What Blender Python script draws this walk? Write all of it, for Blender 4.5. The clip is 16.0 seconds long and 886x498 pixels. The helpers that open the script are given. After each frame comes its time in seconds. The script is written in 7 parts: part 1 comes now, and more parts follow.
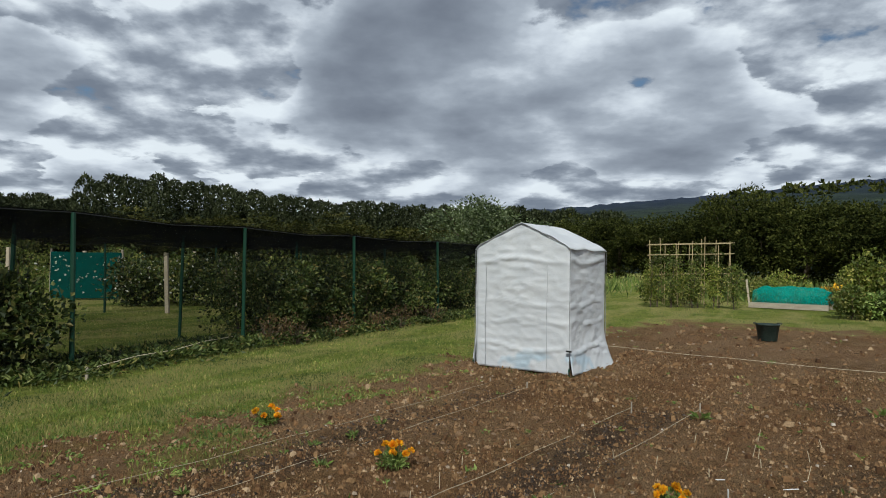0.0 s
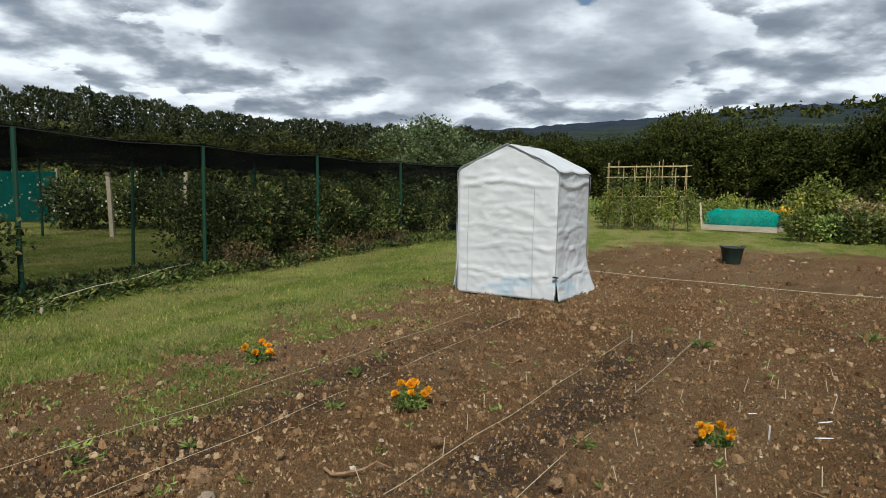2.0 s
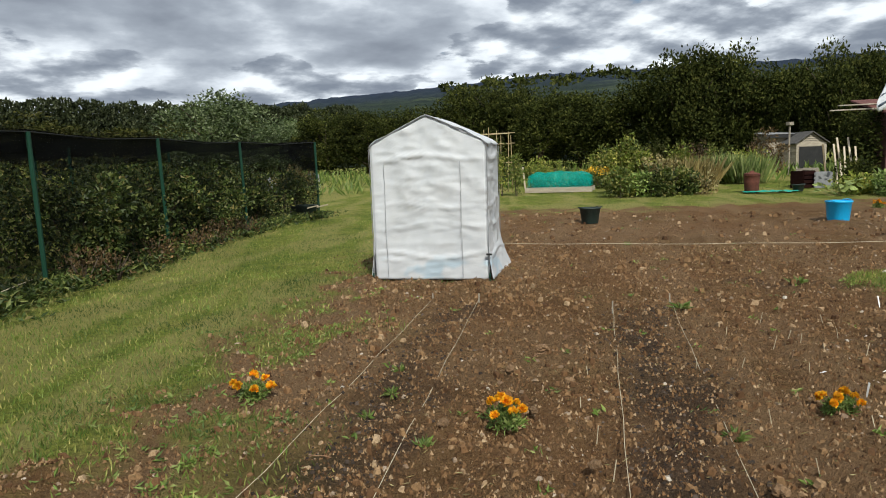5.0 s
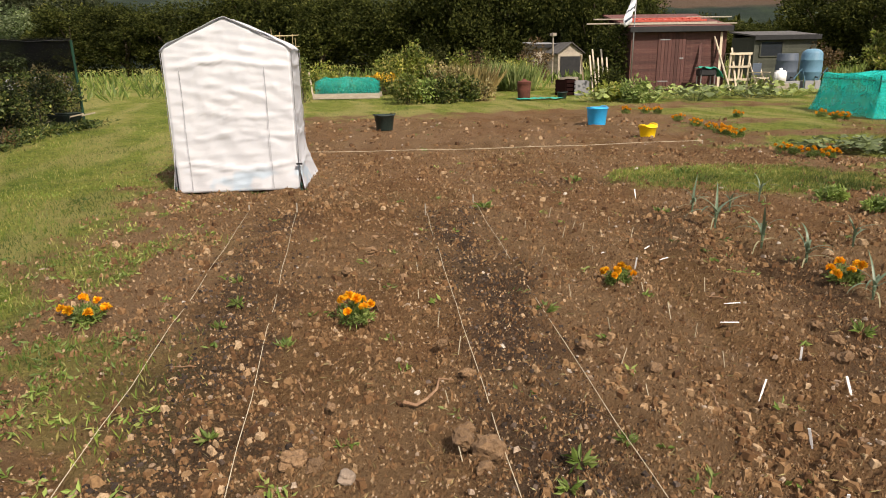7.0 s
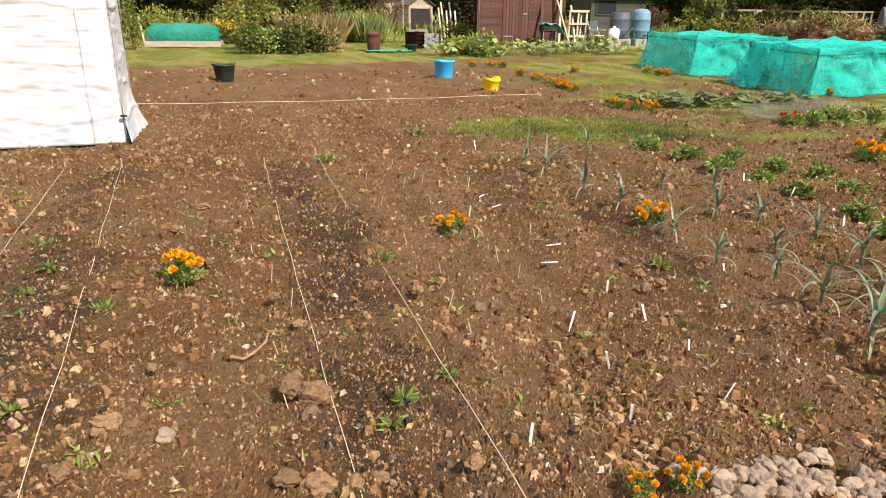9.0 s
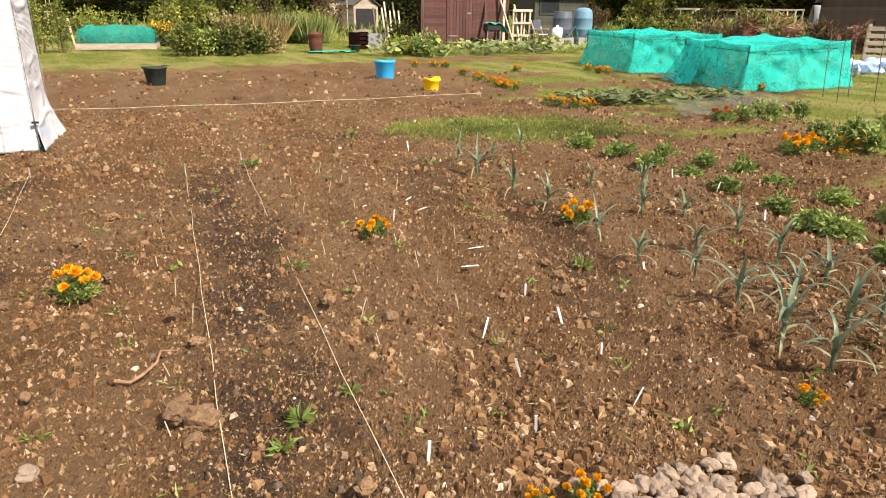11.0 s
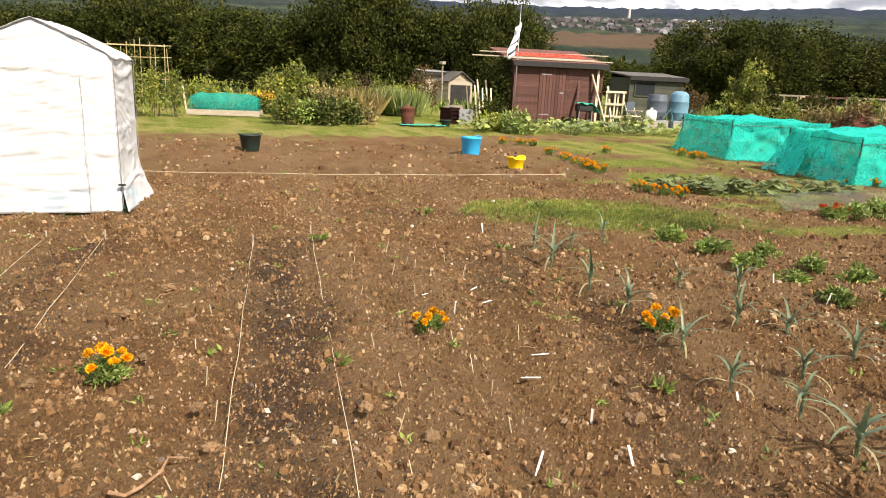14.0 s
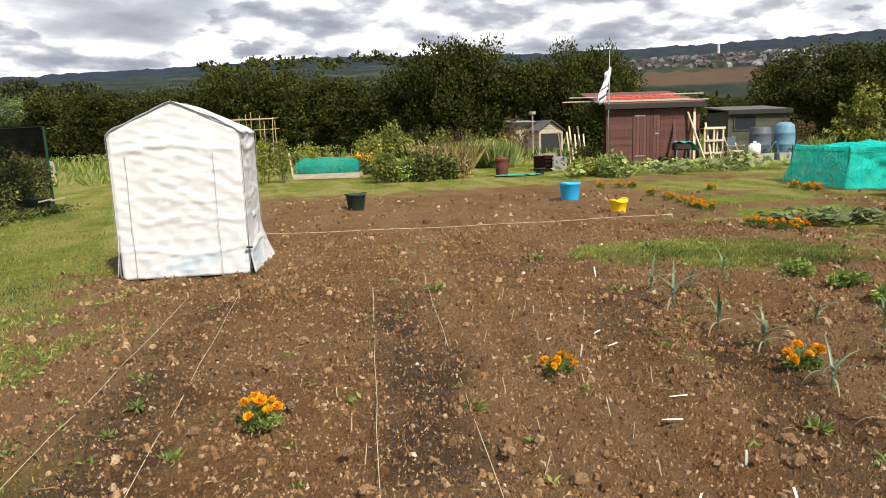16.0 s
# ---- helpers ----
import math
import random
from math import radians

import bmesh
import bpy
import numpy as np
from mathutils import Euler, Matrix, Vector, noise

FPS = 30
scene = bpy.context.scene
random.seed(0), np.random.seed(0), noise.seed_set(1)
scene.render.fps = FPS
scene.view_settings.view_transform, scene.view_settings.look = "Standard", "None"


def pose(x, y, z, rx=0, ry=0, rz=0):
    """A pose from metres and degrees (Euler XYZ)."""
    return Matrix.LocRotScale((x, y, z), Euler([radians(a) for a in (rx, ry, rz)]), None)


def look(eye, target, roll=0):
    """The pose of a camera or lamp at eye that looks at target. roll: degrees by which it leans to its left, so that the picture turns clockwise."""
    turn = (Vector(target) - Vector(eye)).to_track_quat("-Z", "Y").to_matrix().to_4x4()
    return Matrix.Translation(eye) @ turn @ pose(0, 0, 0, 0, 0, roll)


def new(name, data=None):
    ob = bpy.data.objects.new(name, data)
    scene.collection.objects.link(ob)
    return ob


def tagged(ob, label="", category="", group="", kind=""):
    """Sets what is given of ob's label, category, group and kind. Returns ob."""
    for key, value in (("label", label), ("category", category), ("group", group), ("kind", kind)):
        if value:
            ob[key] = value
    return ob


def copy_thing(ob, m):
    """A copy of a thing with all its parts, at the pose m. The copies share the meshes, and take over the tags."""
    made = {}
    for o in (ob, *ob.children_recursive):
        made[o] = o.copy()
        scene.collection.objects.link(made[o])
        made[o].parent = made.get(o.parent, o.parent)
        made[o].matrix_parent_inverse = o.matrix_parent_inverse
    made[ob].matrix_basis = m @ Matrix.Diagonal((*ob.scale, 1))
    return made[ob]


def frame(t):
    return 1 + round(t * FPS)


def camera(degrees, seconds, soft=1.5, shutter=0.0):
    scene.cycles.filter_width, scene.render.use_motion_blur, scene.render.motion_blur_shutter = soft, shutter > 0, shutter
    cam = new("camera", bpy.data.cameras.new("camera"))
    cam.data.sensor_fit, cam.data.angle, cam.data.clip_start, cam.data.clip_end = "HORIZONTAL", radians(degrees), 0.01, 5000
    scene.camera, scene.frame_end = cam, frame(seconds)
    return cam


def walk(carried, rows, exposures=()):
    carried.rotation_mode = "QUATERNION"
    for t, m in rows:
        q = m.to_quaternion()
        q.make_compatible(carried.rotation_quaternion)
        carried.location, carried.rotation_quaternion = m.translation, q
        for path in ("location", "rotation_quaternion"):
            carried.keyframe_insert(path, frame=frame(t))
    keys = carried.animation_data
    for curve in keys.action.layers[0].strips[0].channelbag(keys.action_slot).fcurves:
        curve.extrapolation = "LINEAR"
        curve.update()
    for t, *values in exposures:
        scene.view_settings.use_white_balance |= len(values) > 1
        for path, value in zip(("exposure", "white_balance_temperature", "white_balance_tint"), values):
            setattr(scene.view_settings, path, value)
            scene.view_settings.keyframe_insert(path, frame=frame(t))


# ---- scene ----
cam = camera(68.0, 16.0, soft=1.0)
METRES, EYE, TILT, LEAN, TURN = 4.40, 1.36, 0.0, 0.0, 0.0
ROWS = [
    (0.0, 0.0, 0.0, 0.0, -0.02, 1.57, -0.89),
    (0.5, -0.0366, 0.0103, 0.0111, 2.32, 2.1, -0.18),
    (1.0, -0.0517, 0.0299, 0.0097, 0.66, -1.21, -0.09),
    (1.5, -0.0704, 0.0671, 0.0094, -8.81, -4.21, 3.91),
    (2.0, -0.1114, 0.1021, 0.0048, -4.95, -5.24, -1.14),
    (2.5, -0.1926, 0.1316, 0.0068, -2.29, -2.48, 1.65),
    (3.0, -0.2323, 0.1707, 0.0046, -6.89, -3.32, -0.35),
    (3.5, -0.2755, 0.2215, 0.0148, -9.9, -6.19, -0.55),
    (4.0, -0.3491, 0.2527, 0.0073, -17.35, -3.58, 2.33),
    (4.5, -0.4081, 0.2958, 0.012, -18.61, -8.9, -1.37),
    (5.0, -0.4425, 0.3508, 0.0153, -23.8, -7.65, 2.09),
    (7.5, -0.546, 0.3329, 0.0296, -49.7, -19.34, -1.12),
    (8.0, -0.5438, 0.3259, 0.0251, -56.27, -20.97, -1.81),
    (10.5, -0.4806, 0.2779, 0.0229, -51.82, -18.43, 0.79),
    (11.0, -0.4685, 0.2768, 0.0208, -58.83, -20.0, -0.58),
    (11.5, -0.4461, 0.2907, 0.0212, -64.57, -16.55, -0.4),
    (12.0, -0.424, 0.3089, 0.0189, -70.62, -17.53, -2.68),
    (12.5, -0.4193, 0.3178, 0.0197, -66.24, -18.66, -3.24),
    (13.0, -0.4092, 0.316, 0.0247, -61.53, -15.96, -1.25),
    (13.5, -0.3908, 0.3116, 0.0274, -55.67, -13.71, -0.81),
    (14.0, -0.3745, 0.3063, 0.0305, -50.81, -14.1, -2.32),
    (14.5, -0.3681, 0.2993, 0.0296, -48.5, -13.19, -2.03),
    (15.0, -0.3686, 0.295, 0.0261, -46.77, -13.09, 0.45),
    (15.5, -0.3863, 0.3043, 0.0281, -46.07, -10.43, 1.13),
    (16.0, -0.4185, 0.3246, 0.0274, -43.39, -9.68, 1.97),
]
walk(cam, [(t, pose(0, 0, EYE, TILT, LEAN, TURN) @ pose(METRES * x, METRES * y, METRES * z, 90 + pitch, roll, yaw)) for t, x, y, z, yaw, pitch, roll in ROWS],
     exposures=[(0.0, -0.44, 5950, 4), (3.0, -0.1, 6100, 4), (5.0, -0.1, 6150, 5), (7.5, 0.48, 7000, 17), (8.2, 0.63, 7000, 17), (11.0, 0.85, 7000, 17), (12.3, 0.85, 7000, 14), (13.0, 0.98, 7200, 9), (14.5, 0.75, 7000, 14), (16.0, 0.5, 6750, 11)])

# ---- world and sun ----
SUN_AZ, SUN_EL = 190.0, 46.0          # clockwise from +y, and up


def world_sky():
    w = bpy.data.worlds.new("sky")
    scene.world = w
    w.use_nodes = True
    nt = w.node_tree
    nt.nodes.clear()
    N, L = nt.nodes.new, nt.links.new
    out, bg = N("ShaderNodeOutputWorld"), N("ShaderNodeBackground")
    bg.inputs["Strength"].default_value = 0.085
    sky = N("ShaderNodeTexSky")
    sky.sky_type, sky.sun_disc = "NISHITA", False
    sky.sun_elevation, sky.sun_rotation = radians(SUN_EL), radians(SUN_AZ)
    co = N("ShaderNodeTexCoord")
    sep = N("ShaderNodeSeparateXYZ")
    L(co.outputs["Generated"], sep.inputs[0])

    def m(op, a, b=None, c=None, clamp=False):
        n = N("ShaderNodeMath")
        n.operation, n.use_clamp = op, clamp
        for k, v in enumerate((a, b, c)):
            if v is None:
                continue
            if isinstance(v, (int, float)):
                n.inputs[k].default_value = v
            else:
                L(v, n.inputs[k])
        return n.outputs[0]
    up = m("MAXIMUM", sep.outputs[2], 0.0)

    flat = N("ShaderNodeVectorMath")
    flat.operation = "MULTIPLY"
    L(co.outputs["Generated"], flat.inputs[0])
    flat.inputs[1].default_value = (1, 1, 0)
    deck = N("ShaderNodeVectorMath")
    deck.operation = "SCALE"
    L(flat.outputs[0], deck.inputs[0])
    L(m("DIVIDE", 1.0, m("ADD", up, 0.22)), deck.inputs["Scale"])

    def cloud(scale, detail, rough, off, lift=1.0, dist=0.0):
        """Noise on a level cloud deck, foreshortened towards the horizon."""
        mp = N("ShaderNodeMapping")
        mp.inputs["Location"].default_value = off
        mp.inputs["Scale"].default_value = (lift, lift, 1)
        L(deck.outputs[0], mp.inputs[0])
        n = N("ShaderNodeTexNoise")
        n.inputs["Scale"].default_value, n.inputs["Detail"].default_value = scale, detail
        n.inputs["Roughness"].default_value, n.inputs["Distortion"].default_value = rough, dist
        L(mp.outputs[0], n.inputs["Vector"])
        return n.outputs["Fac"]

    def mass(az, el, wide):
        """A soft round patch of the sky about a bearing and a height, 1 in its middle."""
        d = N("ShaderNodeVectorMath")
        d.operation = "DOT_PRODUCT"
        L(co.outputs["Generated"], d.inputs[0])
        a, e = radians(az), radians(el)
        d.inputs[1].default_value = (math.sin(a) * math.cos(e), math.cos(a) * math.cos(e), math.sin(e))
        r = N("ShaderNodeMapRange")
        r.interpolation_type = "SMOOTHSTEP"
        r.inputs["From Min"].default_value, r.inputs["From Max"].default_value = math.cos(radians(wide)), 1.0
        L(d.outputs["Value"], r.inputs["Value"])
        return r.outputs[0]

    def total(*masses):
        s = masses[0]
        for k in masses[1:]:
            s = m("ADD", s, k)
        return m("MINIMUM", s, 1.0)

    def ramp(fac, stops):
        r = N("ShaderNodeValToRGB")
        e = r.color_ramp.elements
        while len(e) < len(stops):
            e.new(0.5)
        for el, (p, c) in zip(e, stops):
            el.position, el.color = p, (*c, 1)
        L(fac, r.inputs[0])
        return r.outputs[0]
    here = cloud(1.5, 12.0, 0.47, (1.3, 0.7, 0.2))
    here_up = cloud(1.5, 12.0, 0.47, (1.3, 0.7, 0.2), 0.95)
    puffs = cloud(4.2, 12.0, 0.52, (4.1, 2.2, 0.0))
    puffs_up = cloud(4.2, 12.0, 0.52, (4.1, 2.2, 0.0), 0.94)
    dark = total(mass(-8, 14.5, 8), mass(-2, 17, 9), mass(7, 17, 11), mass(18, 14, 9), mass(31, 25, 7), mass(-34, 13, 6), mass(54, 36, 14), mass(-60, 30, 22))
    gap = total(mass(-22.5, 22.5, 6), mass(31, 18.5, 5), mass(70, 30, 14), mass(190, 46, 40), mass(0, 90, 48))
    low = m("SUBTRACT", 1.0, m("MULTIPLY", up, 4.2), clamp=True)
    # far deck of small heaps, sunlit above and grey beneath
    cover = ramp(m("SUBTRACT", m("ADD", puffs, m("MULTIPLY", low, 0.16)), m("MULTIPLY", gap, 0.1)), [(0.3, (0, 0, 0)), (0.37, (1, 1, 1))])
    lit = m("MULTIPLY_ADD", m("SUBTRACT", puffs, puffs_up), 2.6, 0.6)
    lit = m("ADD", lit, m("MULTIPLY_ADD", here, 0.5, -0.25))
    tone = ramp(lit, [(0.0, (3.1, 3.4, 4.1)), (0.35, (4.3, 4.6, 5.3)), (0.55, (6.2, 6.5, 7.2)), (0.75, (9.0, 9.2, 9.8)), (1.0, (13.0, 13.1, 13.3))])
    far = N("ShaderNodeMixRGB")
    L(cover, far.inputs[0]), L(sky.outputs[0], far.inputs[1]), L(tone, far.inputs[2])
    # nearer heavy cloud with bright heads and grey bellies
    body = m("ADD", here, m("MULTIPLY", m("SUBTRACT", puffs, 0.5), 0.45))
    body = m("ADD", body, m("MULTIPLY", dark, 0.23))
    body = m("SUBTRACT", body, m("MULTIPLY", m("ADD", gap, mass(-15, 20, 8)), 0.12))
    mask = ramp(body, [(0.55, (0, 0, 0)), (0.575, (1, 1, 1))])
    heads = m("ADD", m("MULTIPLY", m("SUBTRACT", here, here_up), 1.0), m("MULTIPLY", m("SUBTRACT", puffs, puffs_up), 0.45))
    belly = ramp(m("SUBTRACT", body, heads), [(0.5, (13.5, 13.6, 13.8)), (0.57, (10.4, 10.6, 11.2)), (0.64, (6.8, 7.1, 7.8)), (0.72, (4.9, 5.2, 5.9)), (0.83, (3.6, 3.85, 4.5)), (0.97, (2.5, 2.7, 3.3))])
    mix = N("ShaderNodeMixRGB")
    L(mask, mix.inputs[0]), L(far.outputs[0], mix.inputs[1]), L(belly, mix.inputs[2])
    haze = N("ShaderNodeMixRGB")
    L(m("MULTIPLY", m("SUBTRACT", 1.0, m("MULTIPLY", up, 9.0), clamp=True), 0.4), haze.inputs[0])
    L(mix.outputs[0], haze.inputs[1])
    haze.inputs[2].default_value = (7.0, 7.5, 8.4, 1)
    L(haze.outputs[0], bg.inputs[0])
    L(bg.outputs[0], out.inputs[0])


world_sky()
sun = new("sun", bpy.data.lights.new("sun", "SUN"))
sun.data.energy, sun.data.angle, sun.data.color = 5.0, radians(0.5), (1.0, 0.93, 0.82)
sun.matrix_world = look((30 * math.sin(radians(SUN_AZ)), 30 * math.cos(radians(SUN_AZ)), 30 * math.tan(radians(SUN_EL))), (0, 0, 0))

# ---- materials ----


def nodes(name):
    m = bpy.data.materials.new(name)
    m.use_nodes = True
    nt = m.node_tree
    b = nt.nodes["Principled BSDF"]
    return m, nt, b


def link_noise(nt, scale, detail=5.0, rough=0.6, stretch=(1, 1, 1), coord="Object"):
    tc, mp, n = nt.nodes.new("ShaderNodeTexCoord"), nt.nodes.new("ShaderNodeMapping"), nt.nodes.new("ShaderNodeTexNoise")
    nt.links.new(tc.outputs[coord], mp.inputs[0])
    mp.inputs["Scale"].default_value = stretch
    nt.links.new(mp.outputs[0], n.inputs["Vector"])
    n.inputs["Scale"].default_value, n.inputs["Detail"].default_value, n.inputs["Roughness"].default_value = scale, detail, rough
    return n.outputs["Fac"]


def ramp_of(nt, fac, stops):
    r = nt.nodes.new("ShaderNodeValToRGB")
    e = r.color_ramp.elements
    while len(e) < len(stops):
        e.new(0.5)
    for el, (p, c) in zip(e, stops):
        el.position, el.color = p, (*c, 1)
    nt.links.new(fac, r.inputs[0])
    return r.outputs[0]


def mixc(nt, fac, a, b, mode="MIX"):
    n = nt.nodes.new("ShaderNodeMixRGB")
    n.blend_type = mode
    for k, v in enumerate((fac, a, b)):
        if isinstance(v, (int, float)):
            n.inputs[k].default_value = v
        elif isinstance(v, tuple):
            n.inputs[k].default_value = (*v, 1)
        else:
            nt.links.new(v, n.inputs[k])
    return n.outputs[0]


def bump(nt, b, height, strength=0.4, dist=0.01):
    n = nt.nodes.new("ShaderNodeBump")
    n.inputs["Strength"].default_value, n.inputs["Distance"].default_value = strength, dist
    nt.links.new(height, n.inputs["Height"])
    nt.links.new(n.outputs[0], b.inputs["Normal"])


def surface(name, c1, c2, c3=None, scale=4.0, fine=40.0, rough=0.75, metal=0.0, stretch=(1, 1, 1), relief=0.3, per_object=0.0, spec=0.3):
    """Two-scale varied colour: broad stains, fine grain and relief."""
    m, nt, b = nodes(name)
    broad = link_noise(nt, scale, 4.0, 0.6, stretch)
    grain = link_noise(nt, fine, 4.0, 0.7, stretch)
    col = ramp_of(nt, broad, [(0.3, c1), (0.7, c2)])
    col = mixc(nt, mixfac(nt, grain, 0.45, 0.62, 0.6), col, c3 or tuple(v * 0.6 for v in c1))
    if per_object:
        info = nt.nodes.new("ShaderNodeObjectInfo")
        mul = nt.nodes.new("ShaderNodeMapRange")
        mul.inputs["To Min"].default_value, mul.inputs["To Max"].default_value = 1 - per_object, 1 + per_object
        nt.links.new(info.outputs["Random"], mul.inputs["Value"])
        hsv = nt.nodes.new("ShaderNodeHueSaturation")
        nt.links.new(mul.outputs[0], hsv.inputs["Value"])
        nt.links.new(col, hsv.inputs["Color"])
        col = hsv.outputs[0]
    nt.links.new(col, b.inputs["Base Color"])
    b.inputs["Roughness"].default_value, b.inputs["Metallic"].default_value = rough, metal
    b.inputs["Specular IOR Level"].default_value = spec
    bump(nt, b, grain, relief)
    return m


def mixfac(nt, fac, lo, hi, top=1.0):
    n = nt.nodes.new("ShaderNodeMapRange")
    n.inputs["From Min"].default_value, n.inputs["From Max"].default_value = lo, hi
    n.inputs["To Max"].default_value = top
    nt.links.new(fac, n.inputs["Value"])
    return n.outputs[0]


def leafy(name, stops, rough=0.55, through_light=0.3, spec=0.3):
    """Leaves: each one takes its own shade, lit in part from behind."""
    m, nt, b = nodes(name)
    geo = nt.nodes.new("ShaderNodeNewGeometry")
    info = nt.nodes.new("ShaderNodeObjectInfo")
    col = ramp_of(nt, geo.outputs["Random Per Island"], stops)
    hsv = nt.nodes.new("ShaderNodeHueSaturation")
    mr = nt.nodes.new("ShaderNodeMapRange")
    mr.inputs["To Min"].default_value, mr.inputs["To Max"].default_value = 0.8, 1.2
    nt.links.new(info.outputs["Random"], mr.inputs["Value"])
    nt.links.new(mr.outputs[0], hsv.inputs["Value"])
    nt.links.new(col, hsv.inputs["Color"])
    grain = link_noise(nt, 30.0, 3.0)
    col = mixc(nt, mixfac(nt, grain, 0.4, 0.7, 0.35), hsv.outputs[0], (0.03, 0.04, 0.012))
    # Broad noise puts sunlit lobes and dark gaps of crowns into the leaf colour.
    clump = ramp_of(nt, link_noise(nt, 0.9, 4.0, 0.6), [(0.36, (0.45, 0.5, 0.45)), (0.64, (1.45, 1.4, 1.25))])
    col = mixc(nt, 1.0, col, clump, "MULTIPLY")
    nt.links.new(col, b.inputs["Base Color"])
    b.inputs["Roughness"].default_value = rough
    b.inputs["Specular IOR Level"].default_value = spec
    tr = nt.nodes.new("ShaderNodeBsdfTranslucent")
    nt.links.new(col, tr.inputs[0])
    mx = nt.nodes.new("ShaderNodeMixShader")
    mx.inputs[0].default_value = through_light
    nt.links.new(b.outputs[0], mx.inputs[1]), nt.links.new(tr.outputs[0], mx.inputs[2])
    nt.links.new(mx.outputs[0], nt.nodes["Material Output"].inputs[0])
    return m


def netting(name, colour, density, scale=160.0, through_light=0.3):
    """Woven net: threads with open mesh between."""
    m, nt, b = nodes(name)
    broad = link_noise(nt, 3.0, 4.0)
    col = mixc(nt, mixfac(nt, broad, 0.35, 0.7, 0.7), colour, tuple(v * 0.7 for v in colour))
    crease = link_noise(nt, 3.5, 6.0, 0.65, (1, 1, 0.45))
    bump(nt, b, crease, 0.8, 0.08)
    nt.links.new(col, b.inputs["Base Color"])
    b.inputs["Roughness"].default_value = 0.8
    b.inputs["Specular IOR Level"].default_value = 0.05
    tl = nt.nodes.new("ShaderNodeBsdfTranslucent")
    nt.links.new(col, tl.inputs[0])
    m1 = nt.nodes.new("ShaderNodeMixShader")
    m1.inputs[0].default_value = through_light
    nt.links.new(b.outputs[0], m1.inputs[1]), nt.links.new(tl.outputs[0], m1.inputs[2])
    tp = nt.nodes.new("ShaderNodeBsdfTransparent")
    m2 = nt.nodes.new("ShaderNodeMixShader")
    f = mixfac(nt, link_noise(nt, 2.5, 3.0), 0.3, 0.7, 0.16)
    ad = nt.nodes.new("ShaderNodeMath")
    ad.operation, ad.use_clamp = "ADD", True
    nt.links.new(f, ad.inputs[0])
    ad.inputs[1].default_value = density - 0.08
    nt.links.new(ad.outputs[0], m2.inputs[0])
    nt.links.new(tp.outputs[0], m2.inputs[1]), nt.links.new(m1.outputs[0], m2.inputs[2])
    nt.links.new(m2.outputs[0], nt.nodes["Material Output"].inputs[0])
    return m


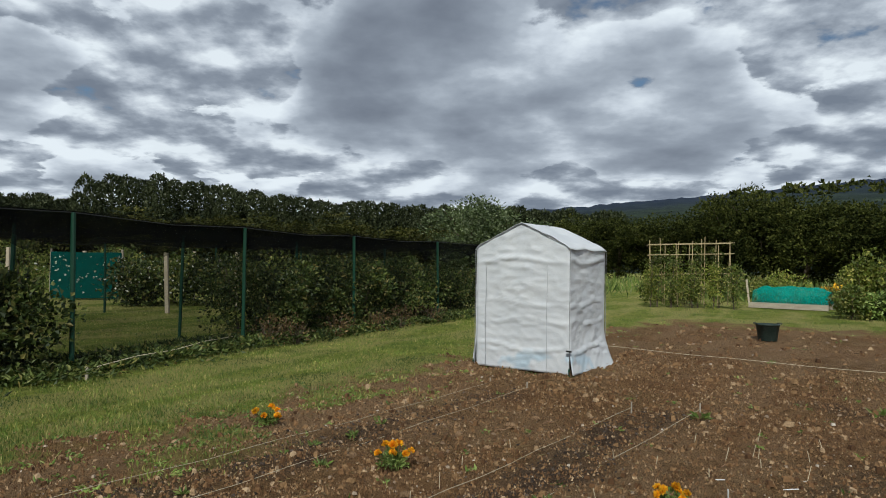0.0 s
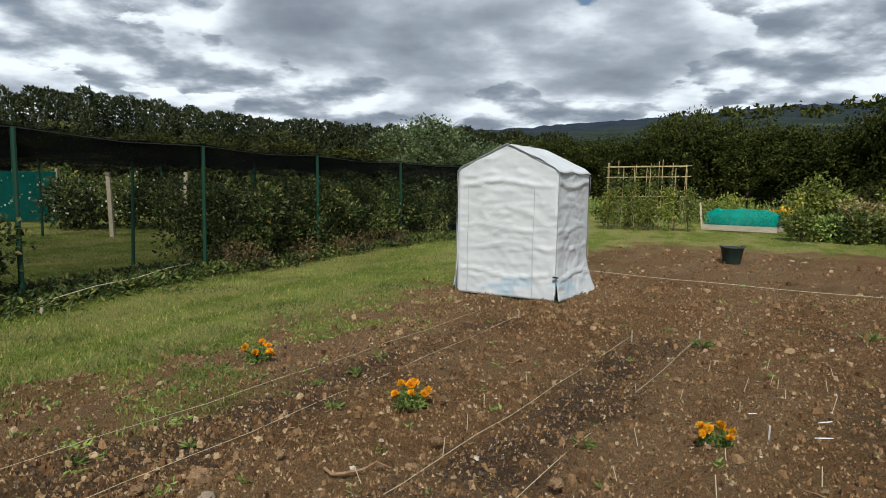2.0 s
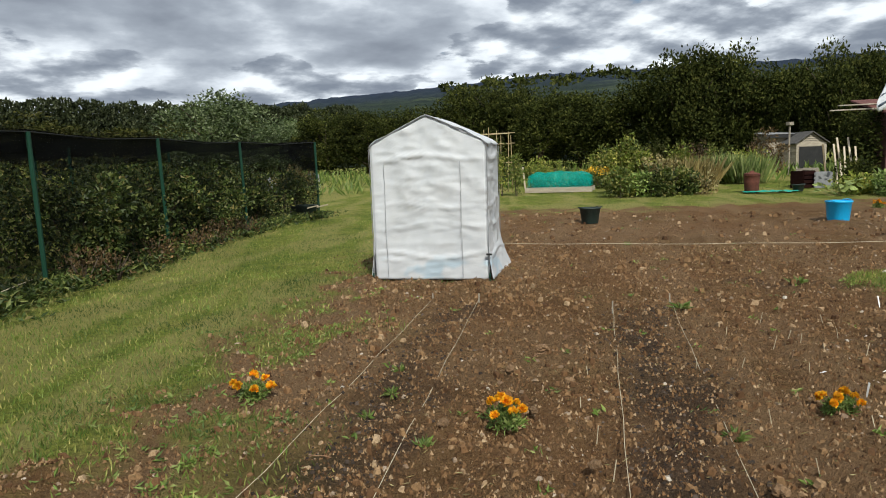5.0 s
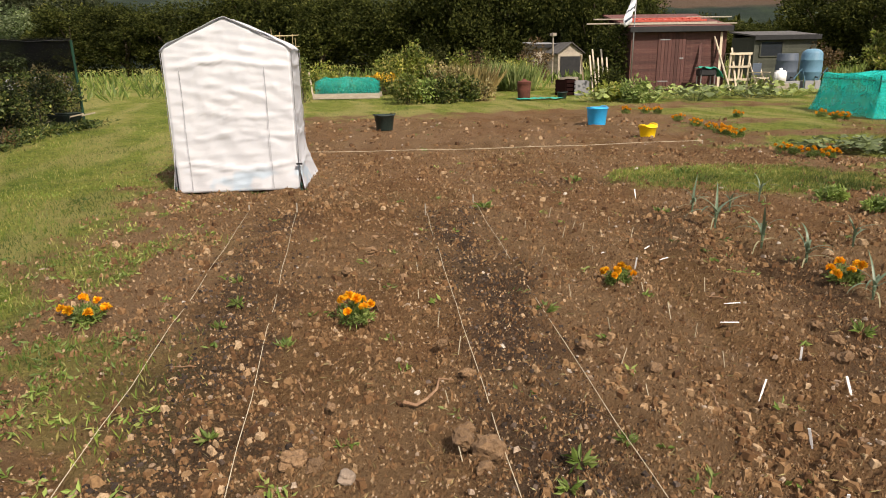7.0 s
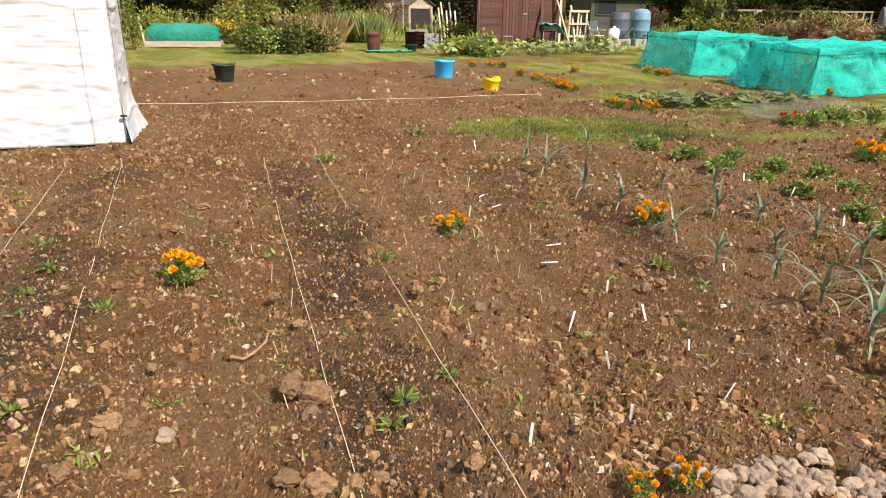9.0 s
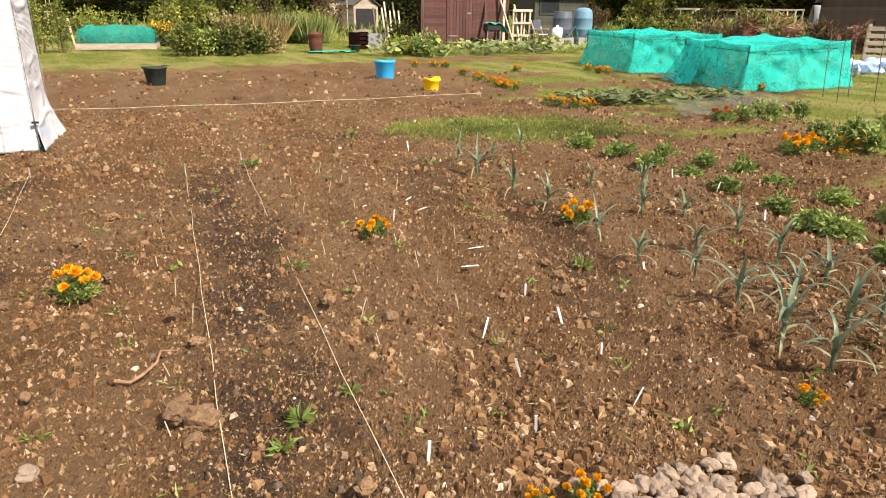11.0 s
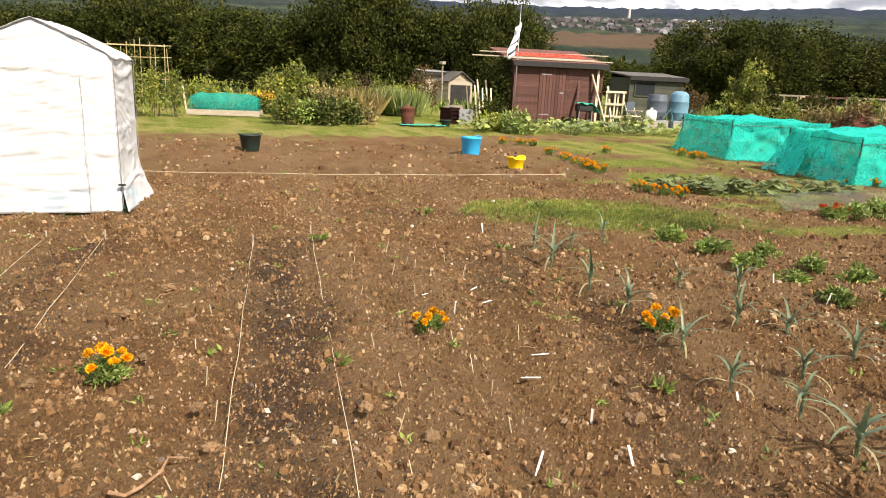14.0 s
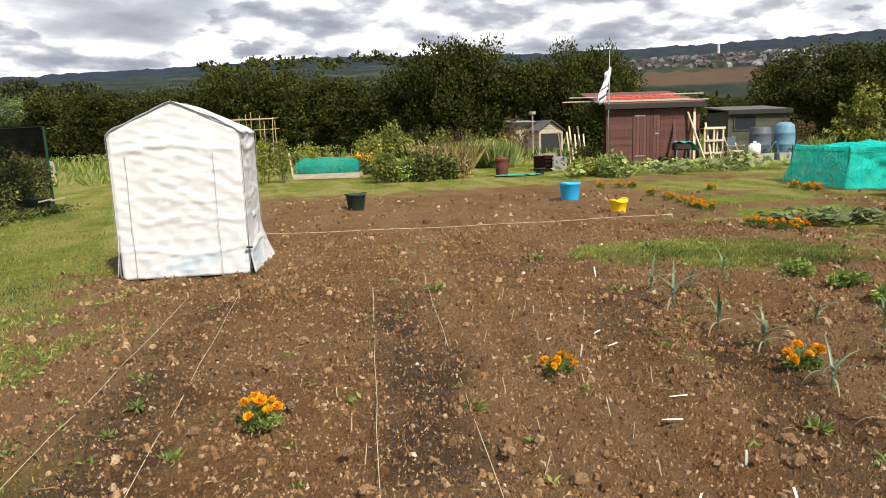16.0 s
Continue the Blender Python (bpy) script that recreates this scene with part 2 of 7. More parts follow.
def ground_material():
    m, nt, b = nodes("soil_and_grass")

    def attr(name):
        a = nt.nodes.new("ShaderNodeAttribute")
        a.attribute_name = name
        return a.outputs["Fac"]
    n1, n2, n3 = link_noise(nt, 1.1, 5.0, 0.65), link_noise(nt, 9.0, 6.0, 0.7), link_noise(nt, 55.0, 5.0, 0.75)
    n0 = link_noise(nt, 0.42, 3.0, 0.6)
    n4 = link_noise(nt, 150.0, 4.0, 0.7)
    soil = ramp_of(nt, n1, [(0.3, (0.15, 0.082, 0.035)), (0.5, (0.222, 0.132, 0.058)), (0.68, (0.312, 0.202, 0.096))])
    soil = mixc(nt, mixfac(nt, n0, 0.42, 0.6, 0.5), soil, (0.265, 0.132, 0.06))
    soil = mixc(nt, mixfac(nt, n2, 0.48, 0.64, 0.45), soil, (0.135, 0.072, 0.034))
    soil = mixc(nt, mixfac(nt, n3, 0.54, 0.72, 0.4), soil, (0.31, 0.198, 0.108))
    soil = mixc(nt, mixfac(nt, n3, 0.44, 0.32, 0.5), soil, (0.08, 0.042, 0.021))
    # Dark specks: soil grain, with the small shadow pits between crumbs painted in.
    soil = mixc(nt, mixfac(nt, n4, 0.45, 0.34, 0.6), soil, (0.055, 0.03, 0.015))
    soil = mixc(nt, mixfac(nt, n4, 0.57, 0.68, 0.55), soil, (0.44, 0.31, 0.19))
    n5 = link_noise(nt, 24.0, 6.0, 0.75)
    soil = mixc(nt, mixfac(nt, n5, 0.46, 0.34, 0.65), soil, (0.075, 0.039, 0.019))
    soil = mixc(nt, mixfac(nt, n5, 0.55, 0.68, 0.5), soil, (0.35, 0.225, 0.115))
    ash = ramp_of(nt, n3, [(0.35, (0.026, 0.019, 0.016)), (0.52, (0.066, 0.047, 0.035)), (0.62, (0.13, 0.095, 0.068)), (0.72, (0.24, 0.19, 0.14))])
    half = nt.nodes.new("ShaderNodeMath")
    half.operation = "MULTIPLY"
    nt.links.new(attr("ash"), half.inputs[0])
    half.inputs[1].default_value = 0.62
    soil = mixc(nt, half.outputs[0], soil, ash)
    soil = mixc(nt, attr("dry"), soil, mixc(nt, n3, (0.24, 0.142, 0.072), (0.34, 0.228, 0.13)))
    vor = nt.nodes.new("ShaderNodeTexVoronoi")
    vor.inputs["Scale"].default_value = 26.0
    tc = nt.nodes.new("ShaderNodeTexCoord")
    nt.links.new(tc.outputs["Object"], vor.inputs["Vector"])
    soil = mixc(nt, mixfac(nt, vor.outputs["Distance"], 0.16, 0.1, 0.35), soil, (0.31, 0.21, 0.125))
    g1, g2 = link_noise(nt, 0.7, 5.0, 0.65), link_noise(nt, 24.0, 5.0, 0.7)
    g3 = link_noise(nt, 4.5, 5.0, 0.7)
    grass = ramp_of(nt, g1, [(0.3, (0.15, 0.215, 0.03)), (0.5, (0.26, 0.3, 0.052)), (0.7, (0.4, 0.365, 0.1))])
    grass = mixc(nt, mixfac(nt, g3, 0.5, 0.66, 0.6), grass, (0.095, 0.145, 0.022))
    grass = mixc(nt, mixfac(nt, g3, 0.44, 0.32, 0.55), grass, (0.45, 0.4, 0.13))
    grass = mixc(nt, mixfac(nt, g2, 0.45, 0.66, 0.7), grass, (0.04, 0.065, 0.013))
    grass = mixc(nt, attr("straw"), grass, mixc(nt, g2, (0.33, 0.31, 0.09), (0.44, 0.38, 0.15)))
    col = mixc(nt, attr("grass"), soil, grass)
    f1 = link_noise(nt, 0.012, 6.0, 0.65)
    f2 = link_noise(nt, 0.1, 5.0, 0.7)
    woods = ramp_of(nt, f1, [(0.42, (0.010, 0.017, 0.012)), (0.52, (0.019, 0.03, 0.018)), (0.64, (0.05, 0.064, 0.032))])
    woods = mixc(nt, mixfac(nt, f2, 0.45, 0.6, 0.7), woods, (0.012, 0.02, 0.016))
    col = mixc(nt, attr("woods"), col, woods)
    col = mixc(nt, attr("field"), col, mixc(nt, f2, (0.06, 0.04, 0.025), (0.085, 0.057, 0.037)))
    # aerial haze painted in: a blue tint laid over the distant land's own colour
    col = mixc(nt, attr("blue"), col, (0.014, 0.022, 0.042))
    nt.links.new(col, b.inputs["Base Color"])
    b.inputs["Roughness"].default_value = 0.95
    b.inputs["Specular IOR Level"].default_value = 0.1
    h = nt.nodes.new("ShaderNodeMath")
    h.operation = "ADD"
    nt.links.new(n2, h.inputs[0]), nt.links.new(n3, h.inputs[1])
    bump(nt, b, h.outputs[0], 1.0, 0.11)
    return m


GROUND = ground_material()
SOIL = surface("soil_crumb", (0.2, 0.118, 0.06), (0.29, 0.185, 0.1), (0.13, 0.075, 0.038), 6, 14, 0.95, relief=1.0, per_object=0.25)
STONE = surface("flint", (0.17, 0.12, 0.085), (0.28, 0.21, 0.15), (0.36, 0.3, 0.23), 8, 50, 0.8, relief=0.4, per_object=0.3)
WHITE_PL = surface("white_plastic", (0.8, 0.8, 0.78), (0.86, 0.86, 0.85), (0.7, 0.68, 0.62), 10, 80, 0.45, relief=0.05)
STRING = surface("garden_twine", (0.5, 0.42, 0.28), (0.6, 0.52, 0.38), None, 20, 200, 0.9)
WOOD_GREY = surface("weathered_wood", (0.3, 0.255, 0.2), (0.44, 0.39, 0.31), (0.18, 0.15, 0.115), 3, 30, 0.85, stretch=(1, 1, 5), per_object=0.2)
WOOD_DULL = surface("dull_brown_grey_board", (0.075, 0.054, 0.04), (0.12, 0.09, 0.07), (0.035, 0.024, 0.018), 3, 30, 0.88, stretch=(1, 1, 5), per_object=0.25)
WOOD_PALE = surface("pale_timber", (0.5, 0.42, 0.3), (0.62, 0.54, 0.41), (0.36, 0.29, 0.2), 3, 30, 0.8, stretch=(1, 1, 4), per_object=0.15)
WOOD_RED = surface("red_brown_stained_board", (0.042, 0.014, 0.012), (0.082, 0.029, 0.024), (0.17, 0.1, 0.082), 3, 20, 0.75, stretch=(1, 1, 6), per_object=0.25)
WOOD_DARK = surface("dark_creosoted_board", (0.009, 0.003, 0.0025), (0.016, 0.005, 0.004), (0.02, 0.008, 0.006), 3, 26, 0.9, stretch=(1, 1, 6), per_object=0.25, spec=0.08)
WOOD_GREEN = surface("green_grey_board", (0.05, 0.056, 0.042), (0.08, 0.084, 0.064), (0.035, 0.038, 0.03), 3, 26, 0.8, per_object=0.2)
FELT = surface("roofing_felt", (0.05, 0.05, 0.05), (0.09, 0.085, 0.08), (0.14, 0.13, 0.12), 3, 60, 0.9)
FELT_RED = surface("red_mineral_felt", (0.08, 0.028, 0.024), (0.13, 0.045, 0.036), (0.17, 0.09, 0.075), 2, 60, 0.9)
FELT_PALE = surface("pale_grey_roofing", (0.23, 0.235, 0.24), (0.31, 0.315, 0.32), (0.2, 0.2, 0.205), 2, 40, 0.7)
RED_PAINT = surface("red_paint", (0.5, 0.09, 0.06), (0.6, 0.14, 0.1), None, 5, 50, 0.5)
PAINT_WHITE = surface("old_white_paint", (0.42, 0.4, 0.37), (0.56, 0.54, 0.51), (0.24, 0.2, 0.17), 4, 30, 0.7, per_object=0.15)
GREEN_POST = surface("green_coated_steel", (0.006, 0.034, 0.019), (0.009, 0.046, 0.026), (0.007, 0.034, 0.02), 6, 60, 0.5, relief=0.1)
BLACK_PL = surface("dark_green_black_plastic", (0.008, 0.02, 0.016), (0.014, 0.03, 0.024), (0.05, 0.05, 0.045), 6, 40, 0.5, relief=0.1)
BLUE_PL = surface("bright_blue_plastic", (0.02, 0.36, 0.72), (0.03, 0.43, 0.8), (0.02, 0.3, 0.6), 8, 60, 0.35, relief=0.05)
YELLOW_PL = surface("yellow_plastic", (0.92, 0.6, 0.012), (0.95, 0.68, 0.02), (0.8, 0.5, 0.01), 8, 60, 0.35, relief=0.05)
BARREL_1 = surface("grey_blue_barrel", (0.07, 0.09, 0.12), (0.1, 0.125, 0.16), None, 4, 50, 0.5, relief=0.05)
BARREL_2 = surface("steel_blue_barrel", (0.1, 0.22, 0.31), (0.14, 0.28, 0.38), None, 4, 50, 0.5, relief=0.05)
TERRA = surface("rusty_brown_pot", (0.09, 0.028, 0.018), (0.14, 0.048, 0.032), (0.05, 0.02, 0.015), 8, 40, 0.85)
METAL = surface("dull_steel", (0.3, 0.3, 0.3), (0.42, 0.42, 0.42), None, 6, 60, 0.45, 0.8)
DARKGLASS = surface("dark_window", (0.02, 0.025, 0.03), (0.03, 0.035, 0.04), None, 2, 30, 0.1, relief=0.0)
CANE = surface("bamboo_cane", (0.42, 0.32, 0.16), (0.55, 0.44, 0.25), None, 6, 60, 0.6)
BARK = surface("bark", (0.07, 0.052, 0.036), (0.13, 0.1, 0.072), None, 3, 30, 0.9)
TEAL = netting("teal_shade_net", (0.012, 0.72, 0.63), 0.44, through_light=0.38)
TEAL_MID = netting("deep_teal_net", (0.015, 0.45, 0.37), 0.36, through_light=0.3)
TEAL_DARK = netting("dark_teal_windbreak", (0.006, 0.085, 0.072), 0.9)
BLACKNET = netting("gathered_black_net", (0.005, 0.0055, 0.006), 0.58, through_light=0.05)
ROOFNET = netting("black_roof_net", (0.004, 0.0045, 0.005), 0.42, through_light=0.05)
SIDENET = netting("fine_black_net", (0.006, 0.0065, 0.007), 0.27, through_light=0.05)
GREYNET = netting("grey_insect_mesh", (0.2, 0.22, 0.2), 0.16)
BAG = surface("blue_white_bag", (0.12, 0.34, 0.68), (0.7, 0.76, 0.84), (0.25, 0.45, 0.75), 7, 12, 0.4)
TEAL_SOLID = surface("green_sheet", (0.02, 0.28, 0.2), (0.03, 0.36, 0.27), None, 8, 50, 0.6)
FLAG = surface("flag_cloth", (0.62, 0.64, 0.68), (0.75, 0.77, 0.8), None, 6, 80, 0.8)
BLACK = surface("matt_black", (0.015, 0.015, 0.016), (0.03, 0.03, 0.03), None, 6, 60, 0.6)

HEDGE = leafy("hawthorn_leaves", [(0.0, (0.020, 0.027, 0.0075)), (0.45, (0.042, 0.052, 0.0125)), (0.8, (0.074, 0.083, 0.020)), (1.0, (0.11, 0.112, 0.034))], 0.8, 0.2, 0.08)
HEDGE_OLIVE = leafy("olive_leaves", [(0.0, (0.0338, 0.0403, 0.0094)), (0.5, (0.0576, 0.0619, 0.0158)), (1.0, (0.1008, 0.0943, 0.0338))], 0.8, 0.2, 0.08)
POPLAR = leafy("poplar_leaves", [(0.0, (0.02, 0.026, 0.013)), (0.6, (0.042, 0.052, 0.026)), (1.0, (0.12, 0.132, 0.088))], 0.8, 0.2, 0.1)
WILLOW = leafy("willow_leaves", [(0.0, (0.065, 0.098, 0.034)), (0.6, (0.130, 0.176, 0.072)), (1.0, (0.338, 0.390, 0.247))])
CURRANT = leafy("currant_leaves", [(0.0, (0.022, 0.036, 0.009)), (0.55, (0.06, 0.09, 0.0195)), (0.85, (0.15, 0.175, 0.05)), (1.0, (0.21, 0.17, 0.06))])
BRIGHT = leafy("bright_leaves", [(0.0, (0.11, 0.15, 0.022)), (0.55, (0.23, 0.27, 0.045)), (0.85, (0.38, 0.37, 0.09)), (1.0, (0.5, 0.42, 0.14))])
BEAN = leafy("bean_leaves", [(0.0, (0.07, 0.1, 0.018)), (0.55, (0.15, 0.19, 0.036)), (0.85, (0.28, 0.28, 0.08)), (1.0, (0.4, 0.34, 0.13))])
RUST = leafy("dead_dock", [(0.0, (0.075, 0.045, 0.022)), (0.6, (0.14, 0.085, 0.04)), (1.0, (0.26, 0.18, 0.09))])
STRAWLEAF = leafy("dry_stalks", [(0.0, (0.2, 0.15, 0.06)), (0.6, (0.34, 0.27, 0.12)), (1.0, (0.45, 0.4, 0.22))])
LEEK = leafy("leek_leaves", [(0.0, (0.085, 0.13, 0.085)), (0.6, (0.16, 0.22, 0.15)), (1.0, (0.30, 0.37, 0.26))], 0.4, 0.2)
LEEK_DRY = leafy("dry_leek_leaf", [(0.0, (0.4, 0.34, 0.2)), (1.0, (0.5, 0.45, 0.3))], 0.7, 0.3)
POTATO = leafy("potato_leaves", [(0.0, (0.12, 0.19, 0.04)), (0.6, (0.24, 0.33, 0.085)), (1.0, (0.42, 0.48, 0.18))], 0.5)
SQUASH = leafy("squash_leaves", [(0.0, (0.0936, 0.1310, 0.0468)), (0.6, (0.1404, 0.1872, 0.0706)), (1.0, (0.2153, 0.2621, 0.1217))], 0.55)
WEED = leafy("weed_leaves", [(0.0, (0.105, 0.165, 0.030)), (0.6, (0.180, 0.255, 0.060)), (1.0, (0.300, 0.330, 0.120))])
GRASSB = leafy("grass_blades", [(0.0, (0.109, 0.182, 0.029)), (0.6, (0.218, 0.282, 0.062)), (0.85, (0.364, 0.364, 0.109)), (1.0, (0.582, 0.510, 0.200))])
IRIS = leafy("sword_leaves", [(0.0, (0.168, 0.240, 0.072)), (0.6, (0.288, 0.360, 0.132)), (1.0, (0.504, 0.504, 0.240))])
ORANGE = leafy("marigold_petals", [(0.0, (0.88, 0.29, 0.004)), (0.5, (0.93, 0.43, 0.008)), (1.0, (0.95, 0.56, 0.018))], 0.6, 0.25)
REDFL = leafy("red_petals", [(0.0, (0.65, 0.07, 0.02)), (1.0, (0.8, 0.13, 0.03))], 0.6, 0.2)
YELFL = leafy("yellow_petals", [(0.0, (0.8, 0.42, 0.02)), (1.0, (0.85, 0.55, 0.05))], 0.6, 0.2)
WHITEFL = leafy("white_petals", [(0.0, (0.75, 0.74, 0.68)), (1.0, (0.85, 0.85, 0.8))], 0.6, 0.2)

# ---- shape helpers ----


def vnoise(x, y, seed=0):
    """Smooth value noise, 0 to 1."""
    xi, yi = np.floor(x).astype(np.int64), np.floor(y).astype(np.int64)
    fx, fy = x - xi, y - yi
    fx, fy = fx * fx * (3 - 2 * fx), fy * fy * (3 - 2 * fy)

    def h(a, b):
        n = (a * 374761393 + b * 668265263 + seed * 974634533) & 0x7FFFFFFF
        n = ((n ^ (n >> 13)) * 1274126177) & 0x7FFFFFFF
        return ((n ^ (n >> 16)) & 0xFFFF) / 65535.0
    return (h(xi, yi) * (1 - fx) + h(xi + 1, yi) * fx) * (1 - fy) + (h(xi, yi + 1) * (1 - fx) + h(xi + 1, yi + 1) * fx) * fy


def fbm(x, y, seed=0, octaves=4):
    s, a, tot = 0.0, 0.5, 0.0
    for k in range(octaves):
        s = s + a * vnoise(x * 2 ** k, y * 2 ** k, seed + k)
        tot += a
        a *= 0.5
    return s / tot


def lie(x, y):
    """The land's height: level on the plot, rising gently beyond it."""
    d = np.hypot(x, y - 2.0)
    s = d - 12.0
    near = 0.016 * (s + np.sqrt(s * s + 9)) / 2 - 0.01
    return np.minimum(near, 0.6)


def part(name, bm, material, parent=None, label=""):
    me = bpy.data.meshes.new(name)
    if isinstance(bm, tuple):
        me.from_pydata(*bm)
    else:
        bm.to_mesh(me)
        bm.free()
    me.materials.append(material)
    ob = new(name, me)
    if parent is not None:
        ob.parent = parent
    if label:
        ob["label"] = label
    return ob


def smooth(ob):
    ob.data.shade_smooth()
    return ob


def thing(name, label, category, at=None, group="", kind=""):
    ob = new(name)
    if at is not None:
        ob.matrix_basis = at
    return tagged(ob, label, category, group, kind)


def spot(x, y, rz=0.0, dz=0.0, s=1.0):
    return pose(x, y, float(lie(np.float64(x), np.float64(y))) + dz, 0, 0, rz) @ Matrix.Scale(s, 4)


def box(bm, x0, y0, z0, x1, y1, z1, bevel=0.0, m=None):
    mat = Matrix.Translation(((x0 + x1) / 2, (y0 + y1) / 2, (z0 + z1) / 2)) @ Matrix.Diagonal((abs(x1 - x0), abs(y1 - y0), abs(z1 - z0), 1))
    r = bmesh.ops.create_cube(bm, size=1, matrix=(m @ mat) if m is not None else mat)
    if bevel:
        ed = list({e for v in r["verts"] for e in v.link_edges})
        bmesh.ops.bevel(bm, geom=ed, offset=bevel, segments=1, affect="EDGES")
    return bm


def boxes(*dims, bevel=0.0):
    bm = bmesh.new()
    for d in dims:
        box(bm, *d, bevel=bevel)
    return bm


def beam(bm, a, b, w, h=None):
    """A squared bar from a to b."""
    a, b = Vector(a), Vector(b)
    q = (b - a).to_track_quat("Z", "Y").to_matrix().to_4x4()
    m = Matrix.Translation((a + b) / 2) @ q @ Matrix.Diagonal((w, h or w, (b - a).length, 1))
    bmesh.ops.create_cube(bm, size=1, matrix=m)
    return bm


def tube(bm, pts, radii, n=7):
    """A tapered round bar along points."""
    rings = []
    for i, p in enumerate(pts):
        a, b = Vector(pts[max(i - 1, 0)]), Vector(pts[min(i + 1, len(pts) - 1)])
        q = (b - a).to_track_quat("Z", "Y")
        rings.append([bm.verts.new(Vector(p) + q @ Vector((radii[i] * math.cos(2 * math.pi * k / n), radii[i] * math.sin(2 * math.pi * k / n), 0))) for k in range(n)])
    for r, s in zip(rings, rings[1:]):
        for k in range(n):
            bm.faces.new((r[k], r[(k + 1) % n], s[(k + 1) % n], s[k]))
    bm.faces.new(rings[0][::-1]), bm.faces.new(rings[-1])
    return bm


def lathe(bm, profile, n=24):
    """A turned shape; profile: (radius, z) from bottom centre outward and round."""
    rings = [[bm.verts.new((r * math.cos(2 * math.pi * k / n), r * math.sin(2 * math.pi * k / n), z)) for k in range(n)] for r, z in profile]
    for r, s in zip(rings, rings[1:]):
        for k in range(n):
            bm.faces.new((r[k], r[(k + 1) % n], s[(k + 1) % n], s[k]))
    bm.faces.new(rings[0][::-1])
    bm.faces.new(rings[-1])
    return bm


def leaves(centres, length, width, rng, up=0.3, outward=None, droop=0.25):
    """Folded diamond leaves at the given centres, as (verts, edges, faces)."""
    n = len(centres)
    d = rng.normal(size=(n, 3))
    if outward is not None:
        d = d * 0.7 + outward
    d[:, 2] += up
    d /= np.linalg.norm(d, axis=1)[:, None] + 1e-9
    r = rng.normal(size=(n, 3))
    s = np.cross(d, r)
    s /= np.linalg.norm(s, axis=1)[:, None] + 1e-9
    nn = np.cross(d, s)
    L = (length * rng.uniform(0.65, 1.3, n))[:, None]
    W = (width * rng.uniform(0.7, 1.2, n))[:, None]
    mid = centres + d * L * 0.45
    v = np.stack([centres, mid + s * W / 2 + nn * W * 0.15, centres + d * L - nn * L * droop, mid - s * W / 2 + nn * W * 0.15], 1).reshape(-1, 3)
    b = np.arange(n) * 4
    f = np.concatenate([np.stack([b, b + 1, b + 2], 1), np.stack([b, b + 2, b + 3], 1)])
    return v.tolist(), [], f.tolist()


def lobes(rng, n_lobes, n, rx, ry, rz, lobe, low=0.0):
    """Leaf places on uneven overlapping lobes that fill an ellipsoid whose base stands at z = low."""
    c = rng.normal(size=(n_lobes, 3))
    c /= np.linalg.norm(c, axis=1)[:, None]
    c *= rng.uniform(0.25, 0.95, (n_lobes, 1)) ** 0.6
    c = c * (rx, ry, rz) + (0, 0, low + rz)
    rad = lobe * rng.uniform(0.6, 1.35, n_lobes)
    k = rng.integers(0, n_lobes, n)
    o = rng.normal(size=(n, 3))
    o /= np.linalg.norm(o, axis=1)[:, None]
    p = c[k] + o * (rad[k] * rng.uniform(0.55, 1.08, n))[:, None]
    p[:, 2] = np.maximum(p[:, 2], 0.02)
    return p, o


# ---- the ground ----
PLOT = [(-3.9, 3.4), (-2.75, 4.7), (-1.1, 7.55), (0.8, 11.0), (3.3, 14.6), (6.4, 17.1), (9.2, 15.0), (13.8, 12.5), (13.0, 9.2), (9.6, 6.3), (8.6, 4.3), (8.9, 2.2), (7.7, 0.6), (5.4, -0.6),
        (3.6, -2.6), (1.8, -1.9), (0.5, 0.1), (-0.9, 0.9), (-2.6, 1.6)]
BEDS = [(9.6, 5.0, 1.5, 0.5, -40), (11.2, 8.6, 1.2, 0.45, -40), (12.6, 7.9, 1.3, 0.45, -38), (11.4, 6.0, 1.4, 0.5, -35), (9.8, 2.6, 1.6, 0.45, -25), (8.9, 0.4, 1.6, 0.5, -35), (9.9, -0.9, 1.5, 0.7, -40), (16.0, 10.6, 3.2, 1.0, -42), (13.5, 4.0, 3.0, 2.0, 20)]
GREENS = [(5.9, 4.85, 1.75, 0.95, -52), (7.2, 2.5, 0.9, 0.28, -35), (5.6, 0.2, 0.9, 0.4, -40), (8.3, 3.6, 1.1, 0.25, -40), (8.9, 6.0, 1.0, 0.2, -40)]
STRIPS = [((2.49, 6.35), (-0.85, 1.95), (1.86, 6.4), (-1.2, 2.3)), ((0.97, 7.35), (-2.0, 2.9), (0.57, 7.63), (-2.3, 3.6))]


def inside(poly, x, y):
    hit = np.zeros(x.shape, bool)
    for (x0, y0), (x1, y1) in zip(poly, poly[1:] + poly[:1]):
        c = (y0 > y) != (y1 > y)
        with np.errstate(divide="ignore", invalid="ignore"):
            hit ^= c & (x < (x1 - x0) * (y - y0) / (y1 - y0 + 1e-12) + x0)
    return hit


def edge_dist(poly, x, y):
    best = np.full(x.shape, 1e9)
    for (x0, y0), (x1, y1) in zip(poly, poly[1:] + poly[:1]):
        dx, dy = x1 - x0, y1 - y0
        k = np.clip(((x - x0) * dx + (y - y0) * dy) / (dx * dx + dy * dy), 0, 1)
        best = np.minimum(best, np.hypot(x - x0 - k * dx, y - y0 - k * dy))
    return best


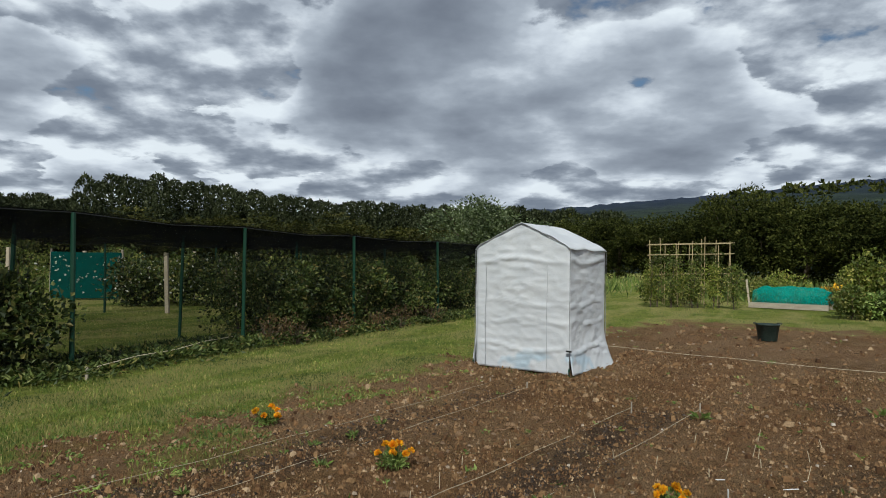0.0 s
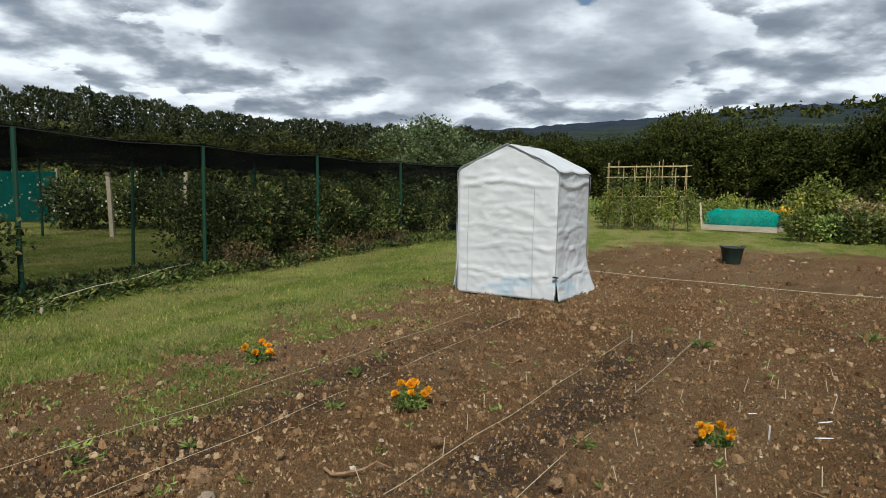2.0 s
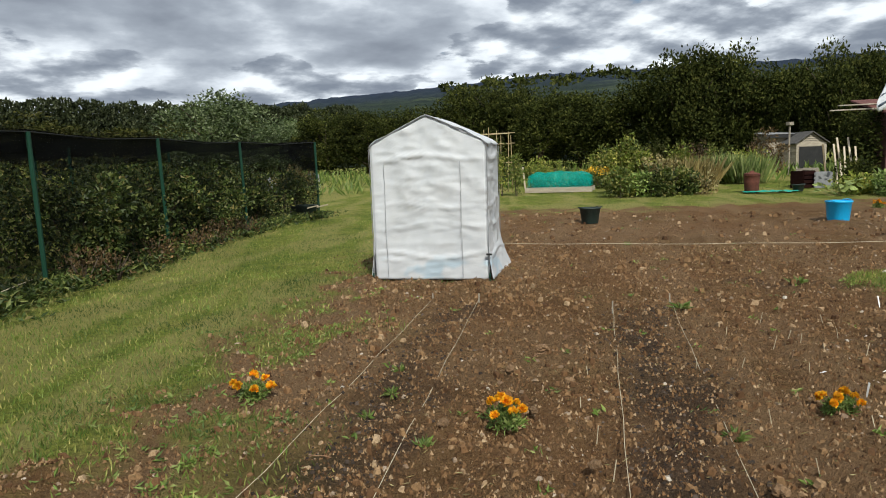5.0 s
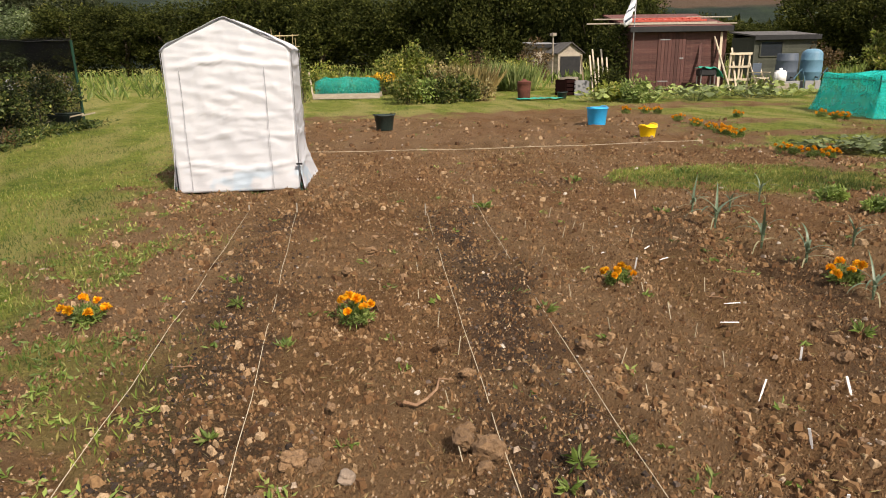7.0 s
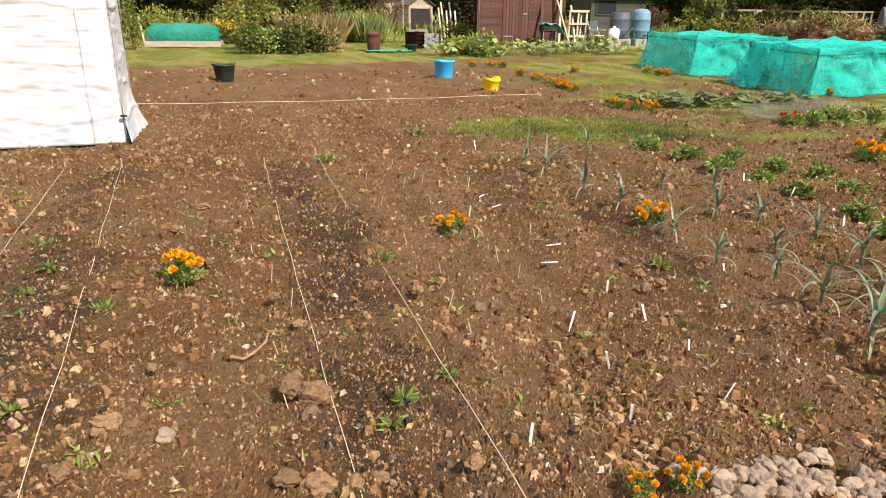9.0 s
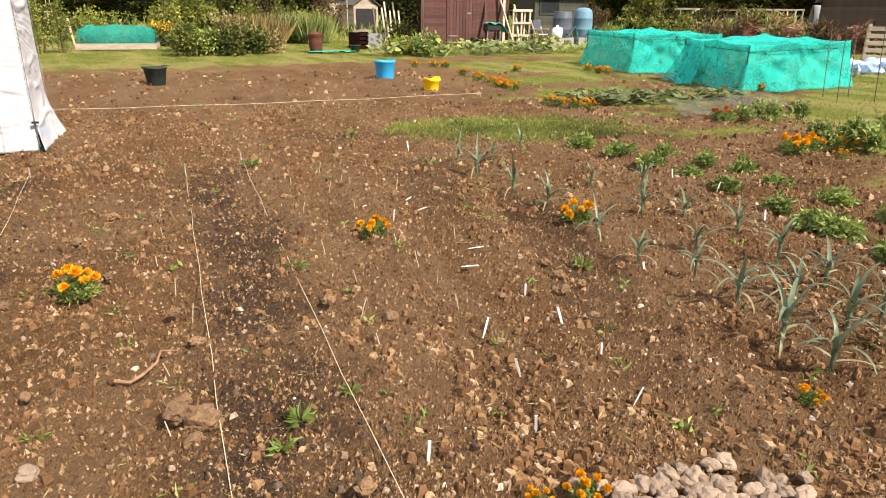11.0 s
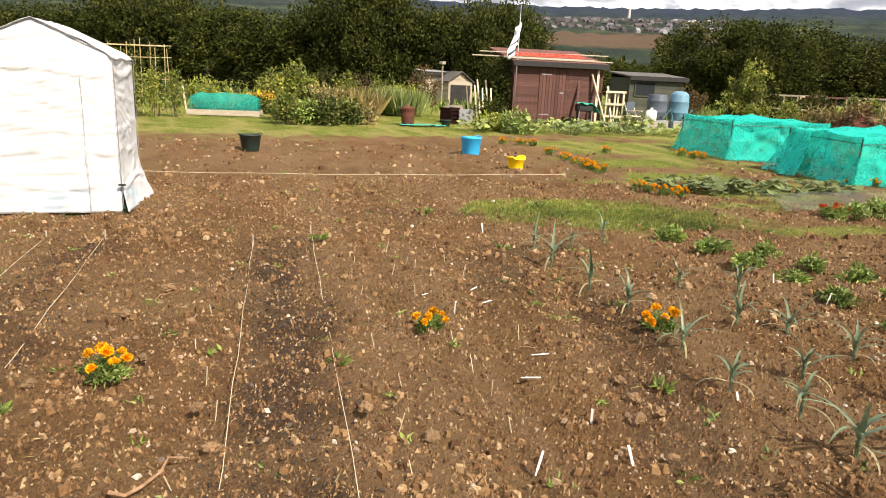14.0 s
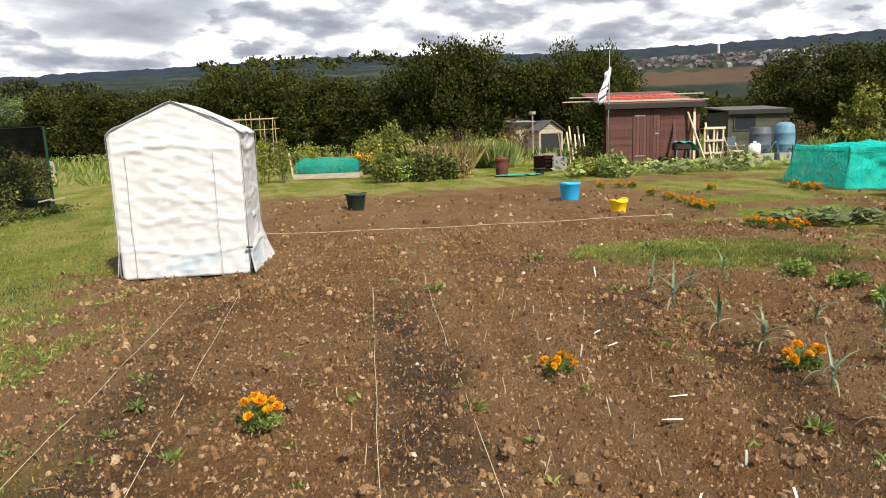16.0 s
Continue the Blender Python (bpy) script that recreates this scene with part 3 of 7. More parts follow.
def ellipse(e, x, y):
    cx, cy, rx, ry, a = e
    c, s = math.cos(radians(a)), math.sin(radians(a))
    u, v = (x - cx) * c + (y - cy) * s, -(x - cx) * s + (y - cy) * c
    return np.hypot(u / rx, v / ry)


def step(v, a, b):
    k = np.clip((v - a) / (b - a), 0, 1)
    return k * k * (3 - 2 * k)


def zones(x, y):
    """Shares of grass, ash strip and dry crust at places on the near ground."""
    d = np.where(inside(PLOT, x, y), 1, -1) * edge_dist(PLOT, x, y)
    n = fbm(x * 2.2, y * 2.2, 3)
    grass = 1 - step(d + (n - 0.5) * 1.5, -0.35, 0.3)
    weed = step(fbm(x * 1.7, y * 1.7, 11), 0.56, 0.68) * (1 - step(d, 0.1, 1.6)) * 0.75
    for e in BEDS:
        grass = np.minimum(grass, step(ellipse(e, x, y) + (n - 0.5) * 0.9, 0.75, 1.15))
    for e in GREENS:
        weed = np.maximum(weed, (1 - step(ellipse(e, x, y) + (n - 0.5) * 0.9, 0.6, 1.2)) * 0.9)
    ash = np.zeros(x.shape)
    for a, b, c, e in STRIPS:
        q = [a, b, e, c]
        dd = np.where(inside(q, x, y), 1, -1) * edge_dist(q, x, y)
        ash = np.maximum(ash, step(dd + (n - 0.5) * 0.8, -0.2, 0.22) * (0.6 + 0.6 * step(fbm(x * 3.1, y * 3.1, 37), 0.34, 0.6)))
    for cx, cy, rx, ry in ((1.75, 2.55, 1.5, 0.3), (4.3, 6.3, 1.4, 0.25), (3.0, 4.4, 1.0, 0.3)):
        ash = np.maximum(ash, 0.75 * (1 - step(ellipse((cx, cy, rx, ry, 38 if cx < 4 else -40), x, y) + (n - 0.5), 0.6, 1.2)))
    dry = step(fbm(x * 0.9, y * 0.9, 23), 0.5, 0.68) * 0.4
    dry = np.maximum(dry, 0.75 * (1 - step(ellipse((-0.9, 7.0, 2.6, 0.9, 62), x, y) + (n - 0.5), 0.5, 1.2)))
    al, ac = x * 0.61 + y * 0.79, x * 0.79 - y * 0.61
    dry = np.maximum(dry, 0.6 * step(fbm(al * 0.35, ac * 2.4, 27), 0.5, 0.64))
    return np.clip(np.maximum(grass, weed), 0, 1), ash, dry * (1 - ash)


def far_land(x, y):
    """Valley side beyond the hedge: fields, woods and a long blue ridge."""
    dx, dy = x + 1.4, y - 1.2
    d, az = np.hypot(dx, dy), np.degrees(np.arctan2(dx, dy))
    ridge = np.interp(az, [-180, -60, -20, 0, 15, 25, 33, 45, 60, 80, 110, 180], [0.03, 0.05, 0.06, 0.075, 0.098, 0.11, 0.12, 0.116, 0.112, 0.11, 0.095, 0.03])
    ridge = ridge + 0.004 * (fbm(az * 0.25, az * 0.0, 5) - 0.5) + 0.0022 * (vnoise(az * 4.0, az * 0, 9) - 0.5)
    mid = np.minimum(ridge * 0.86, 0.1)
    t1 = step(d, 90, 430) * 0.076
    t2 = step(d, 430, 900) * (mid - 0.076)
    t3 = step(d, 1100, 1800) * (ridge - mid)
    return (t1 + t2 + t3) * np.minimum(d, 2100), d, az


def relief_at(x, y):
    """Unevenness of the dug soil: clods, crumbs and shallow furrows."""
    crumbs = (fbm(x * 3.1, y * 3.1, 31) - 0.5) * 0.08 + (fbm(x * 12, y * 12, 41, 3) - 0.5) * 0.085
    return crumbs + 0.02 * np.sin((x * 0.64 - y * 0.77) * 9.0 + 2 * fbm(x, y, 51))


def build_ground():
    cx, cy = -1.4, 1.2
    r = [0.0, 0.35]
    while r[-1] < 3200:
        r.append(r[-1] * (1.0095 if r[-1] < 26 else 1.026) + (0.012 if r[-1] < 2 else 0))
    r = np.array(r[1:])
    az = np.concatenate([np.arange(-38, 108, 0.5), np.arange(108, 322, 4.0)])
    A, R = np.meshgrid(np.radians(az), r)
    X, Y = cx + R * np.sin(A), cy + R * np.cos(A)
    grass, ash, dry = zones(X, Y)
    fl, D, AZ = far_land(X, Y)
    turf = (fbm(X * 1.2, Y * 1.2, 61) - 0.5) * 0.05 + (fbm(X * 14, Y * 14, 71, 2) - 0.5) * 0.03
    fade = 1 - step(D, 30, 60)
    Z = lie(X, Y) + fade * ((1 - grass) * relief_at(X, Y) + grass * turf) + fl
    woods = step(D, 95, 130)
    Z = Z + woods * (fbm(X * 0.05, Y * 0.05, 81) - 0.5) * np.interp(D, [100, 400, 1500], [1.5, 6, 14])
    field = step(D, 330, 350) * (1 - step(D, 520, 560)) * step(AZ, 57.5, 58.5) * (1 - step(AZ, 74, 75)) * (fbm(X * 0.02, Y * 0.02, 3) > 0.33)
    # share of painted distance haze, growing towards the far ridge
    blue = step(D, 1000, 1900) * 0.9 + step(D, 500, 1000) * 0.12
    along, across = X * 0.47 + Y * 0.88, X * 0.88 - Y * 0.47
    streak = step(fbm(along * 0.5, across * 2.2, 95), 0.44, 0.6) * 0.75
    streak = streak * step(ellipse(GREENS[0], X, Y), 1.0, 1.5)
    straw = np.maximum(streak, 0.9 * (1 - step(ellipse((8.0, -1.6, 2.6, 1.2, -40), X, Y) + (fbm(X * 2, Y * 2, 5) - 0.5), 0.6, 1.2)))
    nr, na = X.shape
    verts = np.stack([X, Y, Z], -1).reshape(-1, 3)
    i = np.arange(nr - 1)[:, None] * na + np.arange(na)[None, :]
    j = np.arange(nr - 1)[:, None] * na + (np.arange(na)[None, :] + 1) % na
    faces = np.stack([i, i + na, j + na, j], -1).reshape(-1, 4)
    me = bpy.data.meshes.new("ground")
    verts = np.concatenate([verts, [[cx, cy, float(Z[0].mean())]]])
    hub = len(verts) - 1
    tris = [(hub, int(k), int((k + 1) % na)) for k in range(na)]
    me.from_pydata(verts.tolist(), [], faces[:, ::-1].tolist() + [t[::-1] for t in tris])
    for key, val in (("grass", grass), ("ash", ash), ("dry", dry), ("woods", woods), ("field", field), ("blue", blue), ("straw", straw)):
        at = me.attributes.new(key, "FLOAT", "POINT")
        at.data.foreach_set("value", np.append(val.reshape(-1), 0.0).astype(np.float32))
    me.materials.append(GROUND)
    me.shade_smooth()
    if me.polygons[len(me.polygons) // 2].normal.z < 0:
        me.flip_normals()
    return tagged(new("ground", me), "brown dug soil with mown grass strips and far fields", "ground", kind="structure")


build_ground()

# ---- greenhouse ----


def film(fn, nu, nv):
    """One layer of open netting: fn(u, v) gives a place."""
    v = [tuple(fn(i / nu, j / nv)) for j in range(nv + 1) for i in range(nu + 1)]
    w = nu + 1
    return v, [], [(j * w + i, j * w + i + 1, (j + 1) * w + i + 1, (j + 1) * w + i) for j in range(nv) for i in range(nu)]


def sheet(fn, nu, nv, thick=0.004):
    """A closed sheet of cloth: fn(u, v) gives a place; it is given a little thickness."""
    f = np.array([[fn(u, v) for u in np.linspace(0, 1, nu + 1)] for v in np.linspace(0, 1, nv + 1)])
    du, dv = np.gradient(f, axis=1), np.gradient(f, axis=0)
    n = np.cross(du, dv)
    n /= np.linalg.norm(n, axis=2)[..., None] + 1e-9
    a, b = f.reshape(-1, 3), (f - n * thick).reshape(-1, 3)
    k, w = len(a), nu + 1
    faces = []
    for j in range(nv):
        for i in range(nu):
            q = (j * w + i, j * w + i + 1, (j + 1) * w + i + 1, (j + 1) * w + i)
            faces += [q, tuple(k + t for t in q[::-1])]
    rim = [i for i in range(w)] + [j * w + nu for j in range(1, nv + 1)] + [nv * w + i for i in range(nu - 1, -1, -1)] + [j * w for j in range(nv - 1, 0, -1)]
    for p, q in zip(rim, rim[1:] + rim[:1]):
        faces.append((q, p, p + k, q + k))
    return np.concatenate([a, b]).tolist(), [], faces


def cover_material():
    m, nt, b = nodes("white_reinforced_sheeting")
    broad, grain = link_noise(nt, 2.5, 4.0), link_noise(nt, 14.0, 5.0)
    col = ramp_of(nt, broad, [(0.3, (0.64, 0.66, 0.69)), (0.7, (0.73, 0.74, 0.76))])
    col = mixc(nt, mixfac(nt, grain, 0.5, 0.75, 0.4), col, (0.62, 0.65, 0.7))
    tc, sp = nt.nodes.new("ShaderNodeTexCoord"), nt.nodes.new("ShaderNodeSeparateXYZ")
    nt.links.new(tc.outputs["Object"], sp.inputs[0])
    low = mixfac(nt, sp.outputs[2], 0.32, 0.2)
    lowmask = nt.nodes.new("ShaderNodeMath")
    lowmask.operation = "MULTIPLY"
    nt.links.new(low, lowmask.inputs[0])
    nt.links.new(mixfac(nt, link_noise(nt, 2.2, 2.0), 0.54, 0.62, 0.45), lowmask.inputs[1])
    col = mixc(nt, lowmask.outputs[0], col, (0.34, 0.56, 0.72))
    nt.links.new(col, b.inputs["Base Color"])
    b.inputs["Roughness"].default_value = 0.42
    mp = nt.nodes.new("ShaderNodeMapping")
    nt.links.new(tc.outputs["Object"], mp.inputs[0])
    ch = nt.nodes.new("ShaderNodeTexWave")
    ch.inputs["Scale"].default_value = 26.0
    ch.bands_direction = "Z"
    ch.inputs["Distortion"].default_value = 0.6
    nt.links.new(mp.outputs[0], ch.inputs["Vector"])
    ad = nt.nodes.new("ShaderNodeMath")
    ad.operation = "MULTIPLY_ADD"
    nt.links.new(ch.outputs["Fac"], ad.inputs[0])
    ad.inputs[1].default_value = 0.06
    folds = nt.nodes.new("ShaderNodeTexNoise")
    folds.noise_type = "RIDGED_MULTIFRACTAL"
    folds.inputs["Scale"].default_value, folds.inputs["Detail"].default_value = 3.4, 5.0
    fm = nt.nodes.new("ShaderNodeMapping")
    fm.inputs["Scale"].default_value = (1, 1, 2.4)
    fm.inputs["Rotation"].default_value = (0.2, 0.35, 0.1)
    nt.links.new(tc.outputs["Object"], fm.inputs[0])
    nt.links.new(fm.outputs[0], folds.inputs["Vector"])
    nt.links.new(folds.outputs["Fac"], ad.inputs[2])
    bump(nt, b, ad.outputs[0], 1.0, 0.022)
    tr = nt.nodes.new("ShaderNodeBsdfTranslucent")
    nt.links.new(col, tr.inputs[0])
    mx = nt.nodes.new("ShaderNodeMixShader")
    mx.inputs[0].default_value = 0.22
    nt.links.new(b.outputs[0], mx.inputs[1]), nt.links.new(tr.outputs[0], mx.inputs[2])
    nt.links.new(mx.outputs[0], nt.nodes["Material Output"].inputs[0])
    return m


def greenhouse():
    W, D, EAVE, TOP = 1.40, 1.20, 1.63, 1.96
    COVER = cover_material()
    PIPE = surface("grey_piping", (0.2, 0.2, 0.21), (0.3, 0.3, 0.31), None, 6, 60, 0.6)
    SEAM = surface("grey_seam_tape", (0.3, 0.31, 0.34), (0.4, 0.41, 0.44), None, 6, 60, 0.6)
    t = thing("greenhouse", "small walk-in greenhouse with creased white plastic cover on soil", "greenhouse", pose(0.48, 9.22, 0.0, 0, 0, -35.2))

    def crease(u, z, k):
        folds = sum(a * math.exp(-((z - c + 0.035 * math.sin(u * 5 + k + c * 9)) / w) ** 2) for c, a, w in ((0.3, 0.03, 0.016), (0.66, 0.016, 0.013), (0.9, 0.02, 0.015), (1.18, 0.014, 0.013), (1.47, 0.03, 0.022)))
        ridge = (1 - abs(noise.noise(Vector((u * 2.2 + z * 1.1, z * 4.5, k))))) ** 6
        ridge2 = (1 - abs(noise.noise(Vector((u * 5.0 - z * 2.0, z * 8.0, k + 4))))) ** 6
        return folds + 0.022 * noise.noise(Vector((u * 2.0, z * 1.2, k))) + 0.009 * ridge + 0.006 * ridge2

    def gable(k, y0, out):
        def fn(u, v):
            top = EAVE + (TOP - EAVE) * (1 - abs(2 * u - 1) ** 1.08)
            z = v * top
            bulge = math.sin(math.pi * min(1, max(0, u))) ** 0.5 * crease(u * W, z, k)
            return (u * W, y0 + out * (-bulge + 0.02 * (1 - v)), max(z, -0.01))
        return fn
    smooth(part("front_cover", sheet(gable(1.0, 0.0, 1), 44, 60), COVER, t))
    smooth(part("rear_cover", sheet(gable(5.0, D, -1), 16, 24), COVER, t))

    def side(x0, s, k):
        def fn(u, v):
            z = v * EAVE
            flare = 0.17 * max(0, 1 - v / 0.32) ** 1.6 * (0.35 + 0.65 * u)
            return (x0 + s * (flare + crease(u * D, z, k) * math.sin(math.pi * u) ** 0.4), u * D, z if v else 0.005)
        return fn
    smooth(part("side_cover", sheet(side(W, 1, 11.0), 36, 54), COVER, t, "creased side flaring out at the ground"))
    smooth(part("side_cover", sheet(side(0.0, -1, 17.0), 24, 40), COVER, t))

    def roof(s):
        def fn(u, v):
            x = W / 2 + s * v * (W / 2 + 0.02)
            z = EAVE + (TOP - EAVE) * (1 - v ** 1.08) + 0.012 + 0.02 * noise.noise(Vector((u * 4, v * 4, s))) - 0.03 * math.sin(math.pi * u) * math.sin(math.pi * v) - 0.05 * max(0, v - 0.9) * 10 * 0.6
            return (x, -0.02 + u * (D + 0.04), z)
        return fn
    smooth(part("roof_cover", sheet(roof(1), 24, 16), COVER, t))
    smooth(part("roof_cover", sheet(roof(-1), 24, 16), COVER, t))
    for y in (-0.012, D + 0.012):
        bm = bmesh.new()
        tube(bm, [(W + 0.012, y, 0.0), (W + 0.012, y, 0.8), (W + 0.015, y, EAVE - 0.04), (W - 0.04, y, EAVE + 0.03), (W / 2, y, TOP + 0.012), (0.04, y, EAVE + 0.03), (-0.015, y, EAVE - 0.04), (-0.012, y, 0.8), (-0.012, y, 0.0)], [0.0045] * 9, 6)
        part("piping", bm, PIPE, t, "dark grey edge piping")
    for u in (0.17, 1.1):
        bm = bmesh.new()
        tube(bm, [(u, -0.03 + 0.01 * math.sin(z * 7), z) for z in np.linspace(0.03, 1.42, 12)], [0.003] * 12, 5)
        part("zip", bm, SEAM, t, "long grey zip")
    bm = bmesh.new()
    for x in (0.03, W - 0.03):
        for y in (0.04, D - 0.04):
            tube(bm, [(x, y, 0), (x, y, EAVE - 0.02)], [0.009] * 2, 6)
        tube(bm, [(x, 0.04, EAVE - 0.04), (x, D - 0.04, EAVE - 0.04)], [0.009] * 2, 6)
    part("frame", bm, METAL, t)
    for x in (-0.02, W + 0.02):
        bm = bmesh.new()
        tube(bm, [(x, -0.03, 0.0), (x, -0.035, 0.06), (x, -0.03, 0.09)], [0.012, 0.014, 0.008], 6)
        part("ground_peg", bm, GREEN_POST, t)
    bm = bmesh.new()
    beam(bm, (W - 0.02, -0.03, 0.31), (W + 0.05, -0.03, 0.31), 0.02)
    part("tie", bm, BLACK, t)


greenhouse()

# ---- tubs ----


def tub(name, x, y, r0, r1, h, mat, label, wave=0.0):
    t = thing(name, label, "tub", spot(x, y))
    bm = lathe(bmesh.new(), [(r0, 0.0), (r0 * 1.02, 0.01), (r1 * 0.985, h * 0.9), (r1 + 0.012, h * 0.93), (r1 + 0.014, h * 0.99), (r1 + 0.004, h), (r1 - 0.012, h * 0.985), (r0 - 0.012, 0.03)], 36)
    for v in bm.verts:
        a = math.atan2(v.co.y, v.co.x)
        v.co.z += (wave * (abs(math.cos(a)) ** 6) if v.co.z > h * 0.85 else 0)
    smooth(part("body", bm, mat, t))
    for s in (1, -1):
        bm = bmesh.new()
        pts = [(s * (r1 + 0.012 + 0.02 * math.sin(math.pi * k / 8)), 0.09 * math.cos(math.pi * k / 8), h + 0.05 * math.sin(math.pi * k / 8) * (1 if wave else 0.3)) for k in range(9)]
        tube(bm, pts, [0.011] * 9, 6)
        smooth(part("handle", bm, mat, t))
    return t


tub("garden_tub", 6.37, 12.88, 0.165, 0.215, 0.33, BLACK_PL, "dark green plastic tub standing on bare soil")
tub("garden_tub", 9.99, 9.98, 0.185, 0.225, 0.38, BLUE_PL, "bright blue plastic tub standing on bare soil")
tub("garden_tub", 8.75, 8.0, 0.13, 0.16, 0.2, YELLOW_PL, "yellow flexible plastic trug with raised handles", 0.035)

# ---- trees and woods ----


def tree(name, label, mat, seed, h, r, lobe, n, leaf, trunk_h=0.25, lobes_n=22):
    rng = np.random.default_rng(seed)
    t = thing(name, label, "tree", Matrix.Identity(4))
    bm = bmesh.new()
    tube(bm, [(0, 0, -0.3), (0.05, 0, h * 0.15), (-0.06, 0.05, h * 0.4), (0.04, 0, h * 0.75)], [0.03 * h, 0.024 * h, 0.016 * h, 0.004 * h], 8)
    part("trunk", bm, BARK, t)
    for k in range(5):
        a = k * 1.256 + seed
        z = h * (0.12 + 0.09 * k)
        bm = bmesh.new()
        tube(bm, [(0, 0, z), (r * 0.35 * math.cos(a), r * 0.35 * math.sin(a), z + 0.12 * h), (r * 0.75 * math.cos(a), r * 0.75 * math.sin(a), z + 0.3 * h)], [0.013 * h, 0.008 * h, 0.003 * h], 6)
        part("limb", bm, BARK, t)
    p, o = lobes(rng, lobes_n, n, r * 0.92, r * 0.92, h * (1 - trunk_h) / 2 * 0.94, lobe, trunk_h * h)
    k = p[:, 2] < 0.05
    p[k, 2] = rng.uniform(0.05, 1.2, k.sum())
    sprig = rng.random(n) < 0.12
    p[sprig] += o[sprig] * rng.uniform(0.1, 0.6, sprig.sum())[:, None] * leaf * 1.6
    part("crown", leaves(p, leaf, leaf * 0.62, rng, 0.25, o * 0.9), mat, t)
    return t


def out(az, d):
    """A place at a bearing and a distance from the near corner of the plot."""
    return -1.6 + d * math.sin(radians(az)), 1.3 + d * math.cos(radians(az))


def tree_row(kind, label, mat, seed0, rows, n=10500, leaf=0.2, trunk_h=0.03, variants=3):
    """Trees of one sort: rows of bearing, distance, height and half-width."""
    variants = min(variants, len(rows))
    base = [tree(kind, label, mat, seed0 + k, 6.0, 2.6, 0.85, n, leaf, trunk_h, 44) for k in range(variants)]
    for ob in base:
        ob["group"] = label
    used = [False] * variants
    rng = random.Random(seed0)
    for k, (az, d, h, r) in enumerate(rows):
        h *= 0.8
        x, y = out(az, d)
        m = spot(x, y) @ Matrix.Rotation(rng.uniform(0, 6.28), 4, "Z")
        s = Matrix.Diagonal((r / 2.6, r / 2.6, h / 6.0, 1))
        v = k % variants
        if not used[v]:
            base[v].matrix_basis = m @ s
            used[v] = True
        else:
            copy_thing(base[v], m).scale = (r / 2.6, r / 2.6, h / 6.0)


# the tall hedge behind the plots
tree_row("hawthorn_tree", "dense dark green hawthorn tree in a tall old hedge", HEDGE, 100,
         [(13.5, 56, 6.6, 3.2), (17, 54, 6.4, 3.0), (20, 52, 6.3, 3.0), (23, 50, 6.6, 3.0), (26, 47, 7.6, 2.7), (28.5, 46, 8.3, 2.6), (31.5, 45, 6.8, 2.8), (35, 44, 6.5, 2.8), (38, 43, 6.4, 2.7), (41, 41, 7.2, 2.5), (43.6, 39.5, 8.5, 2.5),
          (46.3, 40, 8.7, 2.4), (49, 41, 7.0, 2.4), (51.4, 40, 7.0, 2.0), (54, 38.5, 8.1, 2.1), (56.3, 40, 7.4, 1.8), (58, 46, 6.5, 1.8)])
tree_row("field_tree", "broad dark green tree standing in rough grass", HEDGE, 140,
         [(71.3, 44, 6.7, 2.8), (74.0, 43, 7.2, 2.8), (76.8, 45, 6.8, 2.6), (80, 50, 7.0, 3.2), (64.5, 75, 5.5, 3.2), (66.6, 80, 5.0, 2.6)])
tree_row("olive_green_tree", "yellowish green tree behind the sheds", HEDGE_OLIVE, 160,
         [(83.5, 52, 6.0, 3.4), (87, 54, 6.6, 3.6), (90.5, 52, 8.0, 3.6), (94, 50, 8.8, 3.6), (97.5, 48, 8.6, 3.4), (101, 46, 8.0, 3.4), (105, 45, 8, 3.4), (60.0, 70, 5.0, 2.6), (62.0, 66, 5.4, 2.8)], 7500, 0.24)
tree_row("willow_tree", "silvery green willow tree moved by wind", WILLOW, 180, [(4.6, 46, 7.6, 3.3), (9.4, 58, 6.2, 3.0)], 12000, 0.2)
tree_row("scrub_tree", "olive green scrub tree along the field edge", HEDGE_OLIVE, 200,
         [(-42, 58, 5.6, 4), (-36, 62, 5.2, 4), (-30, 58, 5.4, 4), (-24, 60, 6.4, 4), (-18.5, 58, 6.8, 4), (-13, 62, 6.4, 4), (-7.5, 60, 6.6, 4), (-2, 62, 6.2, 4), (3, 66, 6.4, 4), (8, 64, 6.2, 4), (12, 66, 6.0, 4)], 7200, 0.26)


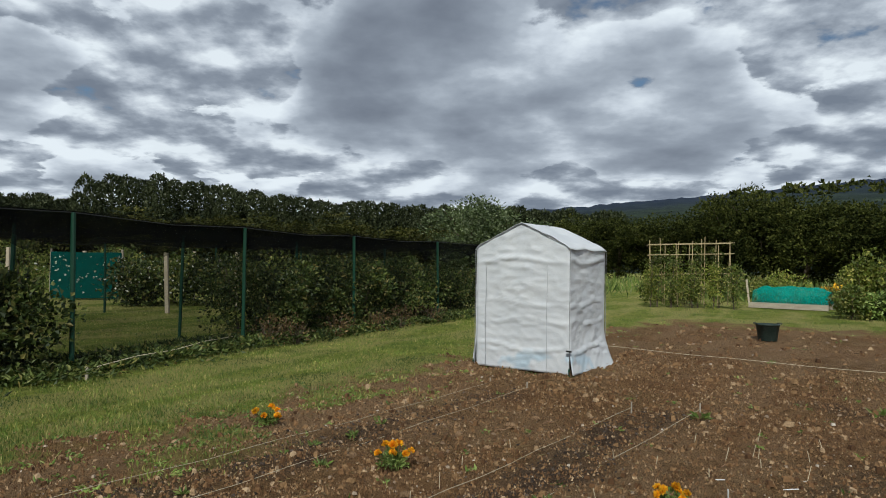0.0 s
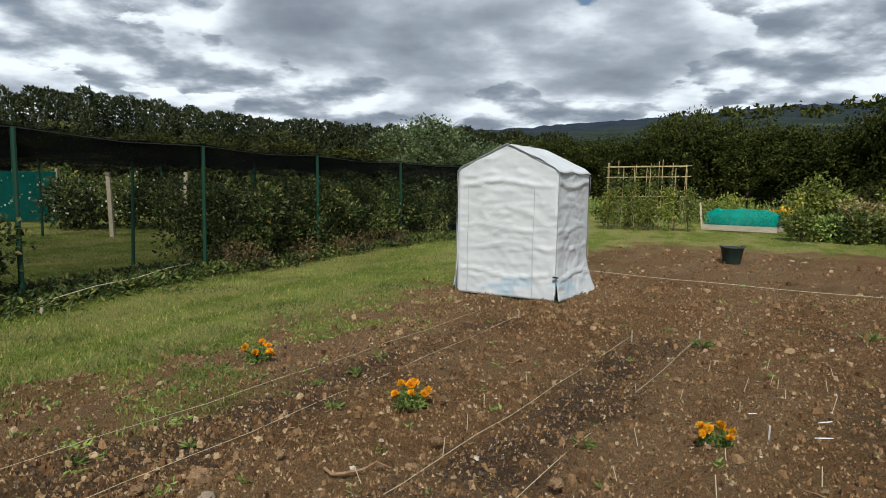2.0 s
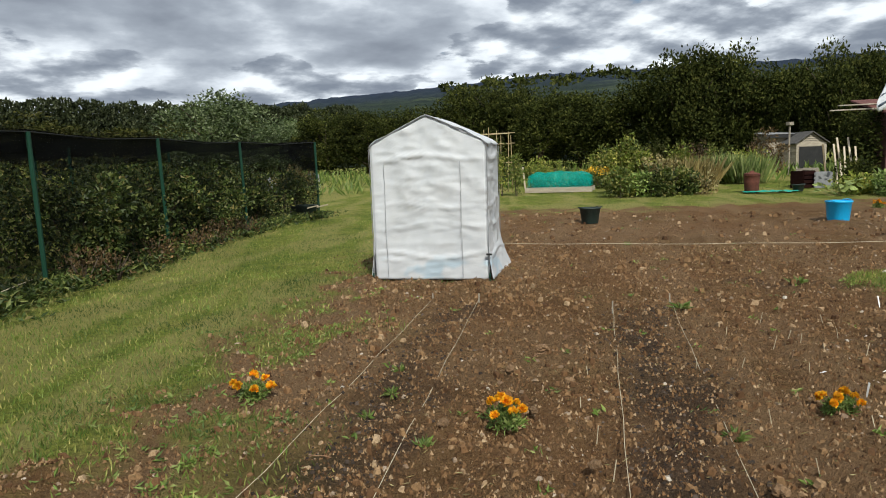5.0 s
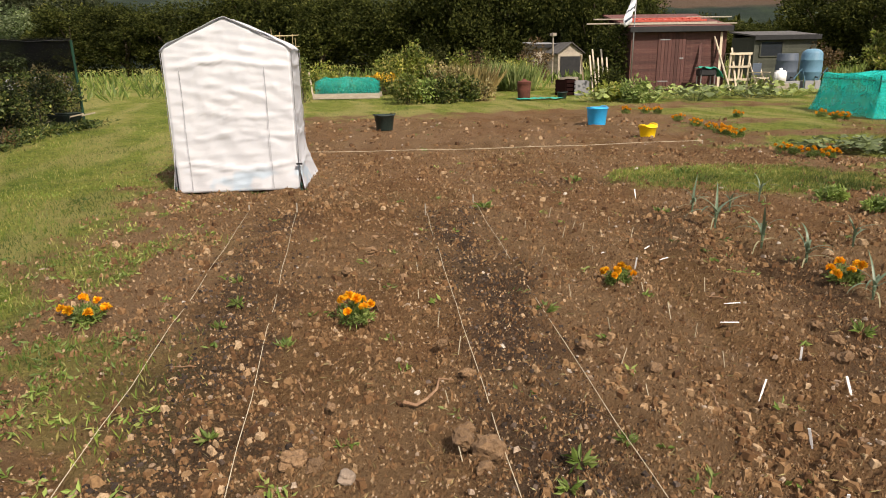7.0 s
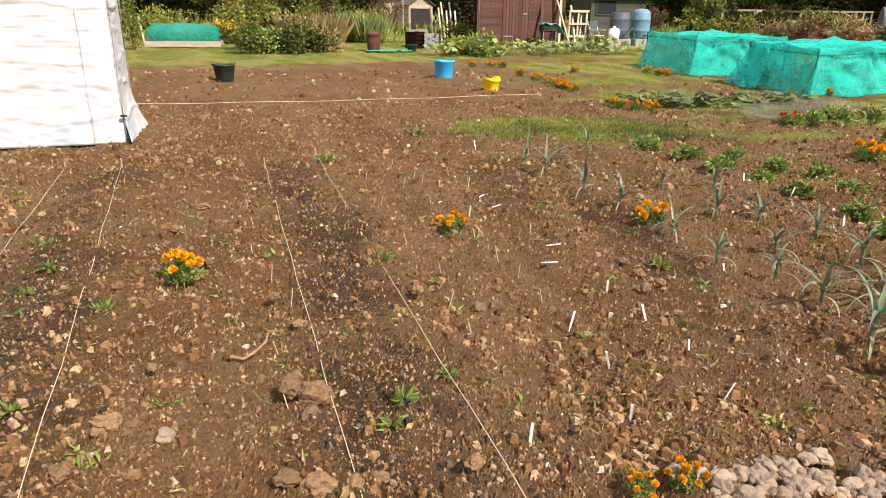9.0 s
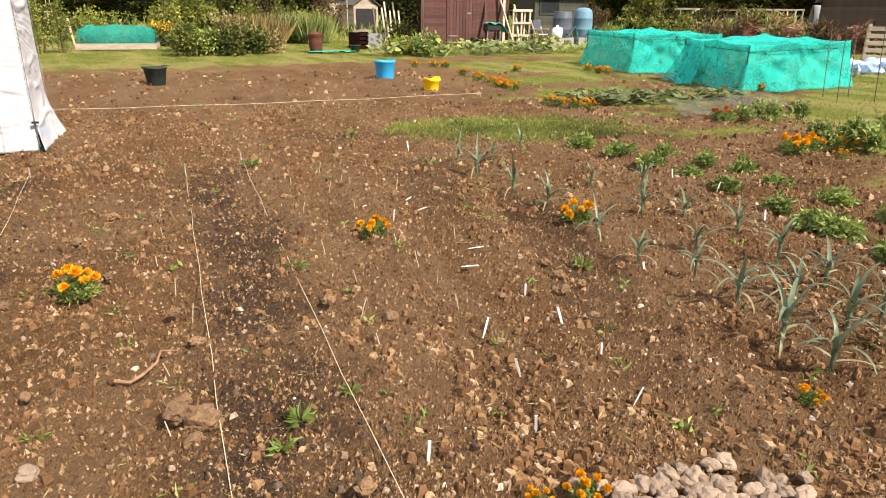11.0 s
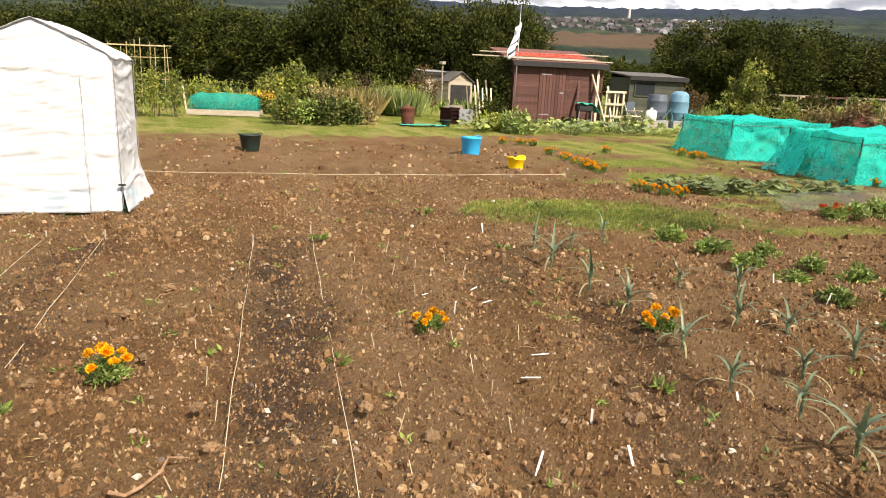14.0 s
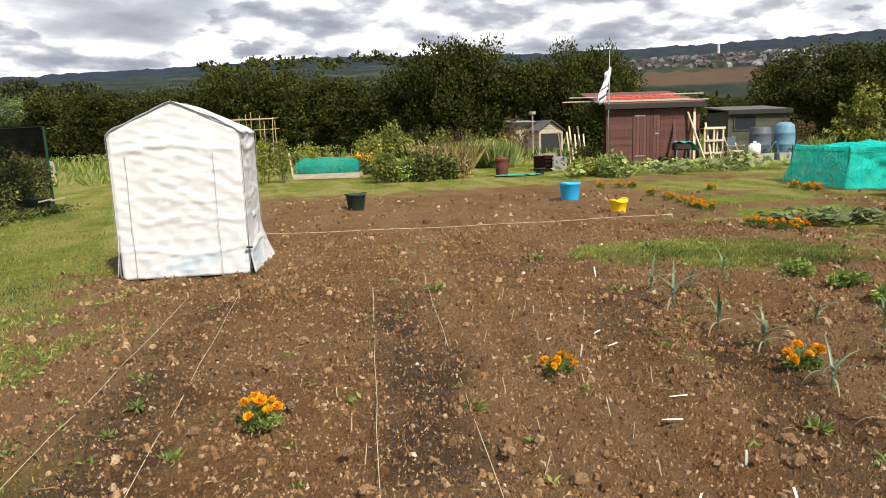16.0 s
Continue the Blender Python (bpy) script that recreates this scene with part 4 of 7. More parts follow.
def far_woods():
    """A long belt of poplars on the skyline, too many to count."""
    rng = np.random.default_rng(55)
    P, O = [], []
    for az in np.arange(-48, 16, 0.55):
        h = np.interp(az, [-48, -30, -28.9, -28.3, -26.5, -20, -15, -11, -10, 0, 8, 16], [12.5, 12.4, 12.2, 16.2, 17.4, 17.2, 15.4, 14.8, 14.0, 13.4, 13.0, 12.0]) * rng.uniform(0.76, 0.8)
        x, y = out(az + rng.uniform(-0.12, 0.12), 112 + rng.uniform(-5, 5))
        # a column of foliage, widest below the middle, with a blunt ragged top
        n = 1020
        k, a = rng.random(n) ** 0.8, rng.uniform(0, 6.283, n)
        w = 1.75 * np.sqrt(np.clip(1 - k ** 7, 0.02, 1)) * (0.8 + 0.4 * vnoise(k * 9 + az * 3, a * 1.3, 4)) * rng.uniform(0.7, 1.05, n)
        P.append(np.stack([x + w * np.cos(a), y + w * np.sin(a), 1.0 + k * h + rng.normal(size=n) * 0.12], 1))
        O.append(np.stack([np.cos(a) * 0.4, np.sin(a) * 0.4, np.full(n, 0.7)], 1))
    P, O = np.concatenate(P), np.concatenate(O)
    ob = part("far_woods", leaves(P, 0.5, 0.32, rng, 0.5, O * 0.8), POPLAR)
    tagged(ob, "long dense belt of poplar trees on the skyline", "woods", kind="stuff")
    P, O = [], []
    for az in np.arange(12, 112, 0.9):
        d = 140 + 40 * rng.random()
        x, y = out(az, d)
        low = 57.5 < az < 72
        p, o = lobes(rng, 10, 260, 3.0, 3.0, (3.0 if low else 4.5), 1.6, 0.0)
        P.append(p + (x, y, 1.0 if low else 2.0)), O.append(o)
    P, O = np.concatenate(P), np.concatenate(O)
    ob = part("far_hedges", leaves(P, 1.3, 0.9, rng, 0.4, O * 0.8), HEDGE)
    tagged(ob, "distant dark green hedgerows across the valley", "hedgerow", kind="stuff")
    P, O = [], []
    for az in np.arange(24, 84, 0.3):
        d = 1300 + 300 * rng.random()
        x, y = out(az, d)
        if rng.random() < 0.85 and az < 48:
            p, o = lobes(rng, 4, 26, 14, 14, 9 + 7 * rng.random(), 8, 0.0)
            h = float(far_land(np.float64(x), np.float64(y))[0])
            P.append(p + (x, y, h - 12)), O.append(o)
    P, O = np.concatenate(P), np.concatenate(O)
    ob = part("ridge_woods", leaves(P, 10, 8, rng, 0.4, O * 0.8), HEDGE)
    tagged(ob, "dark woods along the far blue ridge", "woods", kind="stuff")


far_woods()

# ---- fruit cage on the grass side ----
FENCE = [(-6.0, 4.6), (-4.42, 7.9), (-3.24, 10.75), (-1.78, 13.35), (-0.1, 16.6), (1.98, 18.6)]
INWARD = Vector((-0.9, 0.44))


def fruit_cage():
    t = thing("fruit_cage", "green steel post fruit cage with sagging black netting", "fruit cage", Matrix.Identity(4))
    rng = random.Random(4)

    def gpole(x, y, h):
        z = float(lie(np.float64(x), np.float64(y)))
        lean = rng.uniform(-0.05, 0.05)
        bm = bmesh.new()
        tube(bm, [(x, y, z - 0.2), (x + lean * 0.5, y, z + h * 0.5), (x + lean, y, z + h)], [0.031, 0.029, 0.029], 8)
        part("post", bm, GREEN_POST, t)
        return (x + lean, y, z + h)
    front = [gpole(x, y, 1.95) for x, y in FENCE]
    back = [gpole(x + INWARD.x * 1.6, y + INWARD.y * 1.6 + 0.3, 1.85) for x, y in FENCE[1:5]]
    far = [gpole(x + INWARD.x * 7.5, y + INWARD.y * 7.5, 1.8) for x, y in FENCE[:6]]
    for a, b in zip(front, front[1:]):
        bm = bmesh.new()
        mid = ((a[0] + b[0]) / 2, (a[1] + b[1]) / 2, (a[2] + b[2]) / 2 - 0.05)
        tube(bm, [a, mid, b], [0.006] * 3, 5)
        part("wire", bm, BLACK, t)
    F, G = np.array(front), np.array(far)

    def roof(u, v):
        i = min(int(u * 5), 4)
        k = u * 5 - i
        a, b = F[i] * (1 - k) + F[i + 1] * k, G[i] * (1 - k) + G[i + 1] * k
        p = a * (1 - v) + b * v
        p[2] -= 0.1 * math.sin(math.pi * k) * math.sin(math.pi * ((v * 3) % 1)) + 0.06 * noise.noise(Vector((u * 14, v * 9, 2))) + 0.04 * math.sin(math.pi * k)
        return p
    smooth(part("roof_net", film(roof, 50, 18), ROOFNET, t, "sagging black roof net"))

    for drop, seed in ((0.42, 1), (0.27, 5)):
        def fold(u, v, drop=drop, seed=seed):
            i = min(int(u * 5), 4)
            k = u * 5 - i
            a = F[i] * (1 - k) + F[i + 1] * k
            z = a[2] + 0.03 - 0.05 * math.sin(math.pi * k) - v * (drop + 0.2 * noise.noise(Vector((u * 13, 3, seed))) + 0.1 * noise.noise(Vector((u * 37, 5, seed)))) + 0.04 * noise.noise(Vector((u * 23, 8, seed)))
            return (a[0] - 0.01 * seed + 0.06 * noise.noise(Vector((u * 30, v * 4, seed))), a[1] + 0.03 + 0.01 * seed, z)
        smooth(part("rolled_net", film(fold, 90, 6), BLACKNET, t, "gathered dark net along the top edge"))

    def wallnet(u, v):
        i = min(int(u * 5), 4)
        k = u * 5 - i
        a = F[i] * (1 - k) + F[i + 1] * k
        return (a[0] + 0.04 * noise.noise(Vector((u * 20, v * 5, 7))), a[1] + 0.02, a[2] * (1 - v) + 0.05)
    smooth(part("side_net", film(wallnet, 60, 10), SIDENET, t, "fine black side net"))

    def endnet(u, v):
        a = F[5] * (1 - u) + (F[5] + (-0.75, 0.95, 0)) * u
        return (a[0], a[1], a[2] * (1 - v) + 0.05 + 0.05 * noise.noise(Vector((u * 6, v * 6, 9))))
    smooth(part("end_net", sheet(endnet, 10, 10, 0.004), SIDENET, t))


fruit_cage()


def bush(name, label, mat, x, y, rx, ry, h, n, leaf, seed, category="bush", stems=5, rz=0.0, lobe=0.32, up=0.3):
    rng = np.random.default_rng(seed)
    t = thing(name, label, category, spot(x, y, rz))
    for k in range(stems):
        a = rng.uniform(0, 6.28)
        bm = bmesh.new()
        e = (rx * 0.6 * math.cos(a), ry * 0.6 * math.sin(a), h * rng.uniform(0.6, 0.9))
        tube(bm, [(e[0] * 0.15, e[1] * 0.15, -0.05), (e[0] * 0.5, e[1] * 0.5, e[2] * 0.5), e], [0.012, 0.009, 0.004], 5)
        part("stem", bm, BARK, t)
    p, o = lobes(rng, 40 if h > 1.25 else 18, n, rx, ry, h / 2, lobe * (0.8 if h > 1.25 else 1.0), 0.0)
    part("foliage", leaves(p, leaf, leaf * 0.7, rng, up, o * 0.8), mat, t)
    return t


for k, (x, y, rx, h, n) in enumerate([(-5.05, 7.35, 0.62, 1.15, 2600), (-5.9, 6.2, 0.7, 1.2, 1800), (-5.9, 8.2, 0.7, 1.3, 1600),
                                      (-3.0, 12.0, 0.75, 1.5, 2600), (-2.4, 13.2, 0.8, 1.45, 2600), (-1.9, 14.5, 0.8, 1.5, 2400), (-1.2, 15.6, 0.8, 1.45, 2400), (-0.6, 16.9, 0.8, 1.4, 2200), (0.2, 18.0, 0.8, 1.4, 2200), (1.15, 18.75, 0.75, 1.2, 2000), (-3.9, 12.9, 0.8, 1.6, 2000), (-2.9, 14.9, 0.9, 1.6, 2000), (-1.4, 17.3, 0.9, 1.5, 1800)]):
    bush("currant_bush", "dense dark green currant bush inside the fruit cage", CURRANT, x, y, rx, rx, h, int(n * 1.35), 0.078, 300 + k)["group"] = "currant bushes"
for k, (x, y) in enumerate([(-2.5, 11.35), (-2.0, 12.5), (-1.3, 13.6), (-0.9, 14.4), (-0.3, 15.6), (-2.85, 10.95)]):
    bush("dead_dock", "rusty brown seeded dock among long grass", RUST, x, y, 0.32, 0.32, 0.45, 230, 0.055, 340 + k, "weed", 5, lobe=0.16, up=0.9)["group"] = "dead docks"
for k, (az, d, h, r) in enumerate([(-22, 19, 1.5, 1.0), (-19, 20, 1.6, 1.1), (-16, 19, 1.5, 1.1), (-13, 21, 1.7, 1.2), (-25, 27, 1.5, 1.0), (-36, 20, 1.5, 1.0), (-40, 18, 1.6, 1.3), (-9, 24, 1.7, 1.4), (-5, 26, 1.8, 1.5), (-24, 24, 1.8, 1.2), (-1, 30, 1.7, 1.5), (-31, 30, 2.0, 1.5), (-38, 20, 1.8, 1.4)]):
    x, y = out(az, d)
    bush("tall_weeds", "tall rough weeds with pale flower heads", BEAN if k % 2 else CURRANT, x, y, r, r, h, 1500, 0.13, 360 + k, "weeds", 4, lobe=0.4)["group"] = "tall weeds"


def stake(name, label, x, y, h, w, mat, lean=(0, 0)):
    z = float(lie(np.float64(x), np.float64(y)))
    t = thing(name, label, "post", pose(x, y, z))
    bm = beam(bmesh.new(), (0, 0, -0.2), (lean[0], lean[1], h), w)
    part("post", bm, mat, t)
    return t


for x, y, h, lean in [(-11.4, 20.9, 1.55, (0.0, 0)), (-7.0, 16.8, 1.55, (-0.08, 0)), (-5.6, 17.8, 1.6, (0.03, 0)), (-12.9, 19.5, 1.6, (0, 0)), (-8.1, 21.4, 1.6, (0, 0))]:
    stake("timber_post", "weathered pale timber post in rough grass", x, y, h, 0.09, WOOD_PALE, lean)
t = thing("windbreak_panel", "dark teal windbreak net panel on posts", "windbreak", Matrix.Identity(4))
bx, by = -12.3, 20.6
part("panel", sheet(lambda u, v: (bx + u * 2.1, by + 0.25 * u, 0.2 + 1.45 * v + 0.02 * noise.noise(Vector((u * 5, v * 5, 0)))), 14, 10, 0.01), TEAL_DARK, t)
for u in (0, 1):
    part("post", beam(bmesh.new(), (bx + u * 2.1, by + 0.25 * u + 0.05, 0), (bx + u * 2.1, by + 0.25 * u + 0.05, 1.75), 0.06), WOOD_GREY, t)
bm = bmesh.new()
rp = [(-4.05, 7.55), (-3.95, 8.3), (-3.8, 9.1), (-3.7, 10.0), (-3.55, 10.9)]
tube(bm, [(x + 0.15, y - 0.06, 0.17 + 0.02 * (k % 2)) for k, (x, y) in enumerate(rp)], [0.006] * 5, 6)
ob = part("rope", bm, STRING)
tagged(ob, "pale rope strung low along the grass edge", "rope")
for k, x in enumerate([(-4.05, 7.55), (-3.55, 10.9)]):
    stake("short_peg", "short wooden peg holding a pale rope", x[0], x[1], 0.16, 0.03, WOOD_GREY)

# things at the far end of the grass strip
t = thing("wheelbarrow", "black plastic wheelbarrow tipped in long grass with pale handles", "wheelbarrow", spot(1.55, 18.35, 30, 0.0, 0.75))
bm = boxes((-0.35, -0.45, 0.22, 0.35, 0.45, 0.5))
for v in bm.verts:
    if v.co.z < 0.3:
        v.co.x *= 0.6
        v.co.y *= 0.65
bmesh.ops.bevel(bm, geom=list(bm.edges), offset=0.05, segments=2, affect="EDGES")
part("tray", bm, BLACK_PL, t)
for s in (-1, 1):
    part("handle", beam(bmesh.new(), (s * 0.22, -0.9, 0.5), (s * 0.2, 0.5, 0.25), 0.04), WOOD_PALE, t)
    part("leg", beam(bmesh.new(), (s * 0.2, -0.25, 0.0), (s * 0.2, -0.2, 0.3), 0.03), METAL, t)
bm = bmesh.new()
bmesh.ops.create_cone(bm, cap_ends=True, segments=18, radius1=0.18, radius2=0.18, depth=0.08, matrix=pose(0, 0.55, 0.18, 0, 90, 0))
part("wheel", bm, BLACK, t)
for k, (az, d) in enumerate([(8.6, 31), (10.2, 33), (6.8, 30), (12.0, 34)]):
    x, y = out(az, d)
    tt = thing("compost_bin", "pale grey plastic compost bin in an allotment plot", "compost bin", spot(x, y))
    smooth(part("bin", lathe(bmesh.new(), [(0.34, 0), (0.34, 0.02), (0.27, 0.62), (0.25, 0.66), (0.1, 0.7)], 16), FELT_PALE, tt))

# ---- sheds ----


def shed(name, label, at, w, d, h, rise, wall, roof_mat, boards=12, door=None, window=None, gable=False, eave=0.14, trim=None, side_wall=None):
    """A board shed: front along +x from the corner, depth along +y."""
    t = thing(name, label, "shed", at)
    side_wall = side_wall or wall
    bh = h / boards
    x0d, x1d = (door if door else (None, None))

    def board(x0, x1, y, z, along, mat):
        bm = bmesh.new()
        box(bm, x0, -0.011, 0, x1, 0.011, bh * 1.02)
        bmesh.ops.rotate(bm, verts=bm.verts, cent=(0, 0, 0), matrix=Matrix.Rotation(radians(4), 3, "X"))
        return bm
    spans = [(0, w)] if not door else [(0, x0d), (x1d, w)]
    for s0, s1 in spans:
        if s1 - s0 < 0.05:
            continue
        first = None
        for k in range(boards):
            if first is None:
                first = part("board", board(s0, s1, 0, 0, "x", wall), wall, t)
                ob = first
            else:
                ob = new("board", first.data)
                ob.parent = t
            ob.matrix_basis = pose(0, -0.012, k * bh)
    first = None
    for sx in (0, w):
        for k in range(boards):
            if first is None:
                bm = board(0, d, 0, 0, "x", wall)
                first = part("board", bm, side_wall, t)
                ob = first
            else:
                ob = new("board", first.data)
                ob.parent = t
            ob.matrix_basis = pose(sx, 0, k * bh, 0, 0, 90)
    part("rear_wall", boxes((0.02, d - 0.03, 0, w - 0.02, d, h + (0 if gable else rise))), side_wall, t)
    part("lining", boxes((0.02, 0.02, 0, w - 0.02, 0.05, h - 0.02), (0.02, 0.05, 0, 0.04, d - 0.05, h - 0.02), (w - 0.04, 0.05, 0, w - 0.02, d - 0.05, h - 0.02)), BLACK, t)
    if door:
        dr = part("door", boxes((x0d + 0.01, -0.03, 0.04, x1d - 0.01, 0.0, h - 0.12)), wall, t, "vertically boarded door")
        n = max(4, int((x1d - x0d) / 0.13))
        first = None
        for k in range(n):
            a = x0d + 0.015 + k * (x1d - x0d - 0.03) / n
            if first is None:
                first = part("door_board", boxes((0, -0.05, 0.05, (x1d - x0d - 0.03) / n - 0.012, -0.03, h - 0.14)), wall, dr)
                ob = first
            else:
                ob = new("door_board", first.data)
                ob.parent = dr
            ob.matrix_basis = pose(a, 0, 0)
        part("hinge", boxes((x0d + 0.08, -0.06, h - 0.4, x0d + 0.45, -0.05, h - 0.36)), METAL, dr)
        part("hinge", boxes((x0d + 0.08, -0.06, 0.35, x0d + 0.45, -0.05, 0.39)), METAL, dr)
        part("latch", boxes((x1d - 0.22, -0.065, h * 0.52, x1d - 0.08, -0.05, h * 0.52 + 0.05)), METAL, dr)
    if window:
        a, b, z0, z1 = window
        part("window", boxes((a, -0.05, z0, b, -0.032, z1)), DARKGLASS, t, "dark shed window")
        part("window_frame", boxes((a - 0.05, -0.07, z0 - 0.05, b + 0.05, -0.05, z0), (a - 0.05, -0.07, z1, b + 0.05, -0.05, z1 + 0.05), (a - 0.05, -0.07, z0, a, -0.05, z1), (b, -0.07, z0, b + 0.05, -0.05, z1)), trim or wall, t)
    if not gable:
        bm = bmesh.new()
        q = [(-eave, -eave * 1.5, h), (w + eave, -eave * 1.5, h), (w + eave, d + eave, h + rise), (-eave, d + eave, h + rise)]
        lo, hi = [bm.verts.new(p) for p in q], [bm.verts.new((p[0], p[1], p[2] + 0.06)) for p in q]
        bm.faces.new(lo[::-1]), bm.faces.new(hi)
        for k in range(4):
            bm.faces.new((lo[k], lo[(k + 1) % 4], hi[(k + 1) % 4], hi[k]))
        part("roof", bm, roof_mat, t)
        part("fascia", boxes((-eave, -eave * 1.5 - 0.025, h - 0.12, w + eave, -eave * 1.5 - 0.002, h + 0.065)), trim or BLACK, t)
    else:
        along_x = gable == "side"
        bm = bmesh.new()
        if along_x:
            for y0, y1, za, zb in ((-eave, d / 2, h - 0.06, h + rise), (d / 2, d + eave, h + rise, h - 0.06)):
                q = [(-eave, y0, za), (w + eave, y0, za), (w + eave, y1, zb), (-eave, y1, zb)]
                lo, hi = [bm.verts.new(p) for p in q], [bm.verts.new((p[0], p[1], p[2] + 0.05)) for p in q]
                bm.faces.new(lo[::-1]), bm.faces.new(hi)
                for k in range(4):
                    bm.faces.new((lo[k], lo[(k + 1) % 4], hi[(k + 1) % 4], hi[k]))
            for x in (0.0, w - 0.03):
                gb = bmesh.new()
                vs = [gb.verts.new(p) for p in ((x, 0, h), (x, d, h), (x, d / 2, h + rise), (x + 0.03, 0, h), (x + 0.03, d, h), (x + 0.03, d / 2, h + rise))]
                gb.faces.new((vs[0], vs[1], vs[2])), gb.faces.new((vs[5], vs[4], vs[3]))
                gb.faces.new((vs[0], vs[2], vs[5], vs[3])), gb.faces.new((vs[1], vs[4], vs[5], vs[2])), gb.faces.new((vs[0], vs[3], vs[4], vs[1]))
                part("gable", gb, side_wall, t)
        else:
            for x0, x1, za, zb in ((-eave, w / 2, h - 0.06, h + rise), (w / 2, w + eave, h + rise, h - 0.06)):
                q = [(x0, -eave, za), (x1, -eave, zb), (x1, d + eave, zb), (x0, d + eave, za)]
                lo, hi = [bm.verts.new(p) for p in q], [bm.verts.new((p[0], p[1], p[2] + 0.05)) for p in q]
                bm.faces.new(lo[::-1]), bm.faces.new(hi)
                for k in range(4):
                    bm.faces.new((lo[k], lo[(k + 1) % 4], hi[(k + 1) % 4], hi[k]))
            for y in (-0.012, d - 0.03):
                gb = bmesh.new()
                n = 5
                for k in range(n):
                    f0, f1 = k / n, (k + 1) / n
                    vs = [gb.verts.new(p) for p in ((w / 2 * f0, y, h + rise * f0), (w - w / 2 * f0, y, h + rise * f0), (w - w / 2 * f1, y + 0.012, h + rise * f1 - 0.01), (w / 2 * f1, y + 0.012, h + rise * f1 - 0.01))]
                    gb.faces.new(vs)
                part("gable", gb, wall, t)
        part("roof", bm, roof_mat, t)
    for x in (0.0, w):
        part("corner_post", boxes((x - 0.035, -0.04, 0, x + 0.035, 0.02, h - 0.02)), trim or wall, t)
    return t


SH = spot(19.3, 15.05, -38.5)
brown = shed("garden_shed", "red-brown board shed with a felt roof carrying a ladder", SH, 3.45, 2.9, 2.2, 0.6, WOOD_RED, FELT_RED, 16, (0.95, 2.0), None, False, 0.16)
t = thing("roof_ladder", "red ladder lying flat on the shed roof", "ladder", SH @ pose(0.3, 0.75, 2.465, 10.3, 0, 0))
for y in (0, 0.5):
    part("rail", boxes((-0.15, y, 0, 2.75, y + 0.05, 0.07)), RED_PAINT, t)
rung = None
for k in range(11):
    if rung is None:
        rung = part("rung", boxes((0.0, 0.05, 0.015, 0.04, 0.5, 0.05)), RED_PAINT, t)
        ob = rung
    else:
        ob = new("rung", rung.data)
        ob.parent = t
    ob.matrix_basis = pose(0.02 + k * 0.25, 0, 0)
for k, (x0, x1, y, z) in enumerate([(-1.55, 3.2, 0.3, 2.457), (-1.0, 0.6, 1.4, 2.66), (2.6, 4.3, 1.6, 2.70), (-0.4, 3.9, 0.05, 2.412)]):
    t = thing("roof_plank", "long pale timber plank lying across the shed roof", "plank", SH @ pose(0, y, z, 0, 0, (-1.5, 2, -3, 1)[k]))
    part("plank", boxes((x0, 0, -0.075, x1, 0.12, -0.035), bevel=0.004), WOOD_GREY, t)
# ivy on the shed's end
rng = np.random.default_rng(9)
M = np.array(SH)
loc = np.stack([-0.12 - rng.random(2600) ** 2 * 0.55, rng.uniform(0.0, 2.9, 2600), rng.uniform(0.05, 2.35, 2600) ** 1.0], 1)
pw = loc @ M[:3, :3].T + M[:3, 3]
ob = part("ivy", leaves(pw, 0.11, 0.09, rng, 0.1), HEDGE)
tagged(ob, "dark ivy covering the end wall of the shed", "ivy")
# flag
FX = SH @ Vector((-0.05, -0.25, 0))
t = thing("flagpole", "thin grey pole beside the shed with a torn flag", "flagpole", pose(FX.x, FX.y, FX.z, 0, 1.0, 0))
smooth(part("pole", tube(bmesh.new(), [(0, 0, 0), (0, 0, 2), (0, 0, 4.15)], [0.025, 0.022, 0.014], 8), METAL, t))


def flag_at(u, v):
    return (-0.02 - u * 0.5 * (0.45 + 0.55 * math.sin(1.2 + v * 2.2) ** 2) - 0.04 * math.sin(v * 5), 0.1 * math.sin(u * 7 + v * 3), 2.8 + v * 0.8 - u * 0.5 * (1.15 - 0.45 * v))


smooth(part("flag", sheet(flag_at, 12, 16), FLAG, t, "white and grey flag hanging limp"))
for k in range(3):
    v0 = 0.12 + 0.28 * k
    smooth(part("flag_stripe", sheet(lambda u, v, v0=v0: tuple(np.array(flag_at(u * 0.9 + 0.05, v0 + v * 0.07)) + (0, -0.012, 0)), 8, 2, 0.002), BARREL_1, t, "dark stripe"))

# clutter against the shed
for k, (x0, z, x1, y, w) in enumerate([(3.0, 1.9, 3.5, -0.35, 0.09), (3.28, 2.05, 3.05, -0.3, 0.08), (2.55, 1.7, 2.35, -0.25, 0.1), (3.7, 1.5, 3.75, -0.3, 0.07)]):
    t = thing("leaning_board", "pale timber board leaning on the shed front", "board", SH)
    part("board", beam(bmesh.new(), (x1, y - 0.3, 0.0), (x0, y + 0.25, z), w, 0.03), WOOD_PALE if k != 2 else WOOD_RED, t)
t = thing("rack", "pale timber slatted rack beside the shed", "rack", SH @ pose(3.5, -0.4, 0))
for x in (0, 0.35, 0.7):
    part("upright", boxes((x, 0, 0, x + 0.06, 0.05, 1.3)), WOOD_PALE, t)
    part("upright", boxes((x, 0.45, 0, x + 0.06, 0.5, 1.3)), WOOD_PALE, t)
for z in (0.35, 0.8, 1.25):
    part("rail", boxes((-0.02, -0.03, z, 0.8, 0, z + 0.08)), WOOD_PALE, t)
    part("shelf", boxes((-0.02, 0, z + 0.03, 0.8, 0.5, z + 0.055)), WOOD_GREY, t)
